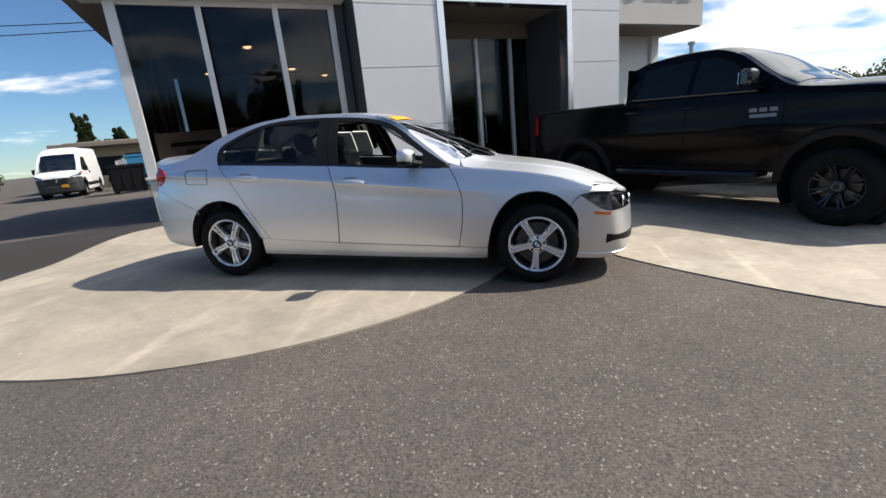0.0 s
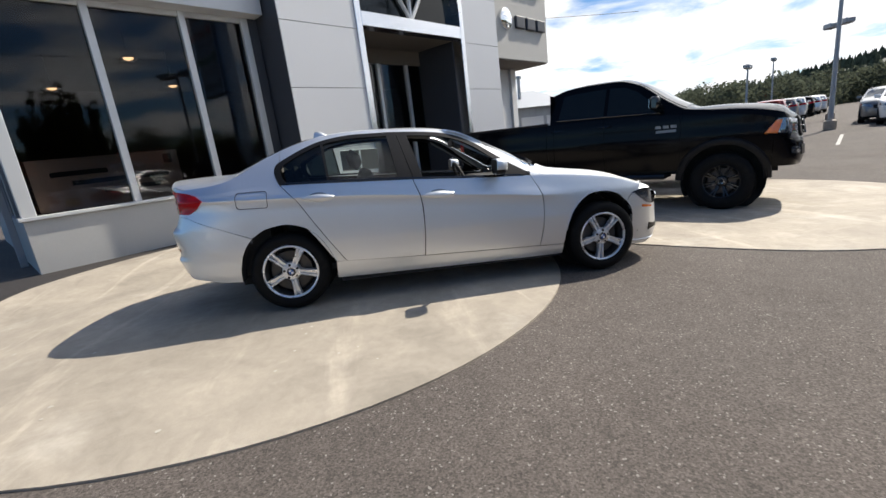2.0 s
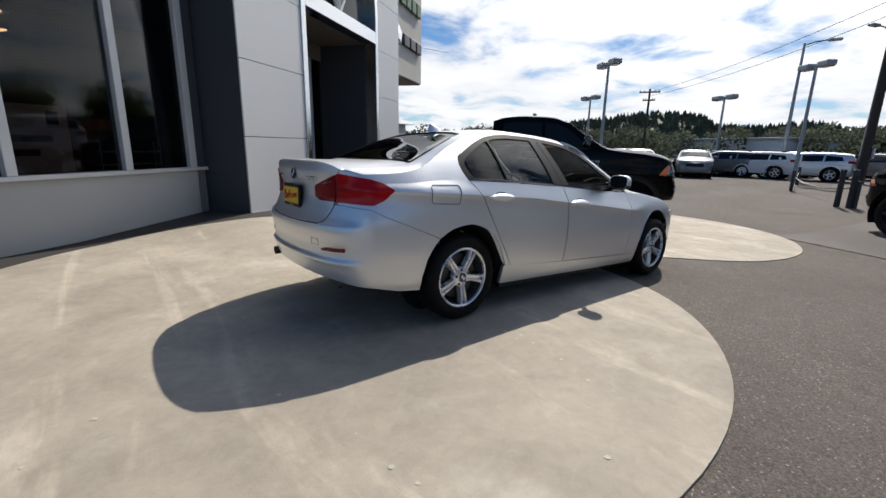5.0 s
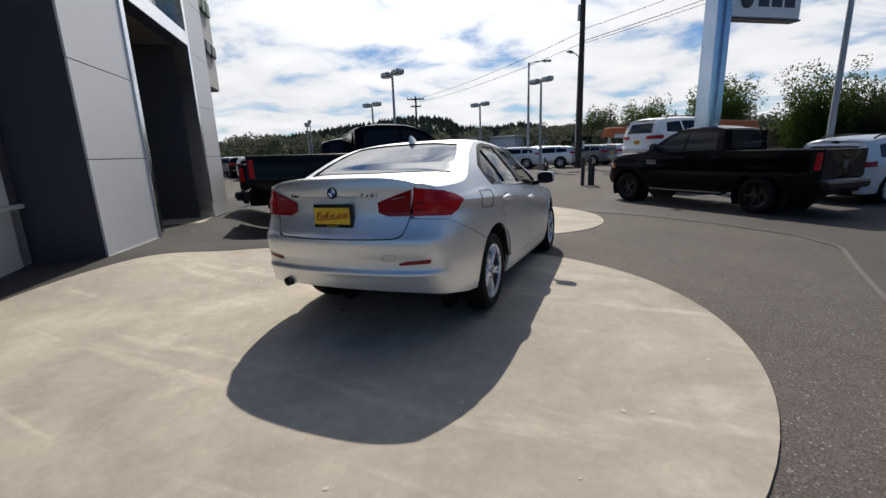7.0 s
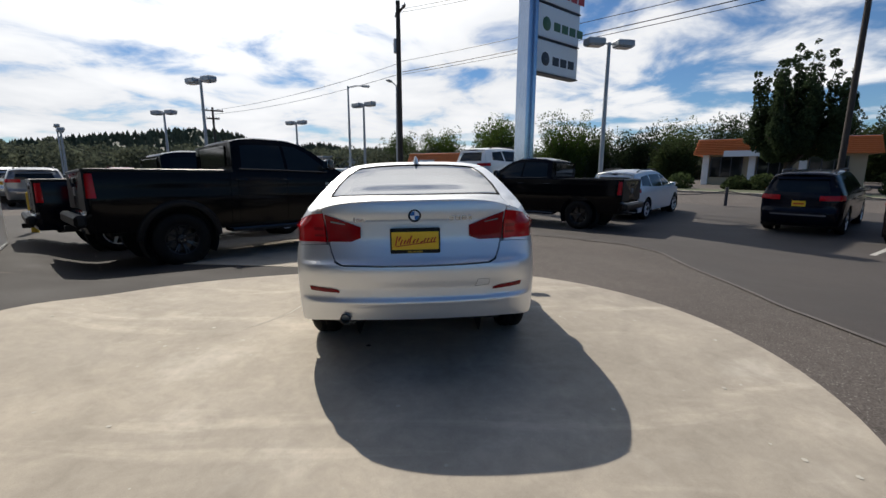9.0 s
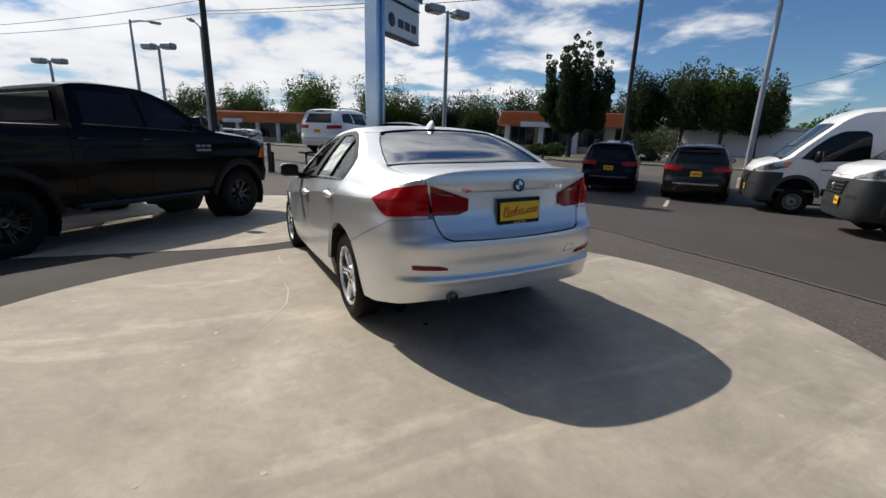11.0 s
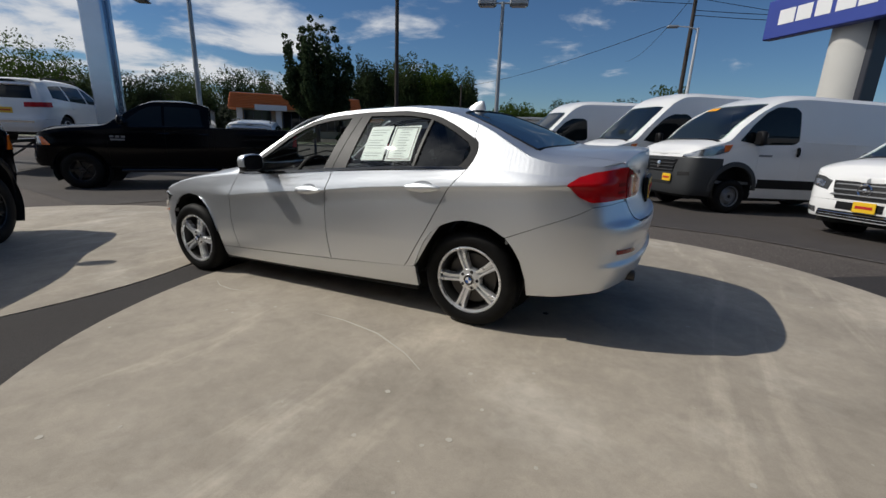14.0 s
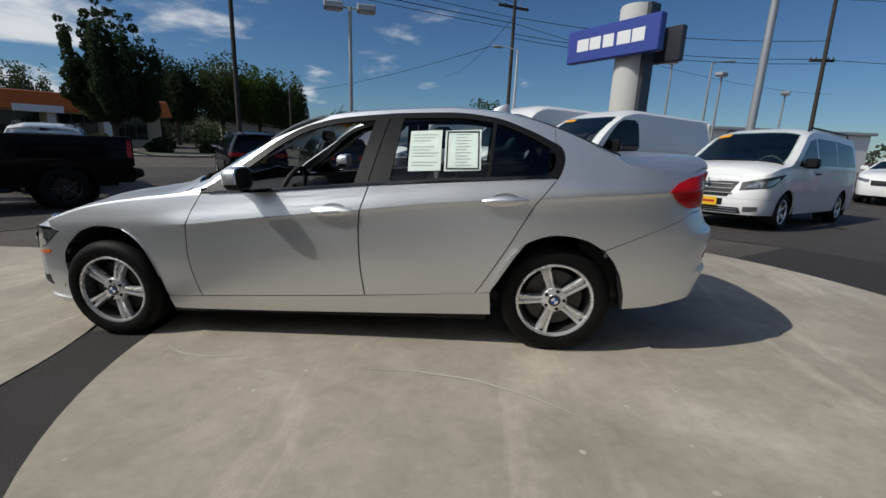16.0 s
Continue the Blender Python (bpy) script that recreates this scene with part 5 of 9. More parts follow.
    part("shut_line", Build().grid(skin(S.back, coons([(0.61, 0.83), (0.53, 0.72), (0, 0.70), (-0.53, 0.72), (-0.61, 0.83)], [(0.56, 0.88), (0.49, 0.77), (0, 0.75), (-0.49, 0.77), (-0.56, 0.88)], None, None, 40, 4), 1, -0.012)), UNDER, car)
    tg = coons([(lipx(y), y) for y in ys], [(-1.815 + 0.03 * (abs(y) / 0.6) ** 2, y * 1.03) for y in ys], None, None, 50, 20)
    part("boot_top", Build().sheet(skin(S.top, tg, 1, 0.0), 0.012, (0, 0, 1)), SILVER, boot)
    part("lid_lip", Build().tube([(lipx(y) + 0.006, y, lipz(y) - 0.0055) for y in ys], 0.0068, 8), SILVER, boot)
    # boot-to-wing shoulders
    for sd in (1, -1):
        xs = np.linspace(-1.74, -2.2, 26)
        outer = [S.at(S.s_of_x(x), S.edge(x)) for x in xs] + [S.at(S.s_of_y(0.628), lipz(0.628))]
        xl = lipx(0.626)
        inner = [S.top(x, 0.626 + (x + 2.24) * 0.042) for x in np.linspace(-1.74, xl, len(outer))]
        rows = [[tuple(i[k] * (1 - f) + o[k] * f + (0.010 * math.sin(math.pi * f) * (1 - n / (len(outer) - 1.0)) if k == 2 else 0) for k in range(3)) for n, (i, o) in enumerate(zip(inner, outer))] for f in np.linspace(0, 1, 7)]
        part("shoulder", Build().sheet([[(p[0], p[1] * sd, p[2]) for p in r] for r in rows], 0.008, (0, 0, 1)), SILVER, car)
        # rear pillar between the back glass and the roof edge
        gl = [(-1.755, 0.644), (-1.60, 0.618), (-1.40, 0.564), (-1.22, 0.494)]
        ou = [(x, S.wtop(x) + 0.0005) for x in np.linspace(-1.75, -1.16, 24)]
        part("rear_pillar", Build().sheet([[(lambda p: (p[0], p[1] * sd, p[2]))(S.top(x, y)) for x, y in row] for row in coons(gl, ou, None, None, 30, 6)], 0.01, (0, 0, 1)), SILVER, car)
        # front pillar
        gl = [(0.79, 0.735), (0.55, 0.682), (0.30, 0.618), (0.06, 0.545)]
        ou = [(x, S.wtop(x) + 0.0005) for x in np.linspace(0.80, 0.02, 30)]
        part("front_pillar", Build().sheet([[(lambda p: (p[0], p[1] * sd, p[2]))(S.top(x, y)) for x, y in row] for row in coons(gl, ou, None, None, 40, 5)], 0.01, (0, 0, 1)), SILVER, car)
    yy = np.linspace(1, -1, 30)
    rg = coons([(-1.835 + 0.07 * (y * y), y * 0.64) for y in yy], [(-1.165 + -0.055 * (y * y), y * 0.49) for y in yy], [(-1.765, 0.64), (-1.60, 0.614), (-1.40, 0.560), (-1.22, 0.49)], [(-1.765, -0.64), (-1.60, -0.614), (-1.40, -0.560), (-1.22, -0.49)], 40, 24)
    part("rear_screen", Build().grid(skin(S.top, rg, 1, -0.002)), GLASS_REAR, car, "dark rear window glass").visible_shadow = False
    ring = [(-1.835 + 0.07 * (y * y), y * 0.64) for y in yy] + [(x, -w) for x, w in ((-1.60, 0.614), (-1.40, 0.560), (-1.22, 0.49))] + [(-1.165 - 0.055 * (y * y), y * 0.49) for y in -yy] + [(-1.40, 0.560), (-1.60, 0.614), (-1.765, 0.64)]
    part("screen_seal", Build().tube([S.top(x, y, 0.001) for x, y in ring], 0.006, 6, False), PLASTIC, car)
    ws = coons([(1.0 - 0.21 * (y * y), y * 0.735) for y in yy], [(0.115 - 0.06 * (y * y), y * 0.54) for y in yy], [(0.79, 0.735), (0.55, 0.68), (0.30, 0.615), (0.055, 0.54)], [(0.79, -0.735), (0.55, -0.68), (0.30, -0.615), (0.055, -0.54)], 40, 24)
    part("windscreen", Build().grid(skin(S.top, ws, 1, -0.002)), GLASS_CLEAR, car, "windscreen glass").visible_shadow = False
    part("price_sticker", Build().grid(skin(S.top, coons([(0.20, -0.50), (0.245, -0.10)], [(0.115, -0.48), (0.15, -0.10)], None, None, 10, 3), 1, 0.003)), STICKER, car, "orange price sticker on the windscreen")
    for y0, y1 in ((-0.15, -0.62), (0.35, -0.12)):
        part("wiper", Build().tube([S.top(0.985 - 0.12 * y0 * y0, y0, 0.02), S.top(0.93 - 0.15 * (y1 - 0.1) ** 2, (y0 + y1) / 2, 0.022), S.top(0.84 - 0.02, y1, 0.02)], 0.007, 6), PLASTIC, car)
    # roof
    rf = coons([(0.115 - 0.06 * (y * y), y * 0.545) for y in yy], [(-1.165 - 0.055 * (y * y), y * 0.495) for y in yy],
               [(0.055, 0.545)] + [(x, S.wtop(x)) for x in np.linspace(-0.02, -1.14, 24)] + [(-1.22, 0.495)],
               [(0.055, -0.545)] + [(x, -S.wtop(x)) for x in np.linspace(-0.02, -1.14, 24)] + [(-1.22, -0.495)], 40, 50)
    part("roof", Build().sheet(skin(S.top, rf), 0.012, (0, 0, 1)), SILVER, car)
    # bonnet with twin creases
    hd = coons([(2.145 - 0.16 * abs(y) ** 2.6 * 1.9, y * 0.70) for y in yy], [(1.0 - 0.21 * (y * y), y * 0.72) for y in yy],
               [(1.84, 0.70)] + [(x, S.wtop(x)) for x in np.linspace(1.80, 0.82, 24)] + [(0.79, 0.72)],
               [(1.84, -0.70)] + [(x, -S.wtop(x)) for x in np.linspace(1.80, 0.82, 24)] + [(0.79, -0.72)], 60, 40)

    def bonnet(x, y, o):
        p = S.top(x, y, o)
        return (p[0], p[1], p[2] + 0.010 * math.exp(-((abs(y) - (0.52 - 0.16 * (x - 0.9))) / 0.045) ** 2) * step(2.05, 1.6, x))
    part("bonnet", Build().sheet(skin(bonnet, hd), 0.015, (0, 0, 1)), SILVER, car)
    part("cowl", Build().grid(skin(S.top, coons([(1.05 - 0.21 * (y * y), y * 0.69) for y in yy], [(0.98 - 0.21 * (y * y), y * 0.69) for y in yy], None, None, 20, 2), 1, -0.006)), PLASTIC, car)
    # aerial fin
    rows = []
    for k, xo, ln, w in ((0.0, 0.0, 0.085, 0.028), (0.5, -0.016, 0.062, 0.020), (0.85, -0.034, 0.036, 0.011), (1.0, -0.046, 0.018, 0.003)):
        rows.append([(-1.085 + xo + ln * math.cos(a), w * math.sin(a), 1.432 + 0.055 * k - 0.012 * (1 - k)) for a in np.linspace(0, 2 * math.pi, 20, endpoint=False)])
    part("aerial_fin", Build().grid(rows, close_u=True), SILVER, car, "shark-fin aerial")
    # plate, badge, script, exhaust, diffuser
    px = S.back(0, 0.88)[0]
    plate = part("number_plate", Build().box((px - 0.030, -0.158, 0.796), (px - 0.006, 0.158, 0.956), 0.006), PLASTIC, boot, "black plate frame", flat=True)
    part("plate_face", Build().box((px - 0.034, -0.148, 0.820), (px - 0.029, 0.148, 0.934), 0.003), PLATE_YELLOW, plate, "yellow dealer plate", flat=True)
    stroke = [(0.118, 0.846, 0.908), (0.098, 0.875, 0.905), (0.088, 0.850, 0.885), (0.066, 0.856, 0.884), (0.046, 0.858, 0.890), (0.030, 0.860, 0.910), (0.008, 0.862, 0.888), (-0.014, 0.864, 0.890), (-0.040, 0.864, 0.872), (-0.060, 0.866, 0.892), (-0.080, 0.868, 0.894), (-0.104, 0.870, 0.896), (-0.122, 0.871, 0.897)]
    for y0, z0, z1 in stroke:
        part("plate_print", Build().tube([(px - 0.0350, y0 + 0.006, z0), (px - 0.0356, y0, (z0 + z1) / 2), (px - 0.0350, y0 - 0.008, z1)], 0.0042, 5), PLATE_RED, plate, "red plate print")
    part("plate_print", Build().tube([(px - 0.0350, 0.12, 0.842), (px - 0.0350, 0.0, 0.856), (px - 0.0350, -0.128, 0.868)], 0.0030, 5), PLATE_RED, plate)
    part("frame_word", word("BELLINGHAM", 0.0155, 0.001, PLATE_YELLOW), None, plate, "yellow raised lettering", m=Matrix(((0, 0, -1, px - 0.0306), (-1, 0, 0, 0), (0, 1, 0, 0.8015), (0, 0, 0, 1))))
    bx = S.back(0, 1.03)[0]
    bm_ = pose(bx - 0.004, 0, 1.033, 0, 6, 0)
    badge = part("badge", Build().lathe([(0.001, 0.0), (0.030, 0.001), (0.031, 0.004), (0.039, 0.004), (0.041, 0.0)], 30, "x"), PLASTIC, boot, "round badge", m=bm_ @ pose(0, 0, 0, 0, 0, 180))
    for q, mm in ((0, WHITE_MARK), (1, BLUE_MARK), (2, WHITE_MARK), (3, BLUE_MARK)):
        pts = [(0.0025, 0, 0)] + [(0.0025, 0.029 * math.cos(a), 0.029 * math.sin(a)) for a in np.linspace(q * math.pi / 2, (q + 1) * math.pi / 2, 8)]
        part("badge_field", Build().add(pts, [tuple(range(len(pts)))]), mm, badge, flat=True)
    for y0, w in ((0.39, 0.012), (0.372, 0.055), (-0.22, 0.03), (-0.26, 0.03), (-0.30, 0.03), (-0.345, 0.02)):
        sx0 = S.back(y0, 1.01)[0]
        part("model_script", Build().box((sx0 - 0.006, y0 - w, 1.0), (sx0 - 0.001, y0, 1.018 if w > 0.05 else 1.026), 0.001), CHROME, boot, "small chrome script bar", flat=True)
    # added raised body-colour strip, stands in for the lid's shadow line
    part("lid_shadow_strip", Build().grid(skin(S.back, coons([(0.34, 0.985), (-0.34, 0.985)], [(0.34, 1.0), (-0.34, 1.0)], None, None, 30, 2), 1, 0.012)), SILVER, boot)
    part("exhaust_tip", Build().lathe([(0.030, -2.26), (0.033, -2.34), (0.033, -2.365), (0.029, -2.367), (0.028, -2.28), (0.002, -2.28)], 24, "x", (0, 0.465, 0.375)), DISC, car, "round sooty exhaust tip")
    part("tow_cover", Build().tube([S.back(y, z, 0.001) for y, z in ((-0.38, 0.575), (-0.47, 0.58), (-0.475, 0.62), (-0.40, 0.622), (-0.38, 0.575))], 0.0016, 5, False), GREY_PAINT, car, "tow-eye cover outline")
    # underside
    b = Build().box((-1.85, -0.62, 0.20), (1.95, 0.62, 0.27)).box((-1.0, -0.835, 0.19), (1.0, 0.835, 0.30)).box((-2.10, -0.55, 0.30), (-1.80, 0.55, 0.40)).box((1.80, -0.55, 0.2), (2.05, 0.55, 0.5))
    part("underbody", b, UNDER, car)
    # cabin
    cab = new("cabin"); cab.parent = car
    part("floor_tub", Build().box((-1.75, -0.72, 0.28), (0.95, 0.72, 0.33)).box((-1.80, -0.70, 0.3), (-1.55, 0.70, 1.03)).box((0.9, -0.74, 0.3), (0.97, 0.74, 0.93)), CABIN, cab)
    part("parcel_shelf", Build().box((-1.85, -0.60, 1.02), (-1.35, 0.60, 1.05), 0.01), CABIN, cab)
    part("dashboard", Build().box((0.42, -0.70, 0.60), (0.95, 0.70, 0.93), 0.07), CABIN, cab)
    part("headlining", Build().grid(skin(S.top, coons([(0.03, -0.52), (-1.15, -0.50)], [(0.03, 0.52), (-1.15, 0.50)], None, None, 16, 10), 1, -0.035)), CABIN_GREY, cab, "pale headlining")
    for sd in (1, -1):
        part("door_card", Build().grid(skin(S.side, coons([(0.70, 0.33), (-0.98, 0.36)], [(0.70, 0.94), (-0.317, 0.995), (-1.36, 1.03)], None, None, 30, 6), sd, -0.075)), CABIN, cab)
        part("pillar_trim", Build().grid(skin(S.side, coons([(0.60, 1.0), (0.08, 1.30)], [(0.56, 1.04), (0.06, 1.335)], None, None, 10, 2), sd, -0.03)), CABIN_GREY, cab, "pale pillar trim")
        sy = 0.36 * sd
        seat = Build().box((-0.52, sy - 0.25, 0.38), (0.02, sy + 0.25, 0.56), 0.06)
        seat.box((-0.09, -0.25, 0.0), (0.07, 0.25, 0.62), 0.06, m=pose(-0.52, sy, 0.52, 0, -20, 0))
        part("front_seat", seat, CABIN, cab)
        hd_ = Build().box((-0.05, -0.13, 0.0), (0.06, 0.13, 0.19), 0.05, m=pose(-0.78, sy, 1.10, 0, -14, 0))
        part("headrest", hd_, CABIN, cab)
        part("headrest", Build().box((-0.05, -0.12, 0.0), (0.05, 0.12, 0.15), 0.045, m=pose(-1.40, sy, 1.03, 0, -14, 0)), CABIN, cab)
    part("rear_bench", Build().box((-1.32, -0.66, 0.38), (-0.86, 0.66, 0.56), 0.06).box((-0.10, -0.66, 0.0), (0.06, 0.66, 0.56), 0.06, m=pose(-1.30, 0, 0.52, 0, -22, 0)), CABIN, cab)
    tor = Build()
    ringp = [(0.0, 0.185 * math.cos(a), 0.185 * math.sin(a)) for a in np.linspace(0, 2 * math.pi, 33)]
    M = pose(0.36, 0.36, 0.90, 0, -24, 0)
    tor.tube([M @ Vector(p) for p in ringp], 0.016, 8, False)
    for a in (0.15, math.pi - 0.15, -math.pi / 2):
        tor.tube([M @ Vector((0.02, 0, 0)), M @ Vector((0, 0.18 * math.cos(a), 0.18 * math.sin(a)))], 0.018, 6)
    tor.lathe([(0.001, -0.02), (0.06, -0.02), (0.07, 0.02)], 16, "x", M @ Vector((0, 0, 0)))
    part("steering_wheel", tor, CABIN, cab, "dark steering wheel")
    part("inside_mirror", Build().box((0.18, -0.12, 1.25), (0.21, 0.12, 1.32), 0.02), PLASTIC, cab)
    # papers fixed inside the rear door glass
    for k, (xa, xb, border) in enumerate(((-0.545, -0.735, False), (-0.755, -0.965, True))):
        for sd in (1,):
            sheet = part("window_notice", Build().sheet(skin(S.side, coons([(xa, 1.075), (xb, 1.08)], [(xa, 1.300), (xb, 1.305)], None, None, 8, 8), sd, -0.018), 0.001, (0, sd, 0)), PAPER, car, "printed notice in the rear door window")
            back = part("notice_back", Build().grid(skin(S.side, coons([(xa, 1.075), (xb, 1.08)], [(xa, 1.300), (xb, 1.305)], None, None, 8, 8), sd, -0.021)), PAPER, sheet)
            w = xb - xa
            for i in range(11):
                z = 1.275 - i * 0.017
                if k == 0 and i in (3, 8):
                    continue
                a, e = (0.10, 0.9 - 0.25 * ((i * 7) % 3) / 2) if k == 0 else (0.30, 0.72 - 0.1 * (i % 2))
                part("print_line", Build().grid(skin(S.side, coons([(xa + w * a, z), (xa + w * e, z)], [(xa + w * a, z + 0.0045), (xa + w * e, z + 0.0045)], None, None, 4, 1), sd, -0.0165)), INK, sheet)
            if border:
                for a, e, z0, z1 in ((0.05, 0.95, 1.287, 1.296), (0.05, 0.95, 1.085, 1.094), (0.05, 0.09, 1.09, 1.29), (0.91, 0.95, 1.09, 1.29)):
                    part("print_border", Build().grid(skin(S.side, coons([(xa + w * a, z0), (xa + w * e, z0)], [(xa + w * a, z1), (xa + w * e, z1)], None, None, 4, 4), sd, -0.0163)), SIGN_DARK, sheet)
    put_wheels(car, [(1.405, 0.765, 0.325, 0), (-1.405, 0.765, 0.325, 0), (1.405, -0.765, 0.325, 0), (-1.405, -0.765, 0.325, 0)], 0.325, 0.226, 0.215, "double5", spin=(-23, 17, 31, 44))
    return car


_u = Vector((-0.0455, -0.0189, 1)).normalized()
CAR_TILT = _u.rotation_difference(Vector((0, 0, 1))).to_matrix().to_4x4()
sedan(CAR_TILT)

# ---- other vehicles ----
class Body:
    """A simpler vehicle: one skin ring with arches, a top, glass and lamps laid on."""

    def __init__(s, plan, belt, edge, crown, side, rear, front, sill, arches, tumble=(0.25, 0.2), power=4.0, cab=None, rail=None):
        sp = smooth(*zip(*side))
        s.S = Shell(plan, [(-9, 0.8), (9, 0.8)], belt, edge, crown, lambda x, z: sp(z), rear, front, tumble, None, (-9, 9))
        s.sill, s.arches, s.power, s.cab, s.rail = sill, arches, power, cab, rail
        S = s.S
        q = set(np.linspace(0, S.L[-1], 90))
        for xc, zc, r in arches:
            for a in np.linspace(0, math.pi, 17):
                q.add(S.s_of_x(xc + (r + 0.001) * math.cos(a)))
        s.q = sorted(q)
        E = [S.at(k, s.top_z(float(np.interp(k, S.L, S.X)))) for k in s.q]
        s.E = np.array(E)

    def top_z(s, x):
        if s.cab is not None and x < s.cab:
            return s.rail
        return s.S.edge(x)

    def low_z(s, x):
        z = s.sill
        for xc, zc, r in s.arches:
            if abs(x - xc) < r:
                z = max(z, zc + math.sqrt(r * r - (x - xc) ** 2))
        return z

    def strip(s, x0, x1, sd, z0=None, z1=None, nv=12, out=0.0):
        """A panel of the ring between two stations (x0 ahead of x1); None runs to the middle of nose or tail."""
        S = s.S
        qa = 0.0 if x0 is None else S.s_of_x(x0)
        qb = S.L[-1] if x1 is None else S.s_of_x(x1)
        qs = [qa] + [k for k in s.q if qa + 1e-4 < k < qb - 1e-4] + [qb]
        rows = []
        for j in range(nv + 1):
            row = []
            for k in qs:
                x = float(np.interp(k, S.L, S.X))
                lo = s.low_z(x) if z0 is None else (z0(x) if callable(z0) else max(z0, s.low_z(x)))
                hi = s.top_z(x) if z1 is None else (z1(x) if callable(z1) else z1)
                hi = max(hi, lo + 0.001)
                p = S.at(k, lo + (hi - lo) * j / nv, out)
                row.append((p[0], p[1] * sd, p[2]))
            rows.append(row)
        return rows

    def lid(s, x, v, out=0.0):
        o = np.argsort(s.E[:, 0])
        w, e = float(np.interp(x, s.E[o, 0], s.E[o, 1])), float(np.interp(x, s.E[o, 0], s.E[o, 2]))
        c = max(0.0, s.S.crown(x) - s.S.edge(x))
        return (x, v * w, e + c * (1 - abs(v) ** s.power) + out)

    def top_rows(s, x0, x1, n=60, inset=1.0, out=0.0, xs=None):
        vs = [math.sin(a) for a in np.linspace(-math.pi / 2, math.pi / 2, 25)]
        return [[s.lid(x, v * inset, out) for v in vs] for x in (xs or np.linspace(x0, x1, n))]


def dress(body, car, paint, doors, x_nose, x_tail, bumper=None, bumper_z=0.62, thick=0.02, bumper_tail_z=None):
    """Skin panels common to all: bumpers, wings, doors, quarters, top."""
    S, far = body.S, body.S.X[-1]
    for sd in (1, -1):
        way = (0, sd, 0)
        cuts = [x_nose] + list(doors) + [x_tail]
        names = ["front_wing"] + ["door"] * (len(doors) - 1) + ["rear_quarter"]
        for i, n in enumerate(names):
            a, b = cuts[i] - (0.006 if i else 0), cuts[i + 1] + 0.0
            top = (lambda x: min(body.S.belt(x), body.top_z(x)))
            part(n, Build().sheet(body.strip(a, b, sd, None, top), thick, way), paint, car)
        # dark strips behind the shut lines
        for x in doors:
            part("shut_line", Build().grid([[(lambda p: (p[0], p[1] * sd, p[2]))(S.side(x + d, z, -0.012)) for z in np.linspace(body.low_z(x) + 0.01, min(S.belt(x), body.top_z(x)), 8)] for d in (-0.03, 0.03)]), UNDER, car)
        xe = body.cab if body.cab is not None else x_tail
        up0 = next((x for x in np.linspace(x_nose, xe, 200) if S.edge(x) > S.belt(x) + 0.01), x_nose)
        part("upper_side", Build().sheet(body.strip(up0, xe + 0.002, sd, lambda x: min(S.belt(x), body.top_z(x)) + 0.002, lambda x: S.edge(x), 8), 0.01, way), paint, car)
        bz = bumper_z
        part("front_bumper", Build().sheet(body.strip(None, x_nose + 0.006, sd, None, bz), thick, (1, 0, 0)), bumper or paint, car)
        part("nose", Build().sheet(body.strip(None, x_nose + 0.002, sd, bz + 0.004, None, 8), thick, (1, 0, 0)), paint, car)
        tz = bumper_tail_z or bumper_z
        part("rear_bumper", Build().sheet(body.strip(x_tail - 0.006, None, sd, None, tz), thick, (-1, 0, 0)), bumper or paint, car)
        part("tail_panel", Build().sheet(body.strip(x_tail - 0.002, None, sd, tz + 0.004, None, 14), thick, (-1, 0, 0)), paint, car)
        for xc, zc, r in body.arches:
            yy = S.side(xc, zc + r)[1]
            rows = [[(xc + (r + 0.01) * math.cos(a), y * sd, zc + (r + 0.01) * math.sin(a)) for a in np.linspace(-0.5, math.pi + 0.5, 24)] for y in (yy - 0.36, yy - 0.01)]
            part("arch_liner", Build().grid(rows).disc((xc, (yy - 0.36) * sd, zc), r + 0.02, "y"), UNDER, car)
    lo = body.sill
    hw = float(S.Y.max()) - 0.34
    part("underbody", Build().box((far + 0.35, -hw, lo - 0.08), (S.X[0] - 0.3, hw, lo + 0.12)).box((body.arches[1][0] + body.arches[1][2] + 0.05, -hw - 0.24, lo - 0.03), (body.arches[0][0] - body.arches[0][2] - 0.05, hw + 0.24, lo + 0.05)), UNDER, car)


def side_glass(body, car, bottom, top, material=None, label="", out=0.004, nu=14, nv=8, name="side_window"):
    for sd in (1, -1):
        part(name, Build().sheet(skin(body.S.side, coons(bottom, top, None, None, nu, nv), sd, out), 0.004, (0, sd, 0)), material or DARK_GLASS, car, label)


def back_patch(body, car, name, bottom, top, material, label="", out=0.005, nu=20, nv=8, fn=None):
    f = fn or body.S.back
    return part(name, Build().sheet(skin(f, coons(bottom, top, None, None, nu, nv), 1, out), 0.006, (-1, 0, 0) if fn is None else (1, 0, 0)), material, car, label)


def corner_lamp(body, car, name, pts_b, pts_t, material, label="", out=0.006):
    for sd in (1, -1):
        part(name, Build().sheet(skin(body.S.at, coons(pts_b, pts_t, None, None, 16, 8), sd, out), 0.006, (0, sd, 0)), material, car, label)


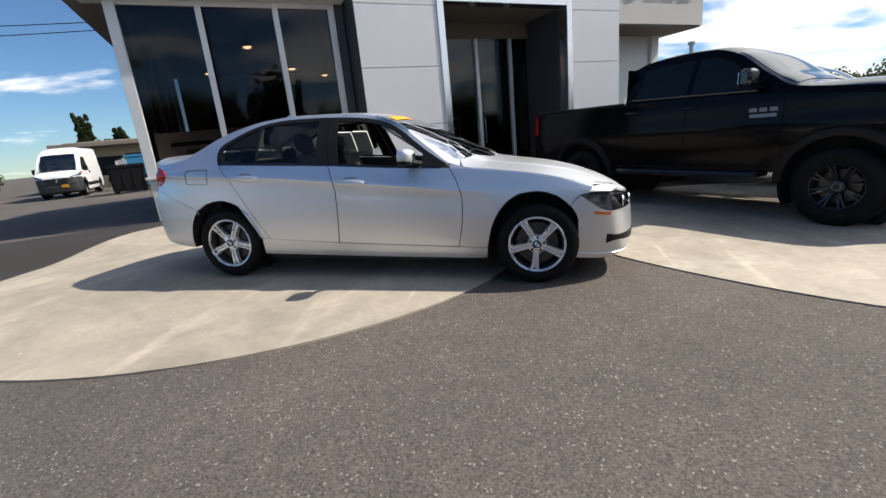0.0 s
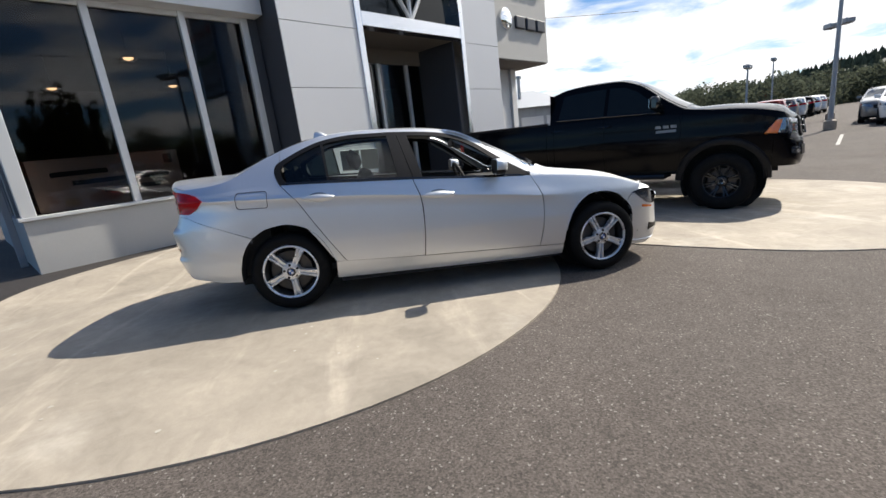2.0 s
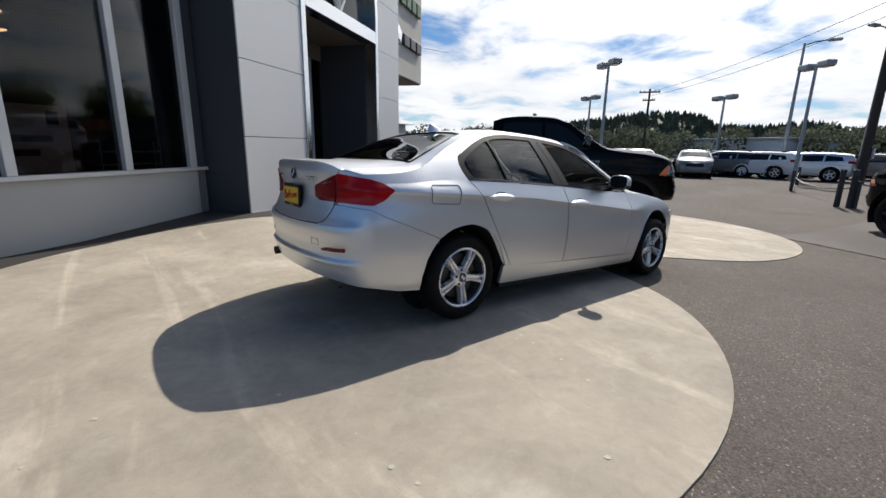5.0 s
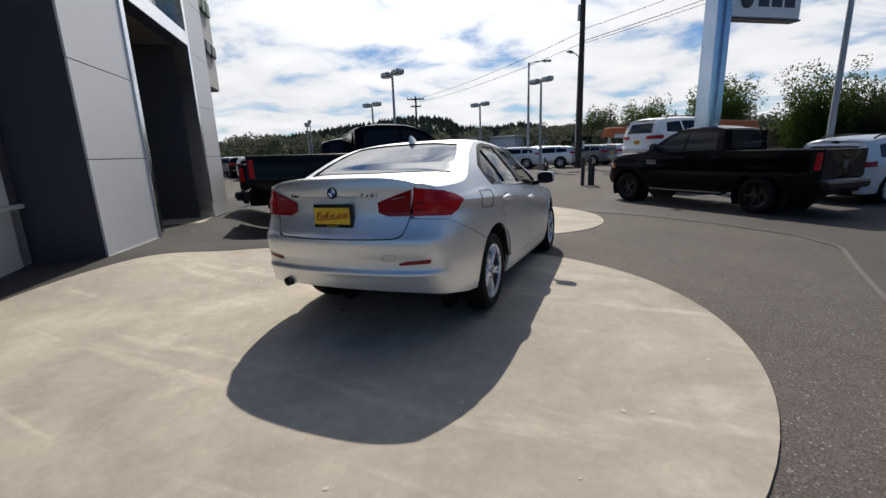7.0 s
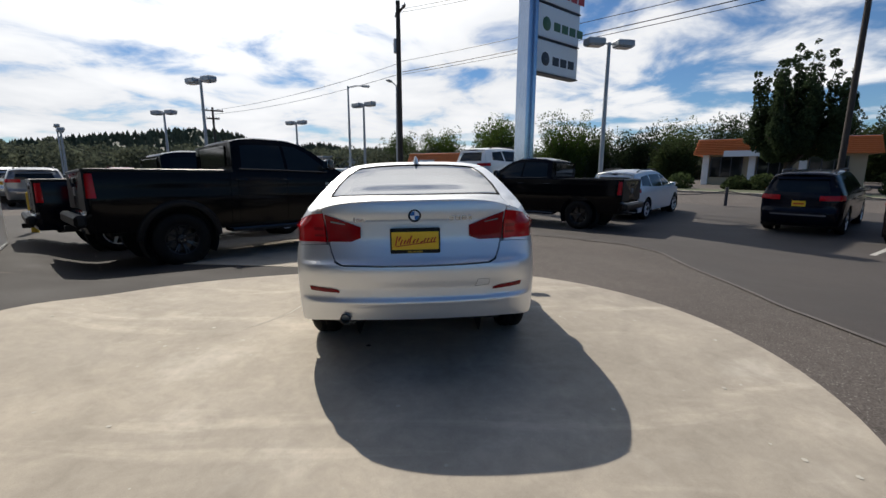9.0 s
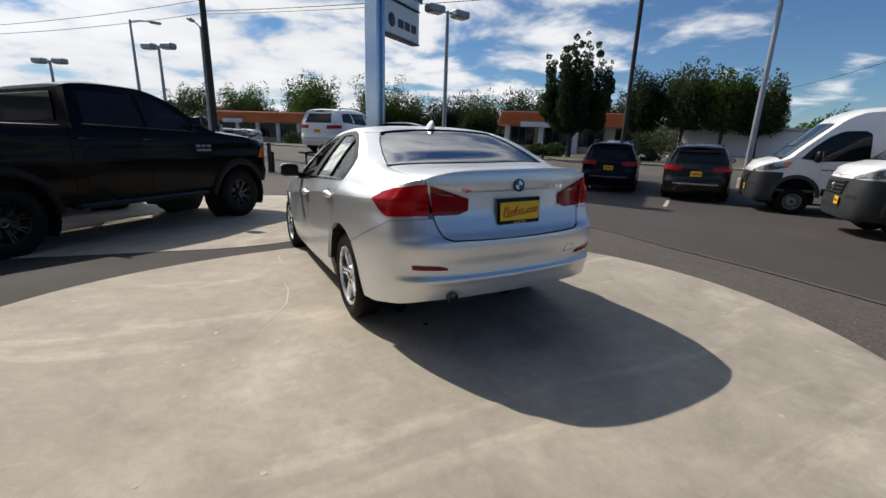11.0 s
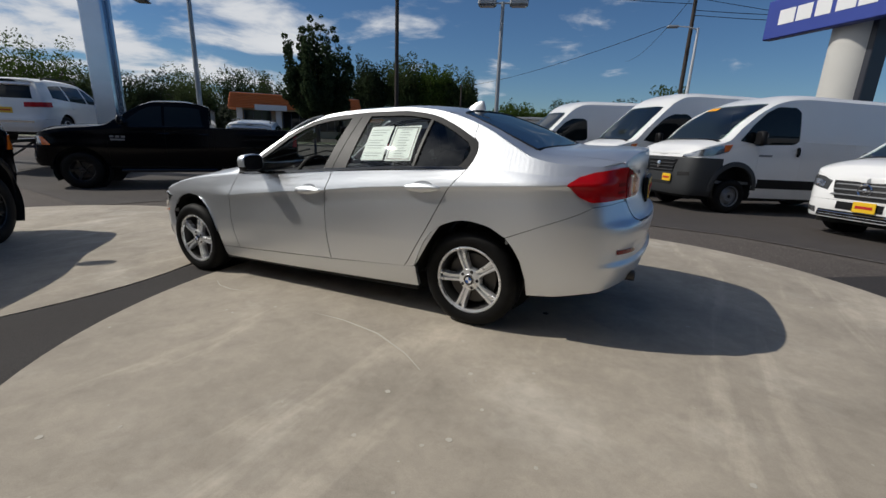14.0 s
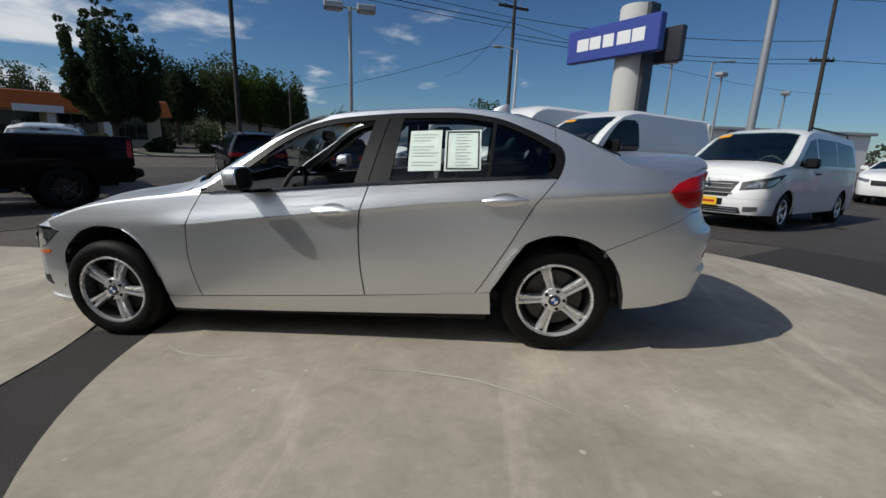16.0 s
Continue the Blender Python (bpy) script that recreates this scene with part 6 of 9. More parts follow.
def big_mirror(body, car, x, z, size, material, reach=0.16):
    for sd in (1, -1):
        y = body.S.side(x, z - size[2])[1]
        M = new("door_mirror"); M.parent = car
        part("mirror_shell", Build().box((x - size[0], (y + reach - 0.10) if sd > 0 else -(y + reach + size[1]), z - size[2]), (x + size[0], (y + reach + size[1]) if sd > 0 else -(y + reach - 0.10), z + size[2]), 0.035), material, M)
        part("mirror_glass", Build().box((x - size[0] - 0.004, (y + reach - 0.08) if sd > 0 else -(y + reach + size[1] - 0.02), z - size[2] + 0.03), (x - size[0] - 0.001, (y + reach + size[1] - 0.02) if sd > 0 else -(y + reach - 0.08), z + size[2] - 0.03)), CHROME, M, flat=True)
        part("mirror_arm", Build().tube([(x, (y - 0.03) * sd, z - size[2] * 0.6), (x, (y + reach) * sd, z - size[2] * 0.4)], 0.03, 6), PLASTIC, M)


def yellow_plate(car, at, yaw=0.0, w=0.30):
    p = part("dealer_plate", Build().box((-0.012, -w / 2, -0.075), (0.0, w / 2, 0.075), 0.006), PLATE_YELLOW, car, "yellow dealer plate", pose(*at, 0, 0, yaw), flat=True)
    part("plate_print", Build().box((0.0, -w * 0.38, -0.02), (0.003, w * 0.38, 0.02), 0.001), PLATE_RED, p, flat=True)
    return p


def place(x, y, heading, z=None):
    """On the ground, leaning with it."""
    h = Vector((math.cos(radians(heading)), math.sin(radians(heading)), 0))
    z0 = ground_z(x, y) if z is None else z
    if z is None:
        f = (ground_z(x + 1.5 * h.x, y + 1.5 * h.y) - ground_z(x - 1.5 * h.x, y - 1.5 * h.y)) / 3
        s = (ground_z(x - 0.8 * h.y, y + 0.8 * h.x) - ground_z(x + 0.8 * h.y, y - 0.8 * h.x)) / 1.6
        z0 = (ground_z(x + 1.5 * h.x, y + 1.5 * h.y) + ground_z(x - 1.5 * h.x, y - 1.5 * h.y)) / 2
    else:
        f = s = 0
    return pose(x, y, z0, 0, 0, heading) @ pose(0, 0, 0, math.degrees(math.atan(s)), -math.degrees(math.atan(f)), 0)


def pickup(m, paint, label, R=0.44, rim=0.255, style="blade8", rim_mat=None, lift=0.17, flare=True):
    car = thing("pickup_truck", m, label, "truck")
    k = lift
    arches = [(1.785, R + 0.02, R + 0.10), (-1.785, R + 0.02, R + 0.10)]
    B = Body(
        plan=[(2.76, 0), (2.75, 0.35), (2.70, 0.65), (2.58, 0.86), (2.35, 0.95), (1.9, 0.985), (0.8, 1.0), (-1.0, 1.0), (-2.4, 1.0), (-2.85, 0.985), (-2.98, 0.93), (-3.02, 0.7), (-3.03, 0.3), (-3.03, 0)],
        belt=[(-3.1, 1.37 + k), (-0.92, 1.37 + k), (0.9, 1.34 + k), (1.3, 1.30 + k), (2.0, 1.23 + k), (2.8, 1.03 + k)],
        edge=[(-3.1, 1.92 + k), (-0.92, 1.88 + k), (-0.75, 1.94 + k), (-0.3, 1.98 + k), (0.2, 1.97 + k), (0.50, 1.885 + k), (1.02, 1.54 + k), (1.28, 1.39 + k), (1.55, 1.35 + k), (2.1, 1.295 + k), (2.5, 1.20 + k), (2.76, 1.05 + k)],
        crown=[(-3.1, 1.98 + k), (-0.92, 1.935 + k), (-0.3, 2.035 + k), (0.28, 2.01 + k), (0.56, 1.905 + k), (1.12, 1.55 + k), (1.45, 1.42 + k), (1.65, 1.42 + k), (2.2, 1.375 + k), (2.6, 1.25 + k), (2.76, 1.07 + k)],
        side=[(0.4, 0.10), (0.55 + k, 0.05), (0.75 + k, 0.02), (0.95 + k, 0.0), (1.10 + k, 0.012), (1.2 + k, 0.012), (1.37 + k, 0.035)],
        rear=[(0.4, 0.15), (0.6 + k, 0.0), (0.74 + k, 0.0), (0.78 + k, 0.06), (1.1 + k, 0.06), (1.37 + k, 0.05)],
        front=[(0.4, 0.14), (0.6 + k, 0.0), (0.8 + k, 0.02), (0.9 + k, 0.06), (1.1 + k, 0.09), (1.2 + k, 0.16)],
        sill=0.46 + k, arches=arches, tumble=(0.30, 0.25), power=3.6, cab=-0.92, rail=1.38 + k)
    S = B.S
    dress(B, car, paint, (1.22, 0.06, -0.84, -0.98), 2.38, -2.9, bumper=paint, bumper_z=0.83 + k, bumper_tail_z=0.76 + k)
    part("bonnet", Build().sheet(B.top_rows(2.70, 1.38, 30), 0.01, (0, 0, 1)), paint, car)
    part("cab_roof", Build().sheet(B.top_rows(1.38, -0.915, 70), 0.01, (0, 0, 1)), paint, car)
    part("windscreen", Build().sheet(B.top_rows(1.28, 0.54, 24, 0.90, 0.006), 0.004, (0, 0, 1)), DARK_GLASS, car, "windscreen")
    side_glass(B, car, [(0.98, 1.395 + k), (0.10, 1.42 + k)], [(0.55, 1.75 + k), (0.34, 1.85 + k), (0.10, 1.87 + k)])
    side_glass(B, car, [(0.04, 1.42 + k), (-0.76, 1.44 + k)], [(0.04, 1.87 + k), (-0.5, 1.865 + k), (-0.70, 1.84 + k)])
    # cab back
    wall = [[(-0.915, (lambda p: p[1])(S.side(-0.91, z)) * v, z) for v in np.linspace(1, -1, 12)] for z in np.linspace(0.8 + k, S.edge(-0.91), 12)]
    cr = [[(-0.915, B.lid(-0.91, v)[1], z) for v in np.linspace(1, -1, 12)] for z in (S.edge(-0.91),)]
    cr.append([B.lid(-0.915, v) for v in np.linspace(1, -1, 12)])
    part("cab_back", Build().grid(wall).grid(cr), paint, car)
    part("rear_cab_window", Build().box((-0.932, -0.66, 1.47 + k), (-0.92, 0.66, 1.83 + k), 0.02), DARK_GLASS, car, "dark rear cab window", flat=True)
    # bed
    part("bed", Build().box((-2.96, -0.86, 0.80 + k), (-0.96, 0.86, 0.85 + k)).box((-2.96, 0.86, 0.80 + k), (-0.96, 0.93, 1.36 + k)).box((-2.96, -0.93, 0.80 + k), (-0.96, -0.86, 1.36 + k)).box((-2.97, -0.93, 0.80 + k), (-2.91, 0.93, 1.36 + k)), PLASTIC, car, "black lined cargo bed")
    for sd in (1, -1):
        part("bed_rail", Build().tube([(-0.96, 0.945 * sd, 1.378 + k), (-2.86, 0.945 * sd, 1.378 + k), (-2.94, 0.90 * sd, 1.378 + k)], 0.03, 8), PLASTIC, car)
    part("bed_rail", Build().tube([(-2.955, -0.92, 1.378 + k), (-2.955, 0.92, 1.378 + k)], 0.028, 8), PLASTIC, car)
    part("tailgate_handle", Build().box((-2.99, -0.14, 1.20 + k), (-2.962, 0.14, 1.28 + k), 0.015), PLASTIC, car, flat=True)
    part("tail_emblem", Build().box((-2.985, -0.10, 1.0 + k), (-2.962, 0.10, 1.14 + k), 0.03), STEEL_RIM, car, "plain shield emblem", flat=True)
    sx, sy = S.s_of_x, S.s_of_y
    corner_lamp(B, car, "tail_lamp", [(sx(-2.84), 0.98 + k), (sy(0.84), 0.98 + k)], [(sx(-2.86), 1.33 + k), (sy(0.84), 1.33 + k)], RED_LENS, "red tail lamp", 0.01)
    part("rear_step_bumper", Build().box((-3.12, -0.95, 0.56 + k), (-2.96, 0.95, 0.74 + k), 0.04), PLASTIC, car, "black step bumper", flat=True)
    part("hitch", Build().box((-3.16, -0.06, 0.46 + k), (-2.8, 0.06, 0.55 + k), 0.01), UNDER, car, flat=True)
    # front
    f = lambda y, z, o: S.fore(y, z, o)
    part("grille", Build().sheet(skin(f, coons([(0.52, 0.86 + k), (-0.52, 0.86 + k)], [(0.56, 1.14 + k), (-0.56, 1.14 + k)], None, None, 20, 8), 1, 0.02), 0.02, (1, 0, 0)), PLASTIC, car, "black grille")
    for z in (0.92, 1.0, 1.08):
        part("grille_bar", Build().tube([S.fore(y, z + k, 0.035) for y in np.linspace(0.5, -0.5, 15)], 0.014, 6), GLOSS_BLACK, car)
    part("grille_bar", Build().tube([S.fore(0.0, z + k, 0.04) for z in (0.88, 1.0, 1.12)], 0.025, 6), GLOSS_BLACK, car)
    qa, qb = sx(2.30), sy(0.60, False)
    corner_lamp(B, car, "headlamp", [(qa, 0.93 + k), (qb, 0.90 + k)], [(sx(2.42), 1.13 + k), (qb, 1.10 + k)], CLEAR_LENS, "clear headlamp")
    corner_lamp(B, car, "turn_lamp", [(sx(2.27), 0.93 + k), (sx(2.42), 0.925 + k)], [(sx(2.40), 1.10 + k), (sx(2.47), 1.11 + k)], AMBER_LENS, "amber corner lamp", 0.011)
    part("lower_intake", Build().sheet(skin(f, coons([(0.62, 0.60 + k), (-0.62, 0.60 + k)], [(0.62, 0.74 + k), (-0.62, 0.74 + k)], None, None, 16, 4), 1, 0.008), 0.01, (1, 0, 0)), PLASTIC, car)
    for sd in (1, -1):
        part("fog_lamp", Build().sheet([[(p[0], p[1] * sd, p[2]) for p in r] for r in skin(f, coons([(0.84, 0.63 + k), (0.70, 0.63 + k)], [(0.84, 0.72 + k), (0.70, 0.72 + k)], None, None, 5, 4), 1, 0.012)], 0.01, (1, 0, 0)), CLEAR_LENS, car)
        # handles, badge bars, step, flares
        for x in (0.18, -0.68):
            part("door_handle", Build().tube([(lambda p: (p[0], p[1] * sd, p[2]))(S.side(xx, 1.24 + k, o)) for xx, o in ((x, 0.0), (x - 0.03, 0.035), (x - 0.17, 0.035), (x - 0.20, 0.0))], 0.015, 6), GLOSS_BLACK, car)
        for i in range(3):
            part("badge_bar", Build().sheet([[(p[0], p[1] * sd, p[2]) for p in r] for r in skin(S.side, coons([(1.165 - 0.11 * i, 1.125 + k), (1.08 - 0.11 * i, 1.125 + k)], [(1.16 - 0.11 * i, 1.170 + k), (1.08 - 0.11 * i, 1.170 + k)], None, None, 3, 1), 1, 0.006)], 0.004, (0, sd, 0)), STEEL_RIM, car, "plain badge bar")
        part("badge_bar", Build().sheet([[(p[0], p[1] * sd, p[2]) for p in r] for r in skin(S.side, coons([(1.155, 1.060 + k), (0.87, 1.060 + k)], [(1.155, 1.10 + k), (0.87, 1.10 + k)], None, None, 6, 1), 1, 0.006)], 0.004, (0, sd, 0)), STEEL_RIM, car)
        part("side_step", Build().tube([(1.05, 0.86 * sd, 0.40 + k), (1.0, 0.97 * sd, 0.37 + k), (-1.0, 0.97 * sd, 0.37 + k), (-1.05, 0.86 * sd, 0.40 + k)], 0.045, 8), GLOSS_BLACK, car, "black tubular side step")
        part("belt_trim", Build().tube([(lambda p: (p[0], p[1] * sd, p[2]))(S.side(x, z + k, 0.006)) for x, z in ((0.92, 1.375), (0.0, 1.405), (-0.80, 1.425))], 0.012, 6), GLOSS_BLACK, car)
        if flare:
            for xc, zc, r in arches:
                rows = []
                for rr, o in ((r - 0.012, -0.03), (r - 0.012, 0.035), (r + 0.03, 0.05), (r + 0.075, 0.035), (r + 0.095, 0.0)):
                    rows.append([(lambda p: (p[0], p[1] * sd, p[2]))(S.side(min(max(xc + rr * math.cos(a), -2.9), 2.5), zc + rr * math.sin(a), o)) for a in np.linspace(0.02, math.pi - 0.02, 26)])
                part("wheel_flare", Build().grid(rows), PLASTIC, car, "black wheel-arch flare")
    big_mirror(B, car, 0.88, 1.52 + k, (0.07, 0.13, 0.10), GLOSS_BLACK)
    put_wheels(car, [(1.785, 0.82, R, 0), (1.785, -0.82, R, 0), (-1.785, 0.82, R, 0), (-1.785, -0.82, R, 0)], R, rim, 0.29, style, rim_mat or DARK_ALLOY)
    return car


def open_front(B, car, paint, x_low, x_high, x_tail, v, x_bulk, z_bulk):
    """Roof, screen pillars and a simple cabin seen through the windscreen."""
    part("roof", Build().sheet(B.top_rows(x_high, x_tail, 80), 0.01, (0, 0, 1)), paint, car)
    for sd in (1, -1):
        part("front_pillar", Build().sheet([[B.lid(x, sd * u) for u in np.linspace(v, 1, 6)] for x in np.linspace(x_low, x_high, 24)], 0.01, (0, 0, 1)), paint, car)
    w = B.lid(x_high, 1)[1] - 0.06
    cab = new("cabin"); cab.parent = car
    zb = B.lid(x_low, 0)[2]
    part("bulkhead", Build().box((x_bulk - 0.04, -w, 0.45), (x_bulk, w, z_bulk), 0.02), CABIN_GREY, cab, "pale grey partition")
    part("cab_floor", Build().box((x_bulk, -w - 0.05, 0.42), (x_low, w + 0.05, 0.47)), CABIN_MID, cab)
    part("dashboard", Build().box((x_low - 0.50, -w, zb - 0.45), (x_low - 0.02, w, zb - 0.10), 0.05), CABIN_MID, cab)
    for y in (0.45, -0.45):
        part("seat", Build().box((x_bulk + 0.10, y - 0.25, 0.75), (x_bulk + 0.6, y + 0.25, 0.92), 0.05).box((x_bulk + 0.06, y - 0.24, 0.9), (x_bulk + 0.22, y + 0.24, 1.48), 0.06).box((x_bulk + 0.08, y - 0.13, 1.48), (x_bulk + 0.18, y + 0.13, 1.68), 0.04), CABIN_MID, cab)
    part("steering_wheel", Build().tube([(x_low - 0.56 + 0.08 * math.sin(a), 0.45 + 0.19 * math.cos(a), zb - 0.06 + 0.16 * math.sin(a)) for a in np.linspace(0, 2 * math.pi, 25)], 0.016, 6, False), CABIN_MID, cab)


def cargo_van(m, label, high=True, paint=None):
    car = thing("cargo_van", m, label, "van", "row of white vans")
    paint = paint or WHITE_PAINT
    dz = 0.0 if high else -0.28
    arches = [(1.725, 0.34, 0.435), (-1.725, 0.30, 0.43)]
    B = Body(
        plan=[(2.70, 0), (2.695, 0.35), (2.66, 0.64), (2.54, 0.85), (2.26, 0.955), (1.7, 0.995), (1.0, 1.01), (0, 1.02), (-2.2, 1.02), (-2.65, 1.01), (-2.73, 0.97), (-2.76, 0.6), (-2.76, 0)],
        belt=[(-2.8, 1.30), (0.6, 1.30), (1.4, 1.24), (1.8, 1.14), (2.1, 1.08), (2.4, 1.02), (2.72, 0.92)],
        edge=[(-2.8, 2.40 + dz), (0.2, 2.40 + dz), (0.6, 2.37 + dz), (0.95, 2.22 + dz * 0.75), (1.25, 1.96 + dz * 0.35), (1.7, 1.52), (1.98, 1.24), (2.12, 1.19), (2.45, 1.09), (2.62, 1.01), (2.71, 0.95)],
        crown=[(-2.8, 2.52 + dz), (0.0, 2.53 + dz), (0.5, 2.50 + dz), (0.92, 2.36 + dz), (1.25, 2.05 + dz * 0.55), (1.75, 1.58), (2.06, 1.29), (2.2, 1.25), (2.48, 1.15), (2.62, 1.06), (2.71, 0.96)],
        side=[(0.10, 0.10), (0.20, 0.03), (0.4, 0.012), (0.75, 0.0), (1.0, 0.004), (1.3, 0.02)],
        rear=[(0.3, 0.05), (0.5, 0.0), (1.0, 0.0), (2.5, 0.10)],
        front=[(0.10, 0.12), (0.18, 0.02), (0.4, 0.0), (0.7, 0.02), (0.9, 0.05), (1.1, 0.14)],
        sill=0.16, arches=arches, tumble=(0.06, 0.07) if high else (0.06, 0.09), power=5)
    S = B.S
    dress(B, car, paint, (1.30, 0.30, -0.95), 2.02, -2.6, bumper=GREY_PLASTIC, bumper_z=0.90, bumper_tail_z=0.45)
    part("bonnet", Build().sheet(B.top_rows(2.66, 2.12, 18), 0.01, (0, 0, 1)), paint, car)
    open_front(B, car, paint, 2.12, 1.16 if high else 1.04, -2.70, 0.82, 0.40, 1.95)
    ws = [[B.lid(x, v * (0.86 if x > 1.5 else 0.80), 0.008) for v in np.linspace(-1, 1, 21)] for x in np.linspace(2.06, 1.16 if high else 1.04, 24)]
    part("windscreen", Build().grid(ws), GLASS_TEAL, car, "large raked windscreen").visible_shadow = False
    part("cowl", Build().sheet([[B.lid(x, v * 0.9, 0.006) for v in np.linspace(-1, 1, 15)] for x in (2.14, 2.07)], 0.004, (0, 0, 1)), PLASTIC, car)
    side_glass(B, car, [(1.74, 1.26), (1.30, 1.20), (0.52, 1.24), (0.42, 1.32)], [(1.48, 1.58), (1.22, 1.82), (0.98, 1.94), (0.56, 1.95), (0.46, 1.86)], DARK_GLASS, "dark front door window")
    sx, sy = S.s_of_x, S.s_of_y
    corner_lamp(B, car, "headlamp", [(sx(1.96), 1.04), (sx(2.28), 0.95), (sy(0.58, False), 0.905)], [(sx(1.88), 1.18), (sx(2.25), 1.125), (sy(0.60, False), 0.955)], CLEAR_LENS, "clear headlamp", 0.008)
    corner_lamp(B, car, "turn_lamp", [(sx(1.95), 1.06), (sx(2.05), 1.03)], [(sx(1.89), 1.178), (sx(2.05), 1.160)], AMBER_LENS, "amber corner lamp", 0.013)
    f = S.fore
    part("grille", Build().sheet(skin(f, coons([(0.40, 0.60), (-0.40, 0.60)], [(0.50, 0.86), (-0.50, 0.86)], None, None, 20, 6), 1, 0.010), 0.02, (1, 0, 0)), PLASTIC, car, "black grille")
    for z in (0.63, 0.70, 0.77, 0.84):
        part("grille_bar", Build().tube([f(y, z, 0.022) for y in np.linspace(0.44, -0.44, 15)], 0.014, 6), GREY_PLASTIC, car)
    part("emblem", Build().tube([f(0, z, 0.03) for z in (0.66, 0.73, 0.80)], [0.02, 0.045, 0.035], 8), CHROME, car, "plain grille emblem")
    yellow_plate(car, (f(0.30, 0.48, 0.02)[0], 0.30, 0.48), -6)
    part("lower_slot", Build().sheet(skin(f, coons([(0.42, 0.34), (-0.42, 0.34)], [(0.46, 0.40), (-0.46, 0.40)], None, None, 16, 3), 1, 0.006), 0.01, (1, 0, 0)), UNDER, car)
    for sd in (1, -1):
        part("bumper_slot", Build().sheet([[(p[0], p[1] * sd, p[2]) for p in r] for r in skin(f, coons([(0.80, 0.55), (0.56, 0.53)], [(0.80, 0.62), (0.56, 0.61)], None, None, 8, 3), 1, 0.005)], 0.01, (1, 0, 0)), UNDER, car)
    for sd in (1, -1):
        for i in range(2):
            part("side_rub_strip", Build().sheet(B.strip((1.20, -0.96)[i], (-0.94, -1.26)[i], sd, 0.36, 0.54, 3, 0.012), 0.01, (0, sd, 0)), PLASTIC, car, "black rub strip")
        part("panel_rib", Build().tube([(lambda p: (p[0], p[1] * sd, p[2]))(S.side(x, 1.30, 0.004)) for x in np.linspace(0.25, -2.6, 12)], 0.008, 5), paint, car)
        for xc, zc, r in arches[:1]:
            rows = []
            for rr, o in ((r - 0.008, -0.03), (r - 0.008, 0.018), (r + 0.05, 0.02), (r + 0.085, 0.006), (r + 0.09, -0.005)):
                rows.append([(lambda p: (p[0], p[1] * sd, p[2]))(S.side(xc + rr * math.cos(a), max(0.17, zc + rr * math.sin(a)), o)) for a in np.linspace(-0.15, math.pi + 0.05, 26)])
            part("wheel_flare", Build().grid(rows), GREY_PLASTIC, car, "grey wheel-arch trim")
        part("door_handle", Build().tube([(lambda p: (p[0], p[1] * sd, p[2]))(S.side(0.42, z, o)) for z, o in ((1.02, 0.01), (1.05, 0.03), (1.15, 0.03), (1.18, 0.01))], 0.03, 8), PLASTIC, car, "black upright handle")
        part("badge_bar", Build().sheet([[(p[0], p[1] * sd, p[2]) for p in r] for r in skin(S.side, coons([(1.28, 0.98), (0.98, 0.98)], [(1.28, 1.02), (0.98, 1.02)], None, None, 4, 1), 1, 0.005)], 0.003, (0, sd, 0)), STEEL_RIM, car)
    if not high:
        part("price_sticker", Build().sheet([[B.lid(x, v, 0.014) for v in np.linspace(-0.78, -0.45, 6)] for x in (1.20, 1.10)], 0.002, (0, 0, 1)), STICKER, car, "orange price sticker")
    big_mirror(B, car, 1.42, 1.32, (0.06, 0.10, 0.14), PLASTIC, 0.12)
    put_wheels(car, [(1.725, 0.86, 0.175, 0), (1.725, -0.86, 0.175, 0), (-1.725, 0.86, 0.175, 0), (-1.725, -0.86, 0.175, 0)], 0.345, 0.205, 0.225, "steel", STEEL_RIM, False)
    return car


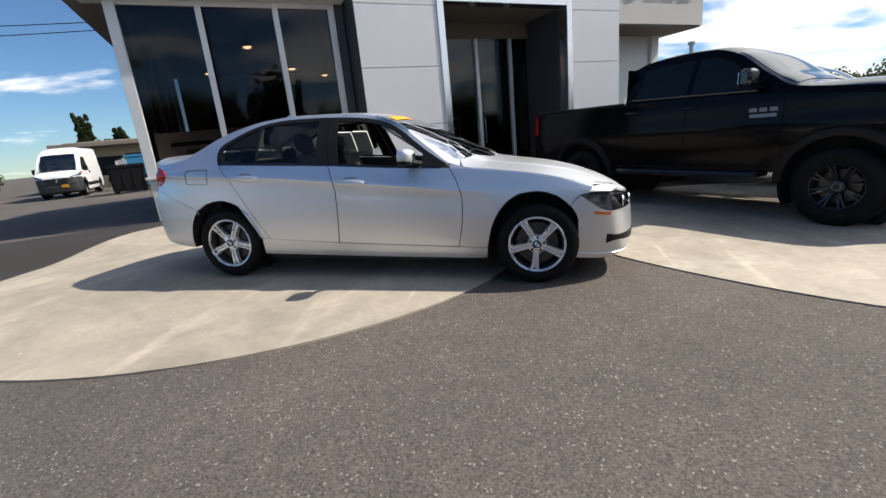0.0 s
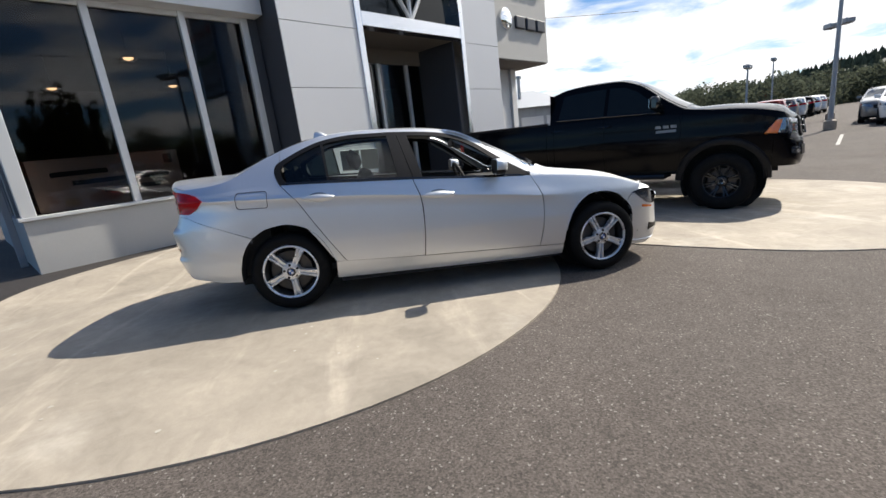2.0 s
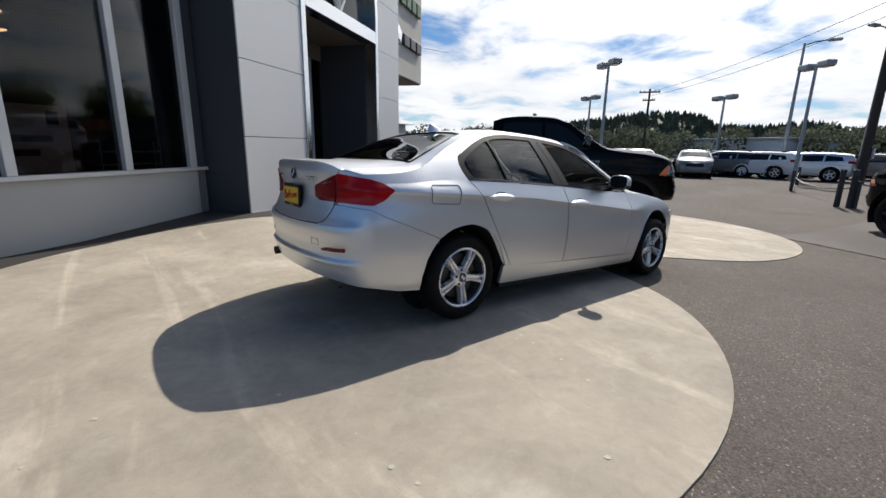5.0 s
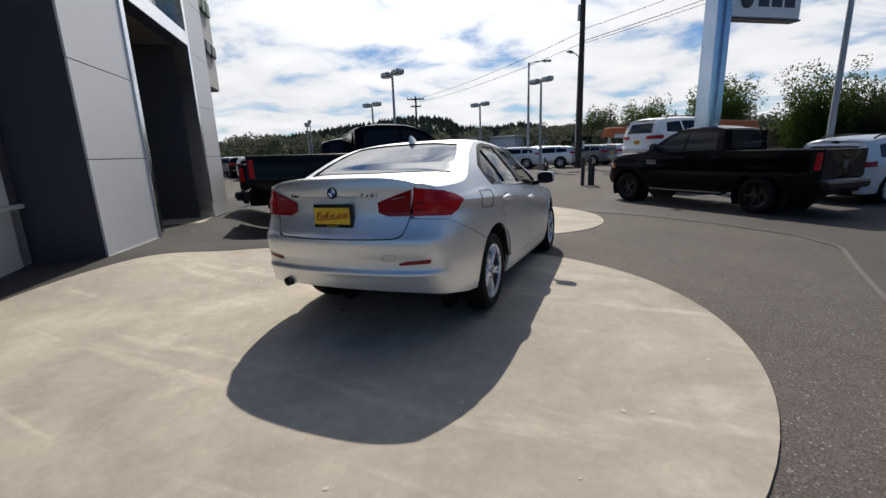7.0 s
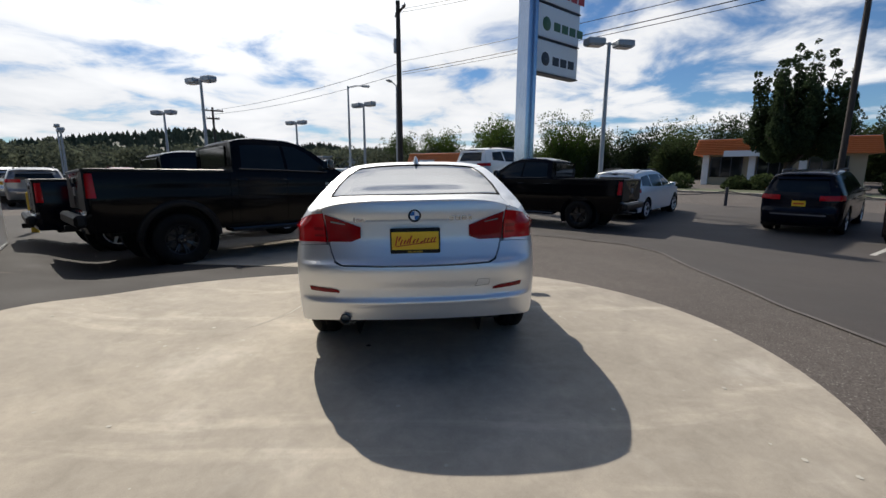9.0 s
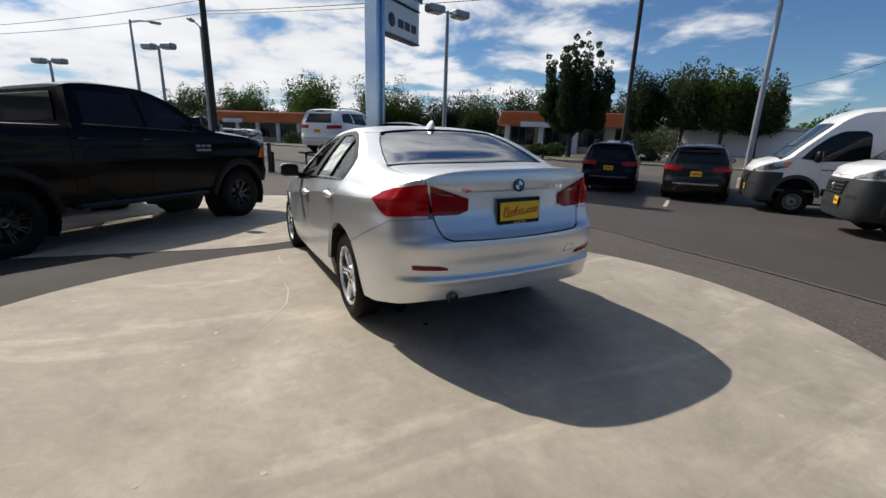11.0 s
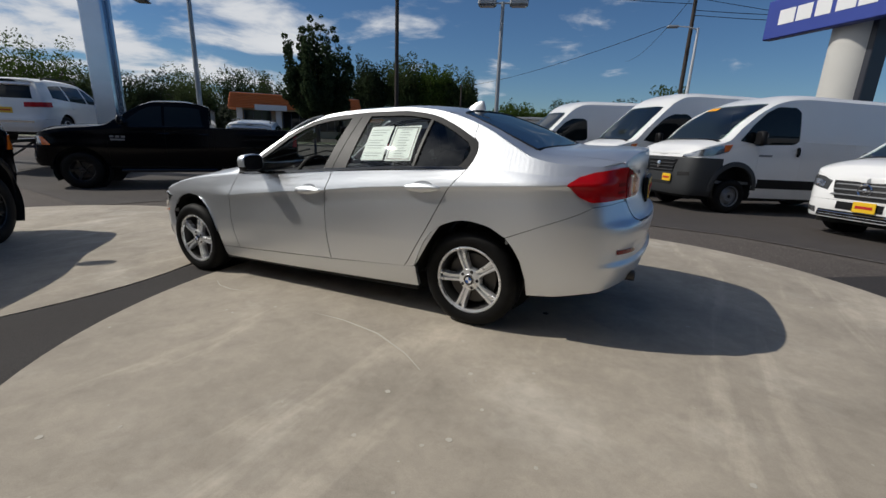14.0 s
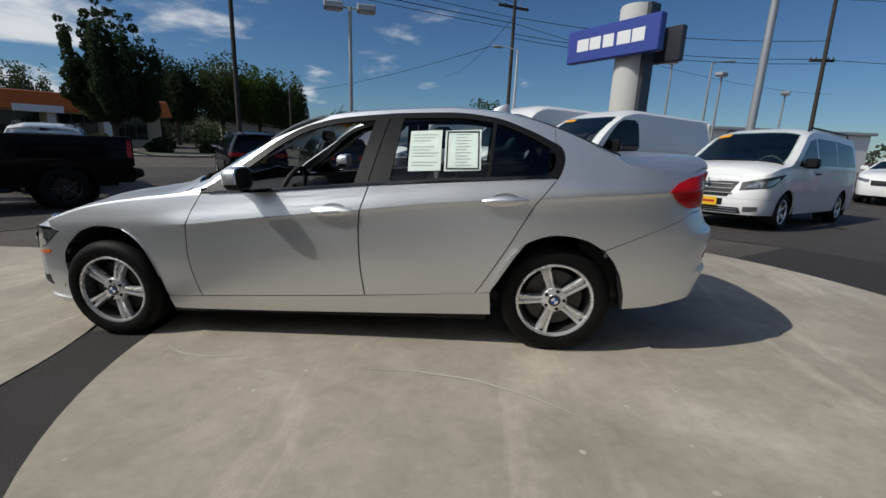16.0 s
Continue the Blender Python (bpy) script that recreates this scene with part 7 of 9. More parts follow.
def people_van(m, label):
    car = thing("passenger_van", m, label, "van")
    arches = [(1.60, 0.34, 0.385), (-1.60, 0.34, 0.385)]
    B = Body(
        plan=[(2.52, 0), (2.515, 0.35), (2.47, 0.64), (2.34, 0.835), (2.05, 0.93), (1.5, 0.96), (0.6, 0.96), (-1.8, 0.96), (-2.45, 0.94), (-2.58, 0.88), (-2.64, 0.5), (-2.64, 0)],
        belt=[(-2.7, 1.14), (0.8, 1.12), (1.4, 1.09), (2.0, 1.00), (2.5, 0.80)],
        edge=[(-2.7, 1.78), (-1.0, 1.82), (0.2, 1.80), (0.55, 1.73), (0.95, 1.50), (1.35, 1.24), (1.55, 1.14), (1.9, 1.09), (2.2, 1.01), (2.42, 0.90), (2.52, 0.83)],
        crown=[(-2.7, 1.86), (-1.0, 1.91), (0.2, 1.89), (0.62, 1.80), (1.0, 1.58), (1.45, 1.30), (1.68, 1.21), (2.0, 1.16), (2.3, 1.06), (2.45, 0.95), (2.52, 0.84)],
        side=[(0.2, 0.09), (0.3, 0.03), (0.5, 0.008), (0.7, 0.0), (0.85, 0.008), (1.1, 0.03)],
        rear=[(0.3, 0.05), (0.5, 0.0), (1.0, 0.02), (1.85, 0.18)],
        front=[(0.2, 0.10), (0.3, 0.02), (0.45, 0.0), (0.6, 0.02), (0.75, 0.07), (0.9, 0.15)],
        sill=0.28, arches=arches, tumble=(0.16, 0.12), power=4)
    S = B.S
    dress(B, car, WHITE_PAINT, (1.28, 0.15, -1.05), 1.97, -2.4, bumper_z=0.55, bumper_tail_z=0.6)
    part("bonnet", Build().sheet(B.top_rows(2.50, 1.66, 24), 0.01, (0, 0, 1)), WHITE_PAINT, car)
    open_front(B, car, WHITE_PAINT, 1.66, 0.66, -2.60, 0.85, -0.15, 1.5)
    part("windscreen", Build().grid([[B.lid(x, v * 0.88, 0.007) for v in np.linspace(-1, 1, 21)] for x in np.linspace(1.60, 0.66, 24)]), GLASS_TEAL, car, "large windscreen").visible_shadow = False
    part("cowl", Build().sheet([[B.lid(x, v * 0.9, 0.006) for v in np.linspace(-1, 1, 15)] for x in (1.69, 1.60)], 0.004, (0, 0, 1)), PLASTIC, car)
    side_glass(B, car, [(1.22, 1.14), (0.22, 1.17)], [(0.86, 1.40), (0.52, 1.62), (0.22, 1.68)], DARK_GLASS)
    side_glass(B, car, [(0.12, 1.17), (-0.98, 1.19)], [(0.12, 1.69), (-0.98, 1.70)], DARK_GLASS)
    side_glass(B, car, [(-1.06, 1.19), (-2.30, 1.20)], [(-1.06, 1.70), (-2.18, 1.66)], DARK_GLASS)
    sx, sy, f = S.s_of_x, S.s_of_y, S.fore
    corner_lamp(B, car, "headlamp", [(sx(1.80), 0.97), (sx(2.2), 0.76), (sy(0.52, False), 0.69)], [(sx(1.78), 0.99), (sx(2.2), 0.935), (sy(0.54, False), 0.83)], GREY_PLASTIC, "dark swept headlamp", 0.006)
    corner_lamp(B, car, "lamp_glass", [(sx(2.02), 0.885), (sx(2.25), 0.77), (sy(0.62, False), 0.73)], [(sx(2.02), 0.925), (sx(2.25), 0.87), (sy(0.62, False), 0.80)], CLEAR_LENS, "clear lamp reflector", 0.013)
    part("grille", Build().sheet(skin(f, coons([(0.36, 0.58), (-0.36, 0.58)], [(0.50, 0.84), (-0.50, 0.84)], None, None, 20, 6), 1, 0.010), 0.02, (1, 0, 0)), PLASTIC, car, "dark grille")
    for z in (0.64, 0.715, 0.79):
        part("grille_bar", Build().tube([f(y, z, 0.02) for y in np.linspace(0.42, -0.42, 15)], 0.014, 6), STEEL_RIM, car)
    part("emblem", Build().lathe([(0.075, 0.0), (0.085, 0.012), (0.095, 0.0)], 26, "x", (f(0, 0.72, 0.03)[0], 0, 0.72)), CHROME, car, "round chrome emblem")
    part("emblem", Build().lathe([(0.002, 0.012), (0.03, 0.008), (0.035, 0.0)], 16, "x", (f(0, 0.72, 0.03)[0], 0, 0.72)), CHROME, car)
    part("lower_intake", Build().sheet(skin(f, coons([(0.60, 0.30), (-0.60, 0.30)], [(0.56, 0.40), (-0.56, 0.40)], None, None, 16, 3), 1, 0.006), 0.01, (1, 0, 0)), PLASTIC, car)
    for z in (0.33, 0.37):
        part("intake_bar", Build().tube([f(y, z, 0.014) for y in np.linspace(0.55, -0.55, 13)], 0.008, 5), CHROME, car)
    part("plate_holder", Build().sheet(skin(f, coons([(0.30, 0.43), (-0.30, 0.43)], [(0.30, 0.54), (-0.30, 0.54)], None, None, 8, 3), 1, 0.012), 0.01, (1, 0, 0)), PLASTIC, car)
    yellow_plate(car, (f(0.1, 0.48, 0.03)[0], 0.08, 0.485), -3)
    for sd in (1, -1):
        part("fog_lamp", Build().sheet([[(p[0], p[1] * sd, p[2]) for p in r] for r in skin(S.fore, coons([(0.80, 0.36), (0.62, 0.33)], [(0.80, 0.43), (0.62, 0.42)], None, None, 6, 4), 1, 0.006)], 0.008, (1, 0, 0)), CLEAR_LENS, car)
        part("roof_bar", Build().tube([(0.35, 0.70 * sd, 1.82), (0.2, 0.72 * sd, 1.885), (-2.0, 0.72 * sd, 1.895), (-2.2, 0.70 * sd, 1.82)], 0.018, 8), PLASTIC, car, "black roof rail")
        part("door_handle", Build().tube([(lambda p: (p[0], p[1] * sd, p[2]))(S.side(x, 1.02, o)) for x, o in ((0.30, 0.0), (0.27, 0.03), (0.12, 0.03), (0.09, 0.0))], 0.014, 6), PLASTIC, car)
    part("price_sticker", Build().sheet([[B.lid(x, v, 0.013) for v in np.linspace(-0.82, -0.55, 6)] for x in (0.80, 0.70)], 0.002, (0, 0, 1)), STICKER, car, "orange price sticker")
    big_mirror(B, car, 0.98, 1.20, (0.06, 0.12, 0.09), PLASTIC, 0.10)
    put_wheels(car, [(1.60, 0.82, 0.335, 0), (1.60, -0.82, 0.335, 0), (-1.60, 0.82, 0.335, 0), (-1.60, -0.82, 0.335, 0)], 0.335, 0.215, 0.22, "five", ALLOY, False)
    return car


def suv(m, paint, label, name="suv_car", wb=2.90, height=1.72, wheel="five", rim_mat=None, group="", dark_trim=True, lower=None):
    car = thing(name, m, label, "car", group)
    k, R = height - 1.72, 0.37
    xa = wb / 2
    arches = [(xa, R, R + 0.06), (-xa, R, R + 0.06)]
    B = Body(
        plan=[(xa + 0.92, 0), (xa + 0.90, 0.35), (xa + 0.82, 0.62), (xa + 0.62, 0.80), (xa + 0.2, 0.90), (xa - 0.6, 0.935), (-0.4, 0.94), (-xa - 0.2, 0.93), (-xa - 0.70, 0.89), (-xa - 0.92, 0.80), (-xa - 1.0, 0.55), (-xa - 1.02, 0)],
        belt=[(-xa - 1.1, 1.10 + k / 2), (-0.5, 1.07 + k / 2), (0.7, 1.03 + k / 2), (xa, 0.97), (xa + 0.5, 0.90), (xa + 0.95, 0.75)],
        edge=[(-xa - 1.1, 1.54 + k), (-xa - 0.4, 1.62 + k), (-0.8, 1.66 + k), (-0.1, 1.64 + k), (0.15, 1.57 + k), (0.55, 1.33 + k * 0.5), (0.95, 1.10), (1.15, 1.05), (xa + 0.2, 1.00), (xa + 0.6, 0.92), (xa + 0.85, 0.82), (xa + 0.92, 0.78)],
        crown=[(-xa - 1.1, 1.60 + k), (-xa - 0.4, 1.69 + k), (-0.8, 1.73 + k), (0.0, 1.71 + k), (0.25, 1.62 + k), (0.7, 1.36 + k * 0.5), (1.12, 1.13), (1.3, 1.09), (xa + 0.3, 1.05), (xa + 0.65, 0.97), (xa + 0.85, 0.85), (xa + 0.92, 0.79)],
        side=[(0.2, 0.10), (0.3, 0.04), (0.5, 0.012), (0.7, 0.0), (0.88, 0.006), (0.93, 0.0), (1.1, 0.03)],
        rear=[(0.3, 0.10), (0.45, 0.02), (0.62, 0.0), (0.70, 0.04), (1.0, 0.07), (1.15, 0.10), (1.6 + k, 0.34)],
        front=[(0.2, 0.12), (0.3, 0.03), (0.5, 0.0), (0.7, 0.03), (0.9, 0.1)],
        sill=0.30, arches=arches, tumble=(0.30, 0.25), power=3.6)
    S = B.S
    dress(B, car, paint, (0.98, -0.08, -xa + 0.36), xa + 0.50, -xa - 0.55, bumper=lower, bumper_z=0.50 if lower else 0.6, bumper_tail_z=0.52 if lower else 0.64)
    part("bonnet", Build().sheet(B.top_rows(xa + 0.88, 1.18, 24), 0.01, (0, 0, 1)), paint, car)
    part("roof", Build().sheet(B.top_rows(1.18, float(B.E[:, 0].min()) + 0.002, 70), 0.01, (0, 0, 1)), paint, car)
    part("windscreen", Build().sheet([[B.lid(x, v * 0.89, 0.006) for v in np.linspace(-1, 1, 17)] for x in np.linspace(1.08, 0.26, 20)], 0.004, (0, 0, 1)), DARK_GLASS, car, "windscreen")
    h = k / 2
    side_glass(B, car, [(0.82, 1.09 + h), (-0.04, 1.12 + h)], [(0.50, 1.30 + h), (0.18, 1.50 + k), (-0.04, 1.56 + k)], DARK_GLASS)
    side_glass(B, car, [(-0.12, 1.12 + h), (-xa + 0.40, 1.15 + h)], [(-0.12, 1.56 + k), (-xa + 0.36, 1.56 + k)], DARK_GLASS)
    side_glass(B, car, [(-xa + 0.32, 1.15 + h), (-xa - 0.45, 1.20 + h)], [(-xa + 0.28, 1.555 + k), (-xa - 0.36, 1.50 + k)], DARK_GLASS)
    back_patch(B, car, "rear_window", [(0.62, 1.16 + h), (-0.62, 1.16 + h)], [(0.54, 1.48 + k), (-0.54, 1.48 + k)], DARK_GLASS, "dark tailgate window")
    part("rear_spoiler", Build().sheet(skin(S.back, coons([(0.58, 1.50 + k), (-0.58, 1.50 + k)], [(0.58, 1.56 + k), (-0.58, 1.56 + k)], None, None, 16, 3), 1, 0.06), 0.05, (-1, 0, 0)), paint, car)
    sx, sy = S.s_of_x, S.s_of_y
    corner_lamp(B, car, "tail_lamp", [(sx(-xa - 0.62), 0.97), (sy(0.42), 0.95)], [(sx(-xa - 0.60), 1.10), (sy(0.42), 1.08)], RED_LENS, "red tail lamp", 0.012)
    yellow_plate(car, (S.back(0, 0.86, 0.015)[0], 0, 0.86), 180)
    part("bumper_bar", Build().sheet(skin(S.back, coons([(0.6, 0.55), (-0.6, 0.55)], [(0.6, 0.59), (-0.6, 0.59)], None, None, 14, 2), 1, 0.008), 0.006, (-1, 0, 0)), CHROME, car)
    corner_lamp(B, car, "headlamp", [(sx(xa + 0.45), 0.80), (sy(0.5, False), 0.70)], [(sx(xa + 0.45), 0.88), (sy(0.5, False), 0.80)], CLEAR_LENS, "clear headlamp")
    back_patch(B, car, "grille", [(0.42, 0.62), (-0.42, 0.62)], [(0.46, 0.78), (-0.46, 0.78)], PLASTIC, "dark grille", 0.008, fn=S.fore)
    for sd in (1, -1):
        part("roof_bar", Build().tube([(0.05, 0.60 * sd, 1.66 + k), (-0.1, 0.61 * sd, 1.735 + k), (-xa - 0.1, 0.60 * sd, 1.73 + k), (-xa - 0.3, 0.58 * sd, 1.66 + k)], 0.02, 7), PLASTIC, car, "roof rail")
        for x in (0.06, -0.95):
            part("door_handle", Build().tube([(lambda p: (p[0], p[1] * sd, p[2]))(S.side(xx, 0.96, o)) for xx, o in ((x, 0.0), (x - 0.03, 0.03), (x - 0.16, 0.03), (x - 0.19, 0.0))], 0.013, 6), paint, car)
    big_mirror(B, car, 0.80, 1.14, (0.06, 0.11, 0.075), paint, 0.07)
    put_wheels(car, [(xa, 0.80, R, 0), (xa, -0.80, R, 0), (-xa, 0.80, R, 0), (-xa, -0.80, R, 0)], R, 0.245, 0.24, wheel, rim_mat or ALLOY, False)
    return car


def along(x, y, heading, fwd, left):
    """A point fwd and left of (x, y)."""
    c, s = math.cos(radians(heading)), math.sin(radians(heading))
    return x + fwd * c - left * s, y + fwd * s + left * c


# two lifted pickups nose-out by the showroom; the third across the lot
A_H = -47.0
ax, ay = 4.06, 3.23
pickup(place(ax, ay, A_H), BLACK_PAINT, "lifted black crew-cab pickup with black wheels on the concrete pad")
bx_, by_ = along(ax, ay, A_H, -0.40, 2.85)
pickup(place(bx_, by_, A_H), NAVY_PAINT, "dark blue crew-cab pickup with bright wheels beside the black one", 0.42, 0.27, "five", ALLOY, 0.06, False)
C_H = 50.0
cx_, cy_ = along(9.56, -1.80, C_H, -1.785, -0.93)
pickup(place(cx_, cy_, C_H), BLACK_PAINT, "black crew-cab pickup parked across the lot", 0.42, 0.25, "five", DARK_ALLOY, 0.05, False)

# vans nose to the lot
VAN_H = 37.0
for i, (fx, fy, high) in enumerate(((-3.56, -7.03, False), (-1.72, -9.05, True), (1.25, -11.45, True))):
    vx, vy = along(fx, fy, VAN_H, -1.725, -0.95)
    cargo_van(place(vx, vy, VAN_H) @ pose(0, 0, 0.17), "white high-roof cargo van with grey bumper" if high else "white low-roof cargo van with orange windscreen sticker", high)
MB_H = 40.0
mx_, my_ = along(-6.2, -4.8, MB_H, -1.60, -0.90)
people_van(place(mx_, my_, MB_H), "white passenger van with black roof rails")

# cars along the street edge
D_H = -47.0
dx_, dy_ = along(9.7, -7.84, D_H, 1.45, 0.90)
suv(place(dx_, dy_, D_H), WHITE_PAINT, "white crossover wagon parked by the chain fence", height=1.70)
ex_, ey_ = along(6.11, -10.08, -52, 2.47, 0)
suv(place(ex_, ey_, -52), NAVY_PAINT, "blue-black crossover wagon seen from behind")
fx_, fy_ = along(3.60, -10.98, -58, 2.47, 0)
suv(place(fx_, fy_, -58), BROWN_PAINT, "dark brown sport utility car with chrome bumper strip")
gx_, gy_ = 15.14, -3.77
suv(place(gx_, gy_, -47, 0.56), WHITE_PAINT, "white sport utility car raised on a display ramp", wb=2.92, height=1.75)

# ---- street furniture, signs, planting, distance ----
def gz(x, y):
    return ground_z(x, y)


def twin_lamp(x, y, height, turn=0.0, label="twin-head parking lot lamp on a grey steel pole", scale=1.0):
    t = thing("lot_lamp", pose(x, y, gz(x, y), 0, 0, turn), label, "lamp post", "parking lot lamps")
    part("pole", Build().tube([(0, 0, 0), (0, 0, height)], [0.10 * scale, 0.065 * scale], 10), GALV, t)
    part("base", Build().lathe([(0.22, 0), (0.22, 0.35), (0.16, 0.40), (0.10, 0.42)], 16, "z"), CONCRETE, t)
    part("arm", Build().tube([(-0.5 * scale, 0, height - 0.05), (0.5 * scale, 0, height - 0.05)], 0.035, 6), GALV, t)
    for sd in (-1, 1):
        h = part("lamp_head", Build().box((-0.36 * scale, -0.24 * scale, -0.14), (0.36 * scale, 0.24 * scale, 0.14), 0.05, m=pose(sd * 0.62 * scale, 0, height - 0.02)), GALV, t, flat=True)
        part("lens", Build().box((-0.28 * scale, -0.18 * scale, -0.17), (0.28 * scale, 0.18 * scale, -0.141), 0.01, m=pose(sd * 0.62 * scale, 0, height - 0.02)), CLEAR_LENS, h, flat=True)
    return t


def mast_lamp(x, y, height, turn=0.0, material=None, label="single-arm galvanised steel street lamp"):
    t = thing("street_lamp", pose(x, y, gz(x, y), 0, 0, turn), label, "lamp post")
    part("pole", Build().tube([(0, 0, 0), (0, 0, height)], [0.12, 0.06], 10), material or GALV, t)
    part("arm", Build().tube([(0, 0, height - 0.1), (0.5, 0, height + 0.05), (1.1, 0, height + 0.08)], 0.035, 6), material or GALV, t)
    part("lamp_head", Build().box((1.0, -0.13, height + 0.0), (1.6, 0.13, height + 0.14), 0.05), GALV, t, flat=True)
    return t


def head_lamp(x, y, height, turn=0.0):
    """One broad flood lamp on a slim pole."""
    t = thing("lot_lamp", pose(x, y, gz(x, y), 0, 0, turn), "single-head flood lamp on a slim grey pole", "lamp post", "flood lamps")
    part("pole", Build().tube([(0, 0, 0), (0, 0, height - 0.12)], [0.09, 0.06], 10), GALV, t)
    h = part("lamp_head", Build().box((-0.42, -0.30, -0.13), (0.42, 0.30, 0.13), 0.06, m=pose(0.1, 0, height)), GALV, t, flat=True)
    part("lens", Build().box((-0.34, -0.24, -0.16), (0.34, 0.24, -0.131), 0.01, m=pose(0.1, 0, height)), WHITE_MARK, h, flat=True)
    return t


def power_pole(x, y, height, lean=(0, 0), turn=0.0, arms=((0.5, 2.4),), label="dark wooden utility pole", r=0.17, box=False):
    t = thing("utility_pole", pose(x, y, gz(x, y), lean[0], lean[1], turn), label, "utility pole")
    part("shaft", Build().tube([(0, 0, -0.1), (0, 0, height / 2), (0, 0, height)], [r, r * 0.88, r * 0.72], 12), WOOD_POLE, t)
    for dz, w in arms:
        part("crossarm", Build().box((-w / 2, -0.20, height - dz - 0.07), (w / 2, -0.09, height - dz + 0.07), 0.01), WOOD_POLE, t, flat=True)
        for k in (-0.46, -0.25, 0.25, 0.46):
            part("insulator", Build().lathe([(0.03, 0), (0.05, 0.06), (0.03, 0.12), (0.005, 0.16)], 8, "z", (k * w, -0.145, height - dz + 0.07)), CLEAR_LENS, t)
    if box:
        part("notice_board", Build().box((-0.55, -0.22, 1.25), (0.10, -0.19, 1.75), 0.01), SIGN_WHITE, t, flat=True)
        part("transformer", Build().lathe([(0.02, 0.9), (0.24, 0.88), (0.25, 0.0), (0.02, 0.0)], 16, "z", (0.35, 0.0, height - 3.2)), GALV, t)
    return t


def wire(a, b, sag, r=0.016, label="thin black sagging overhead cable"):
    n = 26
    pts = [tuple(a[k] + (b[k] - a[k]) * t - (sag * 4 * t * (1 - t) if k == 2 else 0) for k in range(3)) for t in np.linspace(0, 1, n)]
    solid("overhead_cable", Build().tube(pts, r, 5), PLASTIC, label, "cable", group="overhead cables")


twin_lamp(18.8, 11.25, 5.95, 60)
twin_lamp(25.3, 3.86, 5.72, 50)
twin_lamp(14.0, -7.88, 6.85, 100, scale=1.1)
twin_lamp(5.1, -16.35, 6.95, 200, scale=1.1)
twin_lamp(26.6, 17.6, 5.25, 70)
twin_lamp(30.7, 9.85, 5.05, 60)
twin_lamp(46, 40, 6.0, 40)
twin_lamp(31, 28, 4.4, 40)
mast_lamp(28.4, 5.35, 7.4, -70)
mast_lamp(27.3, 1.75, 7.3, 160)
head_lamp(-14.28, -32.27, 7.9, 20)
head_lamp(-17.29, -30.99, 6.9, 40)
mast_lamp(-17.47, -33.11, 8.1, 180)
head_lamp(-24.28, -35.16, 6.3, 60)
power_pole(26.6, 1.5, 12.6, (0, 0.8), 20, ((0.6, 2.2),), r=0.20, box=True)
power_pole(42.4, 21.5, 7.6, turn=120, arms=((0.3, 2.0), (1.1, 1.2)), r=0.14)
power_pole(-2.24, -26.4, 10.6, (0, 0), 30, ((0.8, 2.2),), r=0.13)
power_pole(-19.93, -24.89, 11.2, (0, 2), 10, ((0.8, 2.2), (4.4, 1.5)), r=0.12)
power_pole(23.6, -51.3, 7.2, arms=(), r=0.14)
sp = thing("steel_pole", pose(9.01, -13.97, gz(9.01, -13.97)), "tall dark steel sign pole at the lot's edge", "pole")
part("shaft", Build().tube([(0, 0, 0), (0, 0, 11)], [0.095, 0.075], 12), WOOD_POLE, sp)
sp = thing("steel_pole", pose(-13.5, -19.45, gz(-13.5, -19.45)), "tall pale grey steel flagpole base", "pole")
part("shaft", Build().tube([(0, 0, 0), (0, 0, 11)], [0.19, 0.15], 14), GALV, sp)
mast_lamp(-2.6, -26.1, 7.3, 15, FRAME_ALU, "white street lamp beside the utility pole")

P0, PM, PW = (26.6, 1.5), (-2.24, -26.4), (-19.93, -24.89)
for k in range(2):
    wire((*P0, 11.9 - 0.2 * k), (*PM, 9.9 - 0.2 * k), 0.7)
wire((*P0, 8.6), (*PM, 9.05), 0.5, 0.016)
wire((*P0, 7.9), (*PM, 8.75), 0.5, 0.022)
wire((*P0, 7.75), (*PM, 8.45), 0.5, 0.016)
for k, z in enumerate((9.1, 8.15, 7.9)):
    wire((*PM, z), (*PW, z - 1.4), 0.45, 0.018)
wire((*PM, 8.75), (-45, -60, 9.4), 0.9, 0.016)
wire((*PW, 9.8), (-60, -18, 9.5), 0.9, 0.014)
wire((*PW, 6.7), (-60, -18, 6.2), 0.8, 0.016)
wire((-1.0, -25.8, 7.3), (23.6, -51.3, 6.9), 0.5, 0.018)
wire((*PM, 9.1), (6, -70, 12), 0.9)
for k in range(2):
    wire((*P0, 8.5 - 0.7 * k), (42.4, 21.5, 7.2 - 0.4 * k), 0.4, 0.016)
    wire((-40, 4 + k, 8.3 - 0.5 * k), (20 + 4 * k, 32, 10.0), 1.2, 0.02)

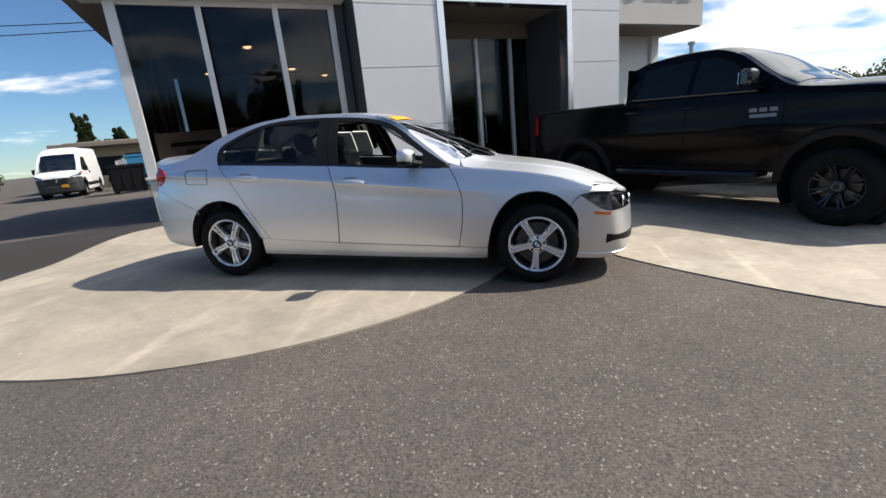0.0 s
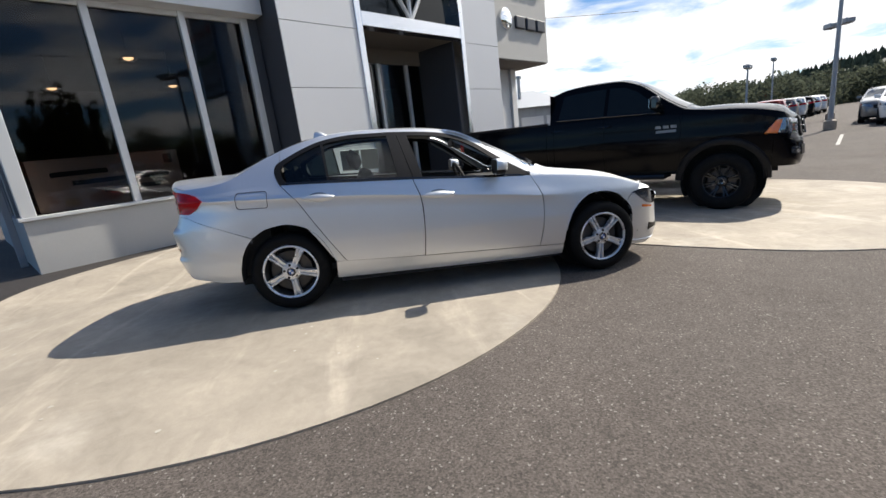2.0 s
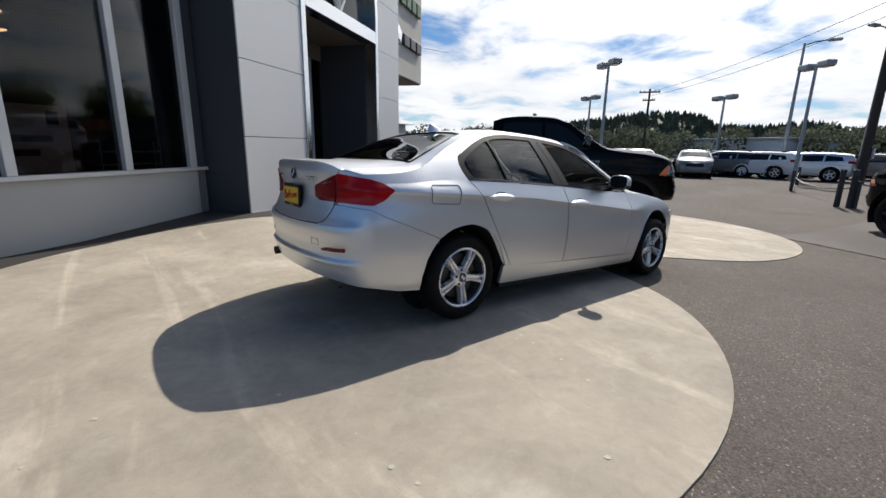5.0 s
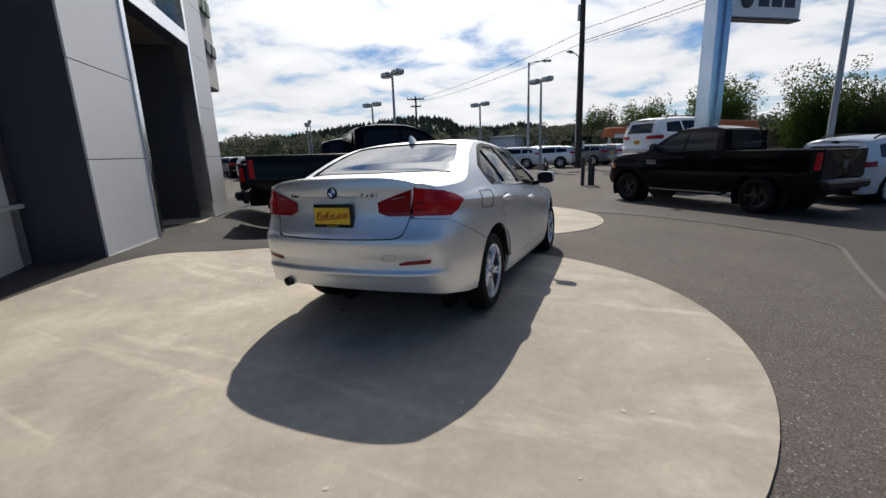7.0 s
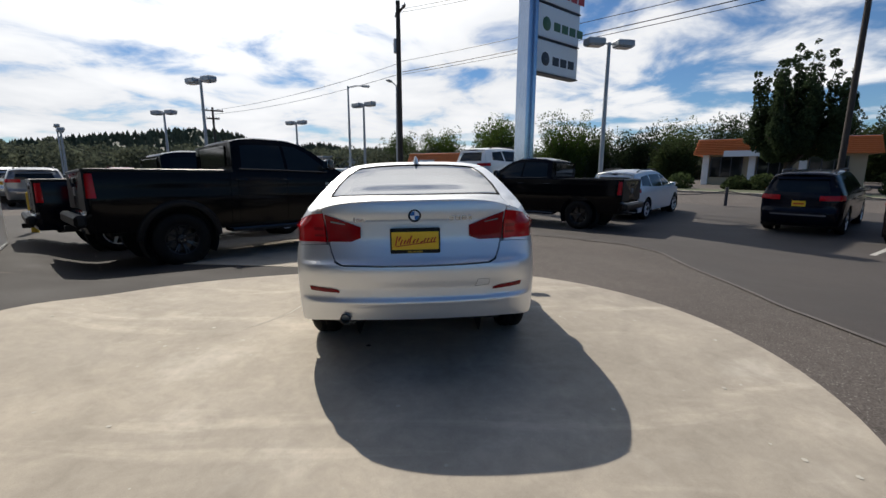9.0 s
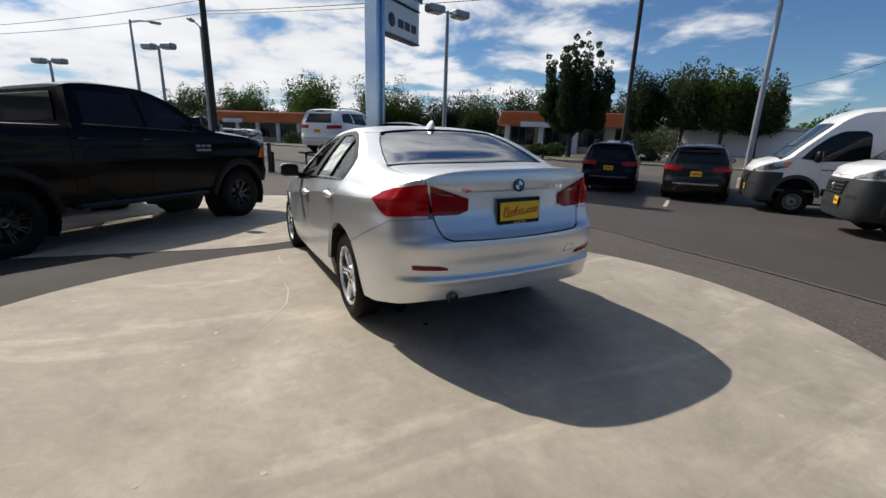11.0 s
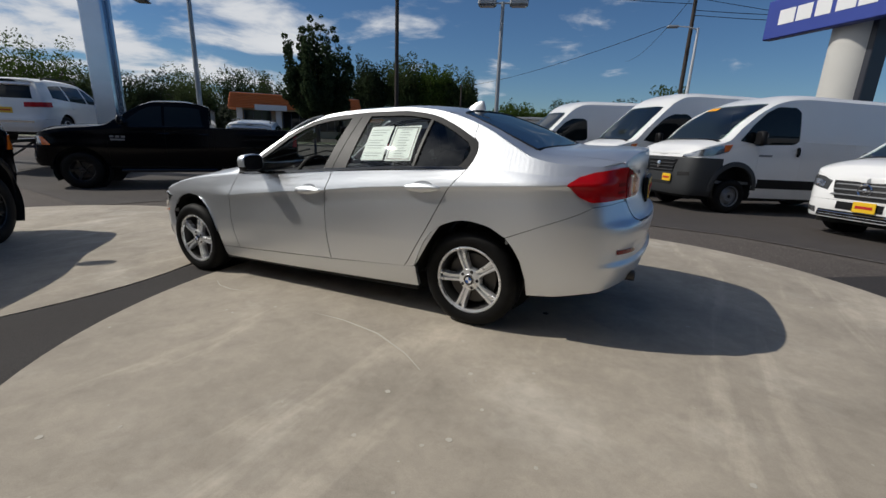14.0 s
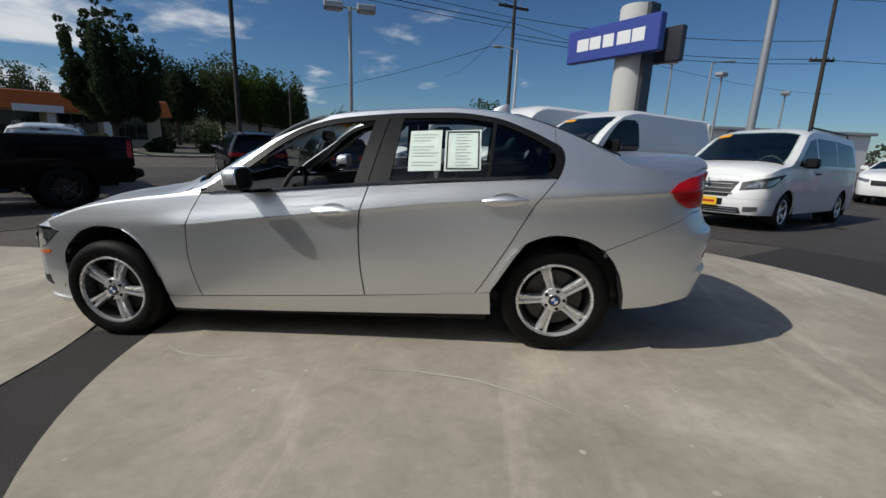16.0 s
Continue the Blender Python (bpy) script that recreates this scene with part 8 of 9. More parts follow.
# pylon sign
PY = thing("pylon_sign", pose(12.68, -4.12, gz(12.68, -4.12), 0, 0, 36.6), "tall blue-grey pylon with stacked white sign boxes", "sign")
part("mast", Build().box((-0.31, -0.27, 0), (0.31, 0.27, 11.2), 0.05), PYLON, PY, flat=True)
part("mast_fin", Build().box((-0.40, -0.05, 0), (-0.311, 0.05, 11.2), 0.01), PYLON, PY, flat=True)
for k, (z0, mark) in enumerate(((5.50, SIGN_DARK), (6.80, SIGN_GREEN), (8.10, SIGN_RED), (9.40, SIGN_BLUE))):
    bx0 = part("sign_box", Build().box((-0.18, -3.1, z0), (0.18, -0.33, z0 + 1.22), 0.04), SIGN_WHITE, PY, "white sign box", flat=True)
    part("box_rim", Build().box((-0.20, -3.13, z0 - 0.05), (0.20, -0.30, z0 - 0.001), 0.01), SIGN_DARK, bx0, flat=True)
    for face in (-1, 1):
        for i in range(3 + (k > 0)):
            y0 = -1.35 - i * 0.52
            part("letter_block", Build().box((min(face * 0.181, face * 0.195), y0 - 0.42, z0 + 0.34), (max(face * 0.181, face * 0.195), y0, z0 + 0.66), 0.005), mark, bx0, flat=True)
        part("emblem", Build().lathe([(0.01, face * 0.20), (0.22, face * 0.20), (0.26, face * 0.182)], 20, "x", (0, -0.9, z0 + 0.52)), mark, bx0, "round emblem")

# blue sign on a broad concrete post
VS = thing("dealer_sign", pose(-5.75, -25.83, 0, 0, 0, 128.8), "blue sign board with white block letters on a round concrete post", "sign")
part("board", Build().box((0, -0.25, 6.28), (5.9, 0.25, 8.08), 0.05), SIGN_BLUE, VS, flat=True)
part("rear_board", Build().box((2.7, 2.05, 6.1), (5.75, 2.5, 7.9), 0.05), SIGN_DARK, VS, "dark back of a second board", flat=True)
for i, w in enumerate((0.82, 0.74, 0.70, 0.82, 0.74)):
    part("letter_block", Build().box((0.75 + i * 0.90, -0.265, 6.86), (0.75 + i * 0.90 + w, -0.252, 7.52), 0.006), WHITE_MARK, VS, flat=True)
part("post", Build().lathe([(0.92, -0.3), (0.92, 8.9), (0.88, 9.0), (0.02, 9.05)], 40, "z", (3.55, 1.17, 0)), STUCCO, VS, "round pale concrete post")
part("post_back", Build().box((4.35, 0.75, -0.3), (4.62, 1.6, 9.0), 0.03), SIGN_DARK, VS, flat=True)


# ---- trees ----
def leaves(blobs, count, size, seed, flat=0.6):
    """Small bent leaf clumps scattered through the given (x, y, z, rx, rz) blobs, as one mesh."""
    r = np.random.default_rng(seed)
    vol = np.array([b[3] ** 2 * b[4] for b in blobs])
    pick = r.choice(len(blobs), count, p=vol / vol.sum())
    d = r.normal(size=(count, 3))
    d /= np.linalg.norm(d, axis=1, keepdims=True)
    rad = r.uniform(0.45, 1.06, count) ** 0.6
    Bl = np.array(blobs)[pick]
    c = Bl[:, :3] + d * rad[:, None] * Bl[:, [3, 3, 4]]
    a = r.normal(size=(count, 3)); a /= np.linalg.norm(a, axis=1, keepdims=True)
    b = np.cross(a, r.normal(size=(count, 3))); b /= np.linalg.norm(b, axis=1, keepdims=True)
    n = np.cross(a, b)
    s = size * r.uniform(0.5, 1.3, count)[:, None]
    V = np.stack([c - a * s, c + b * s * flat + n * s * 0.2, c + a * s, c - b * s * flat + n * s * 0.2], 1).reshape(-1, 3)
    out = Build()
    out.v = [tuple(p) for p in V]
    out.f = [(4 * i, 4 * i + 1, 4 * i + 2, 4 * i + 3) for i in range(count)]
    return out


def tree(x, y, height, spread, seed, leaf=None, count=2600, size=0.22, plumes=7, trunk=0.30, label="leafy broad tree", z=None, low=0.25, upright=0.5):
    rnd = random.Random(seed)
    t = thing("tree", pose(x, y, gz(x, y) if z is None else z), label, "tree")
    limbs = Build().tube([(0, 0, -0.2), (0.05, 0, height * 0.25), (0, 0.05, height * 0.55)], [trunk * 0.5, trunk * 0.4, trunk * 0.2], 9)
    blobs = []
    for i in range(plumes):
        a = 2 * math.pi * (i + rnd.random() * 0.6) / plumes
        rr = spread * (0.25 + 0.75 * rnd.random()) * 0.62
        px_, py_ = rr * math.cos(a), rr * math.sin(a)
        top = height * (0.62 + 0.36 * rnd.random() * (1 - 0.4 * rr / spread) + 0.1)
        limbs.tube([(0, 0, height * (0.18 + 0.2 * rnd.random())), (px_ * 0.5, py_ * 0.5, height * 0.45), (px_, py_, top * 0.85)], [trunk * 0.25, trunk * 0.16, trunk * 0.05], 6)
        for k in range(5):
            f = k / 4
            zz = height * low + (top - height * low) * (0.12 + 0.88 * f)
            w = spread * (0.30 - 0.16 * f) * (0.75 + 0.5 * rnd.random())
            blobs.append((px_ * (0.6 + 0.4 * f) + rnd.uniform(-.2, .2) * spread * 0.4, py_ * (0.6 + 0.4 * f) + rnd.uniform(-.2, .2) * spread * 0.4, zz, w, max(0.35, w * (0.8 + upright))))
    blobs.append((0, 0, height * 0.88, spread * 0.18, height * 0.12))
    part("trunk", limbs, BARK, t)
    part("crown", leaves(blobs, count, size, seed), leaf or LEAF, t, flat=True)
    return t


def plume_tree(x, y, height, seed, label):
    """A maple of many upright leafy plumes."""
    rnd = random.Random(seed)
    t = thing("tree", pose(x, y, gz(x, y)), label, "tree")
    limbs = Build().tube([(0, 0, -0.2), (0.05, 0, 1.8), (0, 0.05, height * 0.6)], [0.24, 0.18, 0.06], 10)
    blobs = []
    for i in range(16):
        a = i * 2.4
        rr = 0.25 + 3.2 * (i / 16) ** 0.8
        px_, py_ = rr * math.cos(a), rr * math.sin(a)
        top = height * (1.0 - 0.20 * rnd.random()) - 0.75 * rr
        low = 2.5 + 0.5 * rnd.random() + 0.10 * rr
        limbs.tube([(0, 0, 1.4 + 0.9 * rnd.random()), (px_ * 0.6, py_ * 0.6, low + 0.7), (px_, py_, top * 0.92)], [0.10, 0.06, 0.015], 6)
        n = 10
        for k in range(n):
            f = k / (n - 1)
            w = (0.66 - 0.38 * f) * (0.6 + 0.55 * rnd.random())
            blobs.append((px_ * (0.8 + 0.2 * f) + rnd.uniform(-.25, .25), py_ * (0.8 + 0.2 * f) + rnd.uniform(-.25, .25), low + (top - low) * f, w, w * 1.05))
    part("trunk", limbs, BARK, t)
    part("crown", leaves(blobs, 46000, 0.12, seed), LEAF_DARK, t, flat=True)


plume_tree(24.9, -25.8, 10.9, 11, "dark leafy maple with upright plumes by the orange building")
# broad trees over the street
k = 0
for x, y, h, w in ((39.7, -52.6, 11.0, 5.5), (35.5, -56, 11.8, 5.5), (31.5, -58.5, 11.2, 5.0), (27.8, -59.8, 10.0, 4.5), (46, -50, 8.6, 4), (83, -15, 10.6, 7), (71, -24.7, 10.4, 6.5), (74, -31, 9.0, 6), (67, -36, 8.0, 5),
                   (60, -38, 6.6, 4.5), (64.4, -12, 9.2, 5.5), (68.5, -44, 9.4, 6), (66, -50.7, 10.3, 4.5), (62, -53, 9.8, 4), (78, -4, 8.4, 6), (84, 4, 8.0, 6), (56, -47, 6.2, 4.0), (50, -58, 7, 5),
                   (-0.6, -66.6, 8.2, 4), (5, -72, 6.4, 5), (-9, -70, 6.2, 5), (14, -70, 6.0, 5), (22, -68, 6.0, 5), (-46, 34.5, 7.2, 1.15), (-44.2, 37.0, 5.6, 1.1), (-52, 26, 4.6, 4), (-58, 22, 4.6, 4), (-50, 40, 4.6, 4)):
    k += 1
    tree(x, y, h * (0.95 if x > 50 else 0.97), w * (1.12 if x > 50 else 1.0), 100 + k, (LEAF, LEAF_DARK, LEAF, LEAF_PALE)[k % 4], 19000, 0.17, 19, 0.5, "broad leafy street tree" if k % 2 else "dark leafy tree beyond the street", low=0.44 if x < 50 and y < -49 and h > 9 else 0.12)
# hedge and shrubs
rnd = random.Random(5)
hb = []
for i in range(60):
    t = i / 59
    hb.append((18 + 40 * t + rnd.uniform(-1, 1), -88 + 14 * t + rnd.uniform(-1, 1), 2.2 + rnd.uniform(-.4, .6), 2.0, 2.4 + rnd.random()))
solid("hedge", leaves(hb, 30000, 0.26, 77), LEAF_PALE, "tall pale green hedge across the street", "hedge", kind="stuff", flat=True)
for x, y, w, h in ((27.6, -19.8, 0.9, 0.7), (25.6, -22.8, 0.8, 0.6), (24.4, -23.8, 0.9, 0.7), (20.5, -30.4, 1.5, 1.3), (22.8, -27.4, 0.9, 0.6), (19.2, -28.4, 1.0, 0.6), (47, -6.5, 1.4, 0.8), (46, -9.5, 1.2, 0.7)):
    solid("shrub", leaves([(0, 0, h * 0.8, w, h), (w * 0.5, 0.2, h * 0.6, w * 0.7, h * 0.7)], 900, 0.13, int(x * 10)), LEAF, "rounded green shrub on the verge", "shrub", pose(x, y, gz(x, y)), "verge shrubs", flat=True)

# street verge and far road
b = Build()
rows = []
for off in (0.0, 4.5):
    rows.append([(44 - 60 * t + off * 0.62, -2 - 46 * t - off * 0.78, -0.06 + 0.06 * (off > 0)) for t in np.linspace(0, 1, 30)])
solid("verge", Build().grid(rows), GRASS, "strip of mown grass across the street", "grass", kind="structure")
solid("kerb", Build().tube([(43.9 - 60 * t, -2.1 - 46 * t, -0.06) for t in np.linspace(0, 1, 30)], 0.10, 4), CONCRETE, "pale concrete street kerb", "kerb", kind="structure")


# ---- buildings in the distance ----
def orange_hall(x0, y0, x1, y1, depth, label, k=1.0):
    L, a = math.hypot(x1 - x0, y1 - y0) / k, math.degrees(math.atan2(y1 - y0, x1 - x0))
    t = thing("commercial_building", pose(x0, y0, -0.15, 0, 0, a) @ Matrix.Scale(k, 4), label, "building")
    part("wall", Build().box((0.7, 0.7, 0), (L - 0.7, depth, 2.75), 0.02), TAN_WALL, t, flat=True)
    n = int(L / 3.2)
    for i in range(n):
        s = 1.0 + i * (L - 2.0) / n
        wdw = part("window", Build().box((s + 0.3, 0.62, 0.7), (s + 2.6, 0.72, 2.45), 0.02), DARK_GLASS, t, flat=True)
        for q in (0.3, 1.05, 1.8, 2.6):
            part("mullion", Build().box((s + q - 0.04, 0.58, 0.7), (s + q + 0.04, 0.62, 2.45)), SIGN_DARK, wdw, flat=True)
        part("pier", Build().box((s - 0.35, 0.45, 0), (s + 0.15, 0.75, 2.7), 0.02), WHITE_WALL, t, flat=True)
    for j in range(9):
        z = 2.62 + j * 0.145
        part("fascia_rib", Build().box((-0.05 + j * 0.03, -0.12 + j * 0.035, z), (L + 0.05 - j * 0.03, depth + 0.1 - j * 0.035, z + 0.135), 0.03), ORANGE_ROOF, t, "ribbed orange metal fascia" if j == 0 else "", flat=True)
    part("roof", Build().box((0.3, 0.25, 3.9), (L - 0.3, depth - 0.2, 3.95)), SHED_GREY, t, flat=True)
    part("wall_sign", Build().box((2.2, -0.2, 2.45), (5.0, -0.13, 2.95), 0.02), SIGN_WHITE, t, "white sign panel", flat=True)
    return t


orange_hall(38.4, -27.5, 30.0, -38.4, 9, "low building with ribbed orange fascia and dark windows", 1.13)
orange_hall(59, 2.0, 50.5, -10.6, 9, "far low building with orange fascia", 0.92)
for x0, y0, w, d, h, a, mtl, lab in ((14, -72, 26, 8, 3.4, 12, WHITE_WALL, "long white flat-roofed shed beyond the hedge"), (80, 12, 30, 10, 3.2, 60, WHITE_WALL, "long pale flat-roofed building"),
                                     (88, 42, 26, 10, 4.0, 75, TAN_WALL, "tan flat-roofed building far off"), (-44, -62, 20, 9, 4.2, 10, WHITE_WALL, "far white flat-roofed shop"), (-31, 20, 14, 8, 2.9, 40, TAN_WALL, "low tan workshop with brown roof")):
    t = thing("commercial_building", pose(x0, y0, -0.15, 0, 0, a), lab, "building")
    part("wall", Build().box((0, 0, 0), (w, d, h), 0.03), mtl, t, flat=True)
    part("roof", Build().box((-0.4, -0.4, h), (w + 0.4, d + 0.4, h + 0.35), 0.05), SHED_GREY if mtl is WHITE_WALL else SOFFIT, t, flat=True)
    for i in range(int(w / 4)):
        part("window", Build().box((1 + i * 4, -0.03, 0.9), (3.6 + i * 4, -0.005, h - 0.7)), DARK_GLASS, t, flat=True)

# grey metal workshop behind the pickups
sh = thing("metal_workshop", pose(6.3, 19.0, -0.15, 0, 0, 8), "grey corrugated metal workshop with low roof", "building")
part("wall", Build().box((0, 0, 0), (5.0, 9, 2.7), 0.02), SHED_GREY, sh, flat=True)
b = Build().add([(-0.4, -0.5, 2.7), (5.4, -0.5, 2.7), (5.4, 4.5, 4.0), (-0.4, 4.5, 4.0), (-0.4, 9.5, 2.7), (5.4, 9.5, 2.7)], [(0, 1, 2, 3), (3, 2, 5, 4), (0, 3, 4), (1, 5, 2)])
part("roof", b, SHED_GREY, sh, flat=True)
for i in range(3):
    part("roller_door", Build().box((0.3 + i * 1.6, -0.06, 0), (1.7 + i * 1.6, -0.005, 2.2), 0.01), WHITE_WALL, sh, flat=True)
for i in range(12):
    part("rib", Build().box((0.05 + i * 0.4, -0.025, 2.3), (0.11 + i * 0.4, -0.004, 2.7)), SHED_GREY, sh, flat=True)
part("flue", Build().tube([(3, 2, 3.2), (3, 2, 4.5)], 0.10, 8).lathe([(0.17, 4.5), (0.17, 4.63), (0.02, 4.68)], 10, "z", (3, 2, 0)), GALV, sh)

# yard beyond the showroom's open end
yd = thing("yard_shed", pose(-29.5, 20.2, -0.15, 0, 0, 42), "brown-roofed open yard shed", "building")
part("roof", Build().box((-0.6, -0.6, 2.9), (9, 6, 3.25), 0.05), SOFFIT, yd, flat=True)
for x in (0, 4, 8.4):
    part("post", Build().box((x, 0, 0), (x + 0.2, 0.2, 2.9)), WOOD_POLE, yd, flat=True)
part("back_wall", Build().box((0, 5.5, 0), (8.6, 5.7, 2.9)), TAN_WALL, yd, flat=True)
fe = thing("yard_fence", pose(-25.6, 19.3, gz(-25.6, 19.3), 0, 0, 10), "weathered pale board fence", "fence")
for i in range(17):
    part("board", Build().box((i * 0.24, 0, 0.0), (i * 0.24 + 0.20, 0.03, 1.75 + 0.12 * ((i * 7) % 3) / 2), 0.005), SHED_GREY if i % 3 else WHITE_WALL, fe, flat=True)


def skip_bin(x, y, turn, w, d, h, material, label):
    """A steel skip with ribbed sides, a rim, lids and fork pockets."""
    bn_ = thing("skip_bin", pose(x, y, gz(x, y), 0, 0, turn), label, "bin")
    rows = [[(sx_ * w * k, sy_ * d * k2, z) for sx_, sy_ in ((-0.5, -0.5), (0.5, -0.5), (0.5, 0.5), (-0.5, 0.5))] for z, k, k2 in ((0.12, 0.94, 0.88), (h * 0.92, 1.0, 1.0))]
    part("body", Build().grid(rows, close_u=True).box((-w * 0.46, -d * 0.42, 0.10), (w * 0.46, d * 0.42, 0.14)), material, bn_, flat=True)
    part("rim", Build().box((-w * 0.52, -d * 0.53, h * 0.90), (w * 0.52, d * 0.53, h * 0.95), 0.01), material, bn_, flat=True)
    for q in (-0.5, 0.0):
        part("lid", Build().box((w * q + 0.01, -d * 0.5, h * 0.951), (w * (q + 0.5) - 0.01, d * 0.5, h), 0.02), PLASTIC, bn_, "hinged lid", flat=True)
    for k in range(4):
        xr = -w * 0.42 + w * 0.28 * k
        for sy_ in (-1, 1):
            part("rib", Build().box((xr - 0.03, sy_ * d * 0.48 - 0.03, 0.3), (xr + 0.03, sy_ * d * 0.48 + 0.05, h * 0.88), 0.005), material, bn_, flat=True)
    for sx_ in (-1, 1):
        part("fork_pocket", Build().box((sx_ * w * 0.5 - 0.04, -d * 0.3, h * 0.45), (sx_ * w * 0.5 + 0.06, d * 0.3, h * 0.58), 0.01), material, bn_, flat=True)
        for sy_ in (-1, 1):
            part("wheel", Build().lathe([(0.01, -0.04), (0.09, -0.04), (0.09, 0.04), (0.01, 0.04)], 12, "y", (sx_ * w * 0.38, sy_ * d * 0.34, 0.09)), RUBBER, bn_)


skip_bin(-19.6, 14.6, 47, 1.6, 1.2, 1.45, PLASTIC, "black steel skip bin in the yard")
skip_bin(-18.3, 17.0, 49, 2.8, 1.4, 1.75, PLASTIC, "long black skip bin beside a smaller one")
skip_bin(-22.4, 18.6, 47, 2.0, 1.3, 2.1, BLUE_BIN, "tall blue skip bin before the workshop")
skip_bin(-20.9, 20.2, 47, 2.0, 1.3, 2.1, BLUE_BIN, "tall blue skip bin beside another")
cargo_van(place(-25.0, 15.8, -50) @ pose(0, 0, 0.17), "white cargo van parked in the yard", True)

# display ramp under the raised car
rp = thing("display_ramp", pose(15.14, -3.77, gz(15.14, -3.77), 0, 0, -47) @ Matrix.Diagonal((1, 1, 1.17, 1)), "black steel display ramp", "ramp")
for sd in (0.75, -0.75):
    part("runway", Build().box((-2.4, sd - 0.2, 0.64), (2.4, sd + 0.2, 0.715), 0.01), SIGN_DARK, rp, flat=True)
    for x in (-2.2, 0.0, 2.2):
        part("leg", Build().tube([(x, sd, 0), (x, sd, 0.64)], 0.04, 6), SIGN_DARK, rp)
    part("brace", Build().tube([(-2.2, sd, 0.05), (-0.05, sd, 0.62)], 0.03, 6), SIGN_DARK, rp)
    part("brace", Build().tube([(2.2, sd, 0.05), (0.05, sd, 0.62)], 0.03, 6), SIGN_DARK, rp)
for x in (-2.2, 0.0, 2.2):
    part("crossbar", Build().tube([(x, -0.75, 0.60), (x, 0.75, 0.60)], 0.03, 6), SIGN_DARK, rp)

# chain barrier posts and bars
for run in (((14.6, -0.4), (18.5, 2.2), (22.5, 3.0)), ((13.3, -13.25), (16.0, -10.4), (10.6, -16.1), (8.2, -18.9))):
    cb = thing("chain_barrier", pose(0, 0, 0), "black steel posts with a sagging chain", "barrier")
    for x, y in run:
        part("post", Build().tube([(x, y, gz(x, y) - 0.05), (x, y, gz(x, y) + 0.82)], 0.065, 10), SIGN_DARK, cb)
    o = sorted(run)
    for (xa, ya), (xb, yb) in zip(o, o[1:]):
        part("chain", Build().tube([(xa + (xb - xa) * t, ya + (yb - ya) * t, gz(xa, ya) + 0.66 - 0.9 * t * (1 - t)) for t in np.linspace(0, 1, 12)], 0.018, 5), SIGN_DARK, cb)
for i, (x, y) in enumerate(((14.5, 0.0), (14.56, -0.28))):
    yp = thing("bollard", pose(x, y, gz(x, y)), "dark steel gate post", "bollard")
    part("post", Build().tube([(0, 0, -0.05), (0, 0, 1.15)], 0.08, 10), SIGN_DARK, yp)
yp = thing("bollard", pose(5.3, 8.9, gz(5.3, 8.9)), "yellow painted steel bollard", "bollard")
part("post", Build().tube([(0, 0, -0.05), (0, 0, 0.9), (0, 0, 0.95)], [0.07, 0.07, 0.02], 12), YELLOW_POST, yp)

# ---- far parked cars ----
protos = []
for paint, lab, nm in ((WHITE_PAINT, "white car in a far row", "parked_car"), (GREY_PAINT, "grey car in a far row", "parked_car"), (BLACK_PAINT, "black car in a far row", "parked_car"),
                       (SILVER, "silver car in a far row", "parked_car"), (RED_PAINT, "dark red car in a far row", "parked_car")):
    protos.append(suv(pose(0, 0, -60), paint, lab, nm, wb=2.75, height=1.52, group="far parked cars"))
spots = [(22.0, 10.7, 215, 0), (24.0, 8.4, 205, 1), (27.2, 4.2, 100, 3), (26.8, 6.4, 95, 0), (26.5, 8.0, 100, 1), (23.6, 12.6, 215, 1), (27.5, 8.8, 100, 2), (30.5, 9.8, 100, 1), (33.5, 10.8, 100, 3), (36.5, 11.8, 95, 0), (31, 5.4, 190, 3), (34.5, 6.6, 190, 1), (38, 7.6, 190, 2),
         (25, 20, 40, 4), (28, 22, 40, 1), (31, 24, 40, 0), (34, 26, 40, 2), (37, 28, 40, 3), (40, 30, 40, 0), (14.5, 16.5, 40, 1), (16.5, 19.5, 40, 3), (18.5, 22.5, 40, 0), (20.5, 25.5, 40, 2), (22, 28.5, 40, 1),
         (44, 14, 90, 0), (47, 14.5, 90, 2), (50, 15, 90, 1), (53, 15.5, 90, 3), (56, 16, 90, 0), (11.2, 23, 130, 2), (13.2, 26, 130, 0),
         (-15.2, -12.9, 40, 0), (-14.4, -17.2, 40, 0), (-20, -11, 40, 4), (31, 1.5, 60, 1), (34, 0.5, 60, 0)]
for i, (x, y, h, c) in enumerate(spots):
    copy_thing(protos[c], pose(x, y, gz(x, y), 0, 0, h))
for p in protos:
    for o in list(p.children_recursive):
        bpy.data.objects.remove(o)
    bpy.data.objects.remove(p)

# ---- wooded hills ----
def ridge(t):
    """Height of the skyline by bearing (degrees)."""
    return smooth([-70, -40, -20, -8, 0, 6, 9, 13, 17, 20, 23, 27, 33, 38, 42, 47, 55, 70], [7, 8, 9, 10, 11, 12.5, 11.5, 14.5, 13, 13.5, 18.5, 19.5, 17, 14.5, 12, 9.0, 8.5, 9])(t)


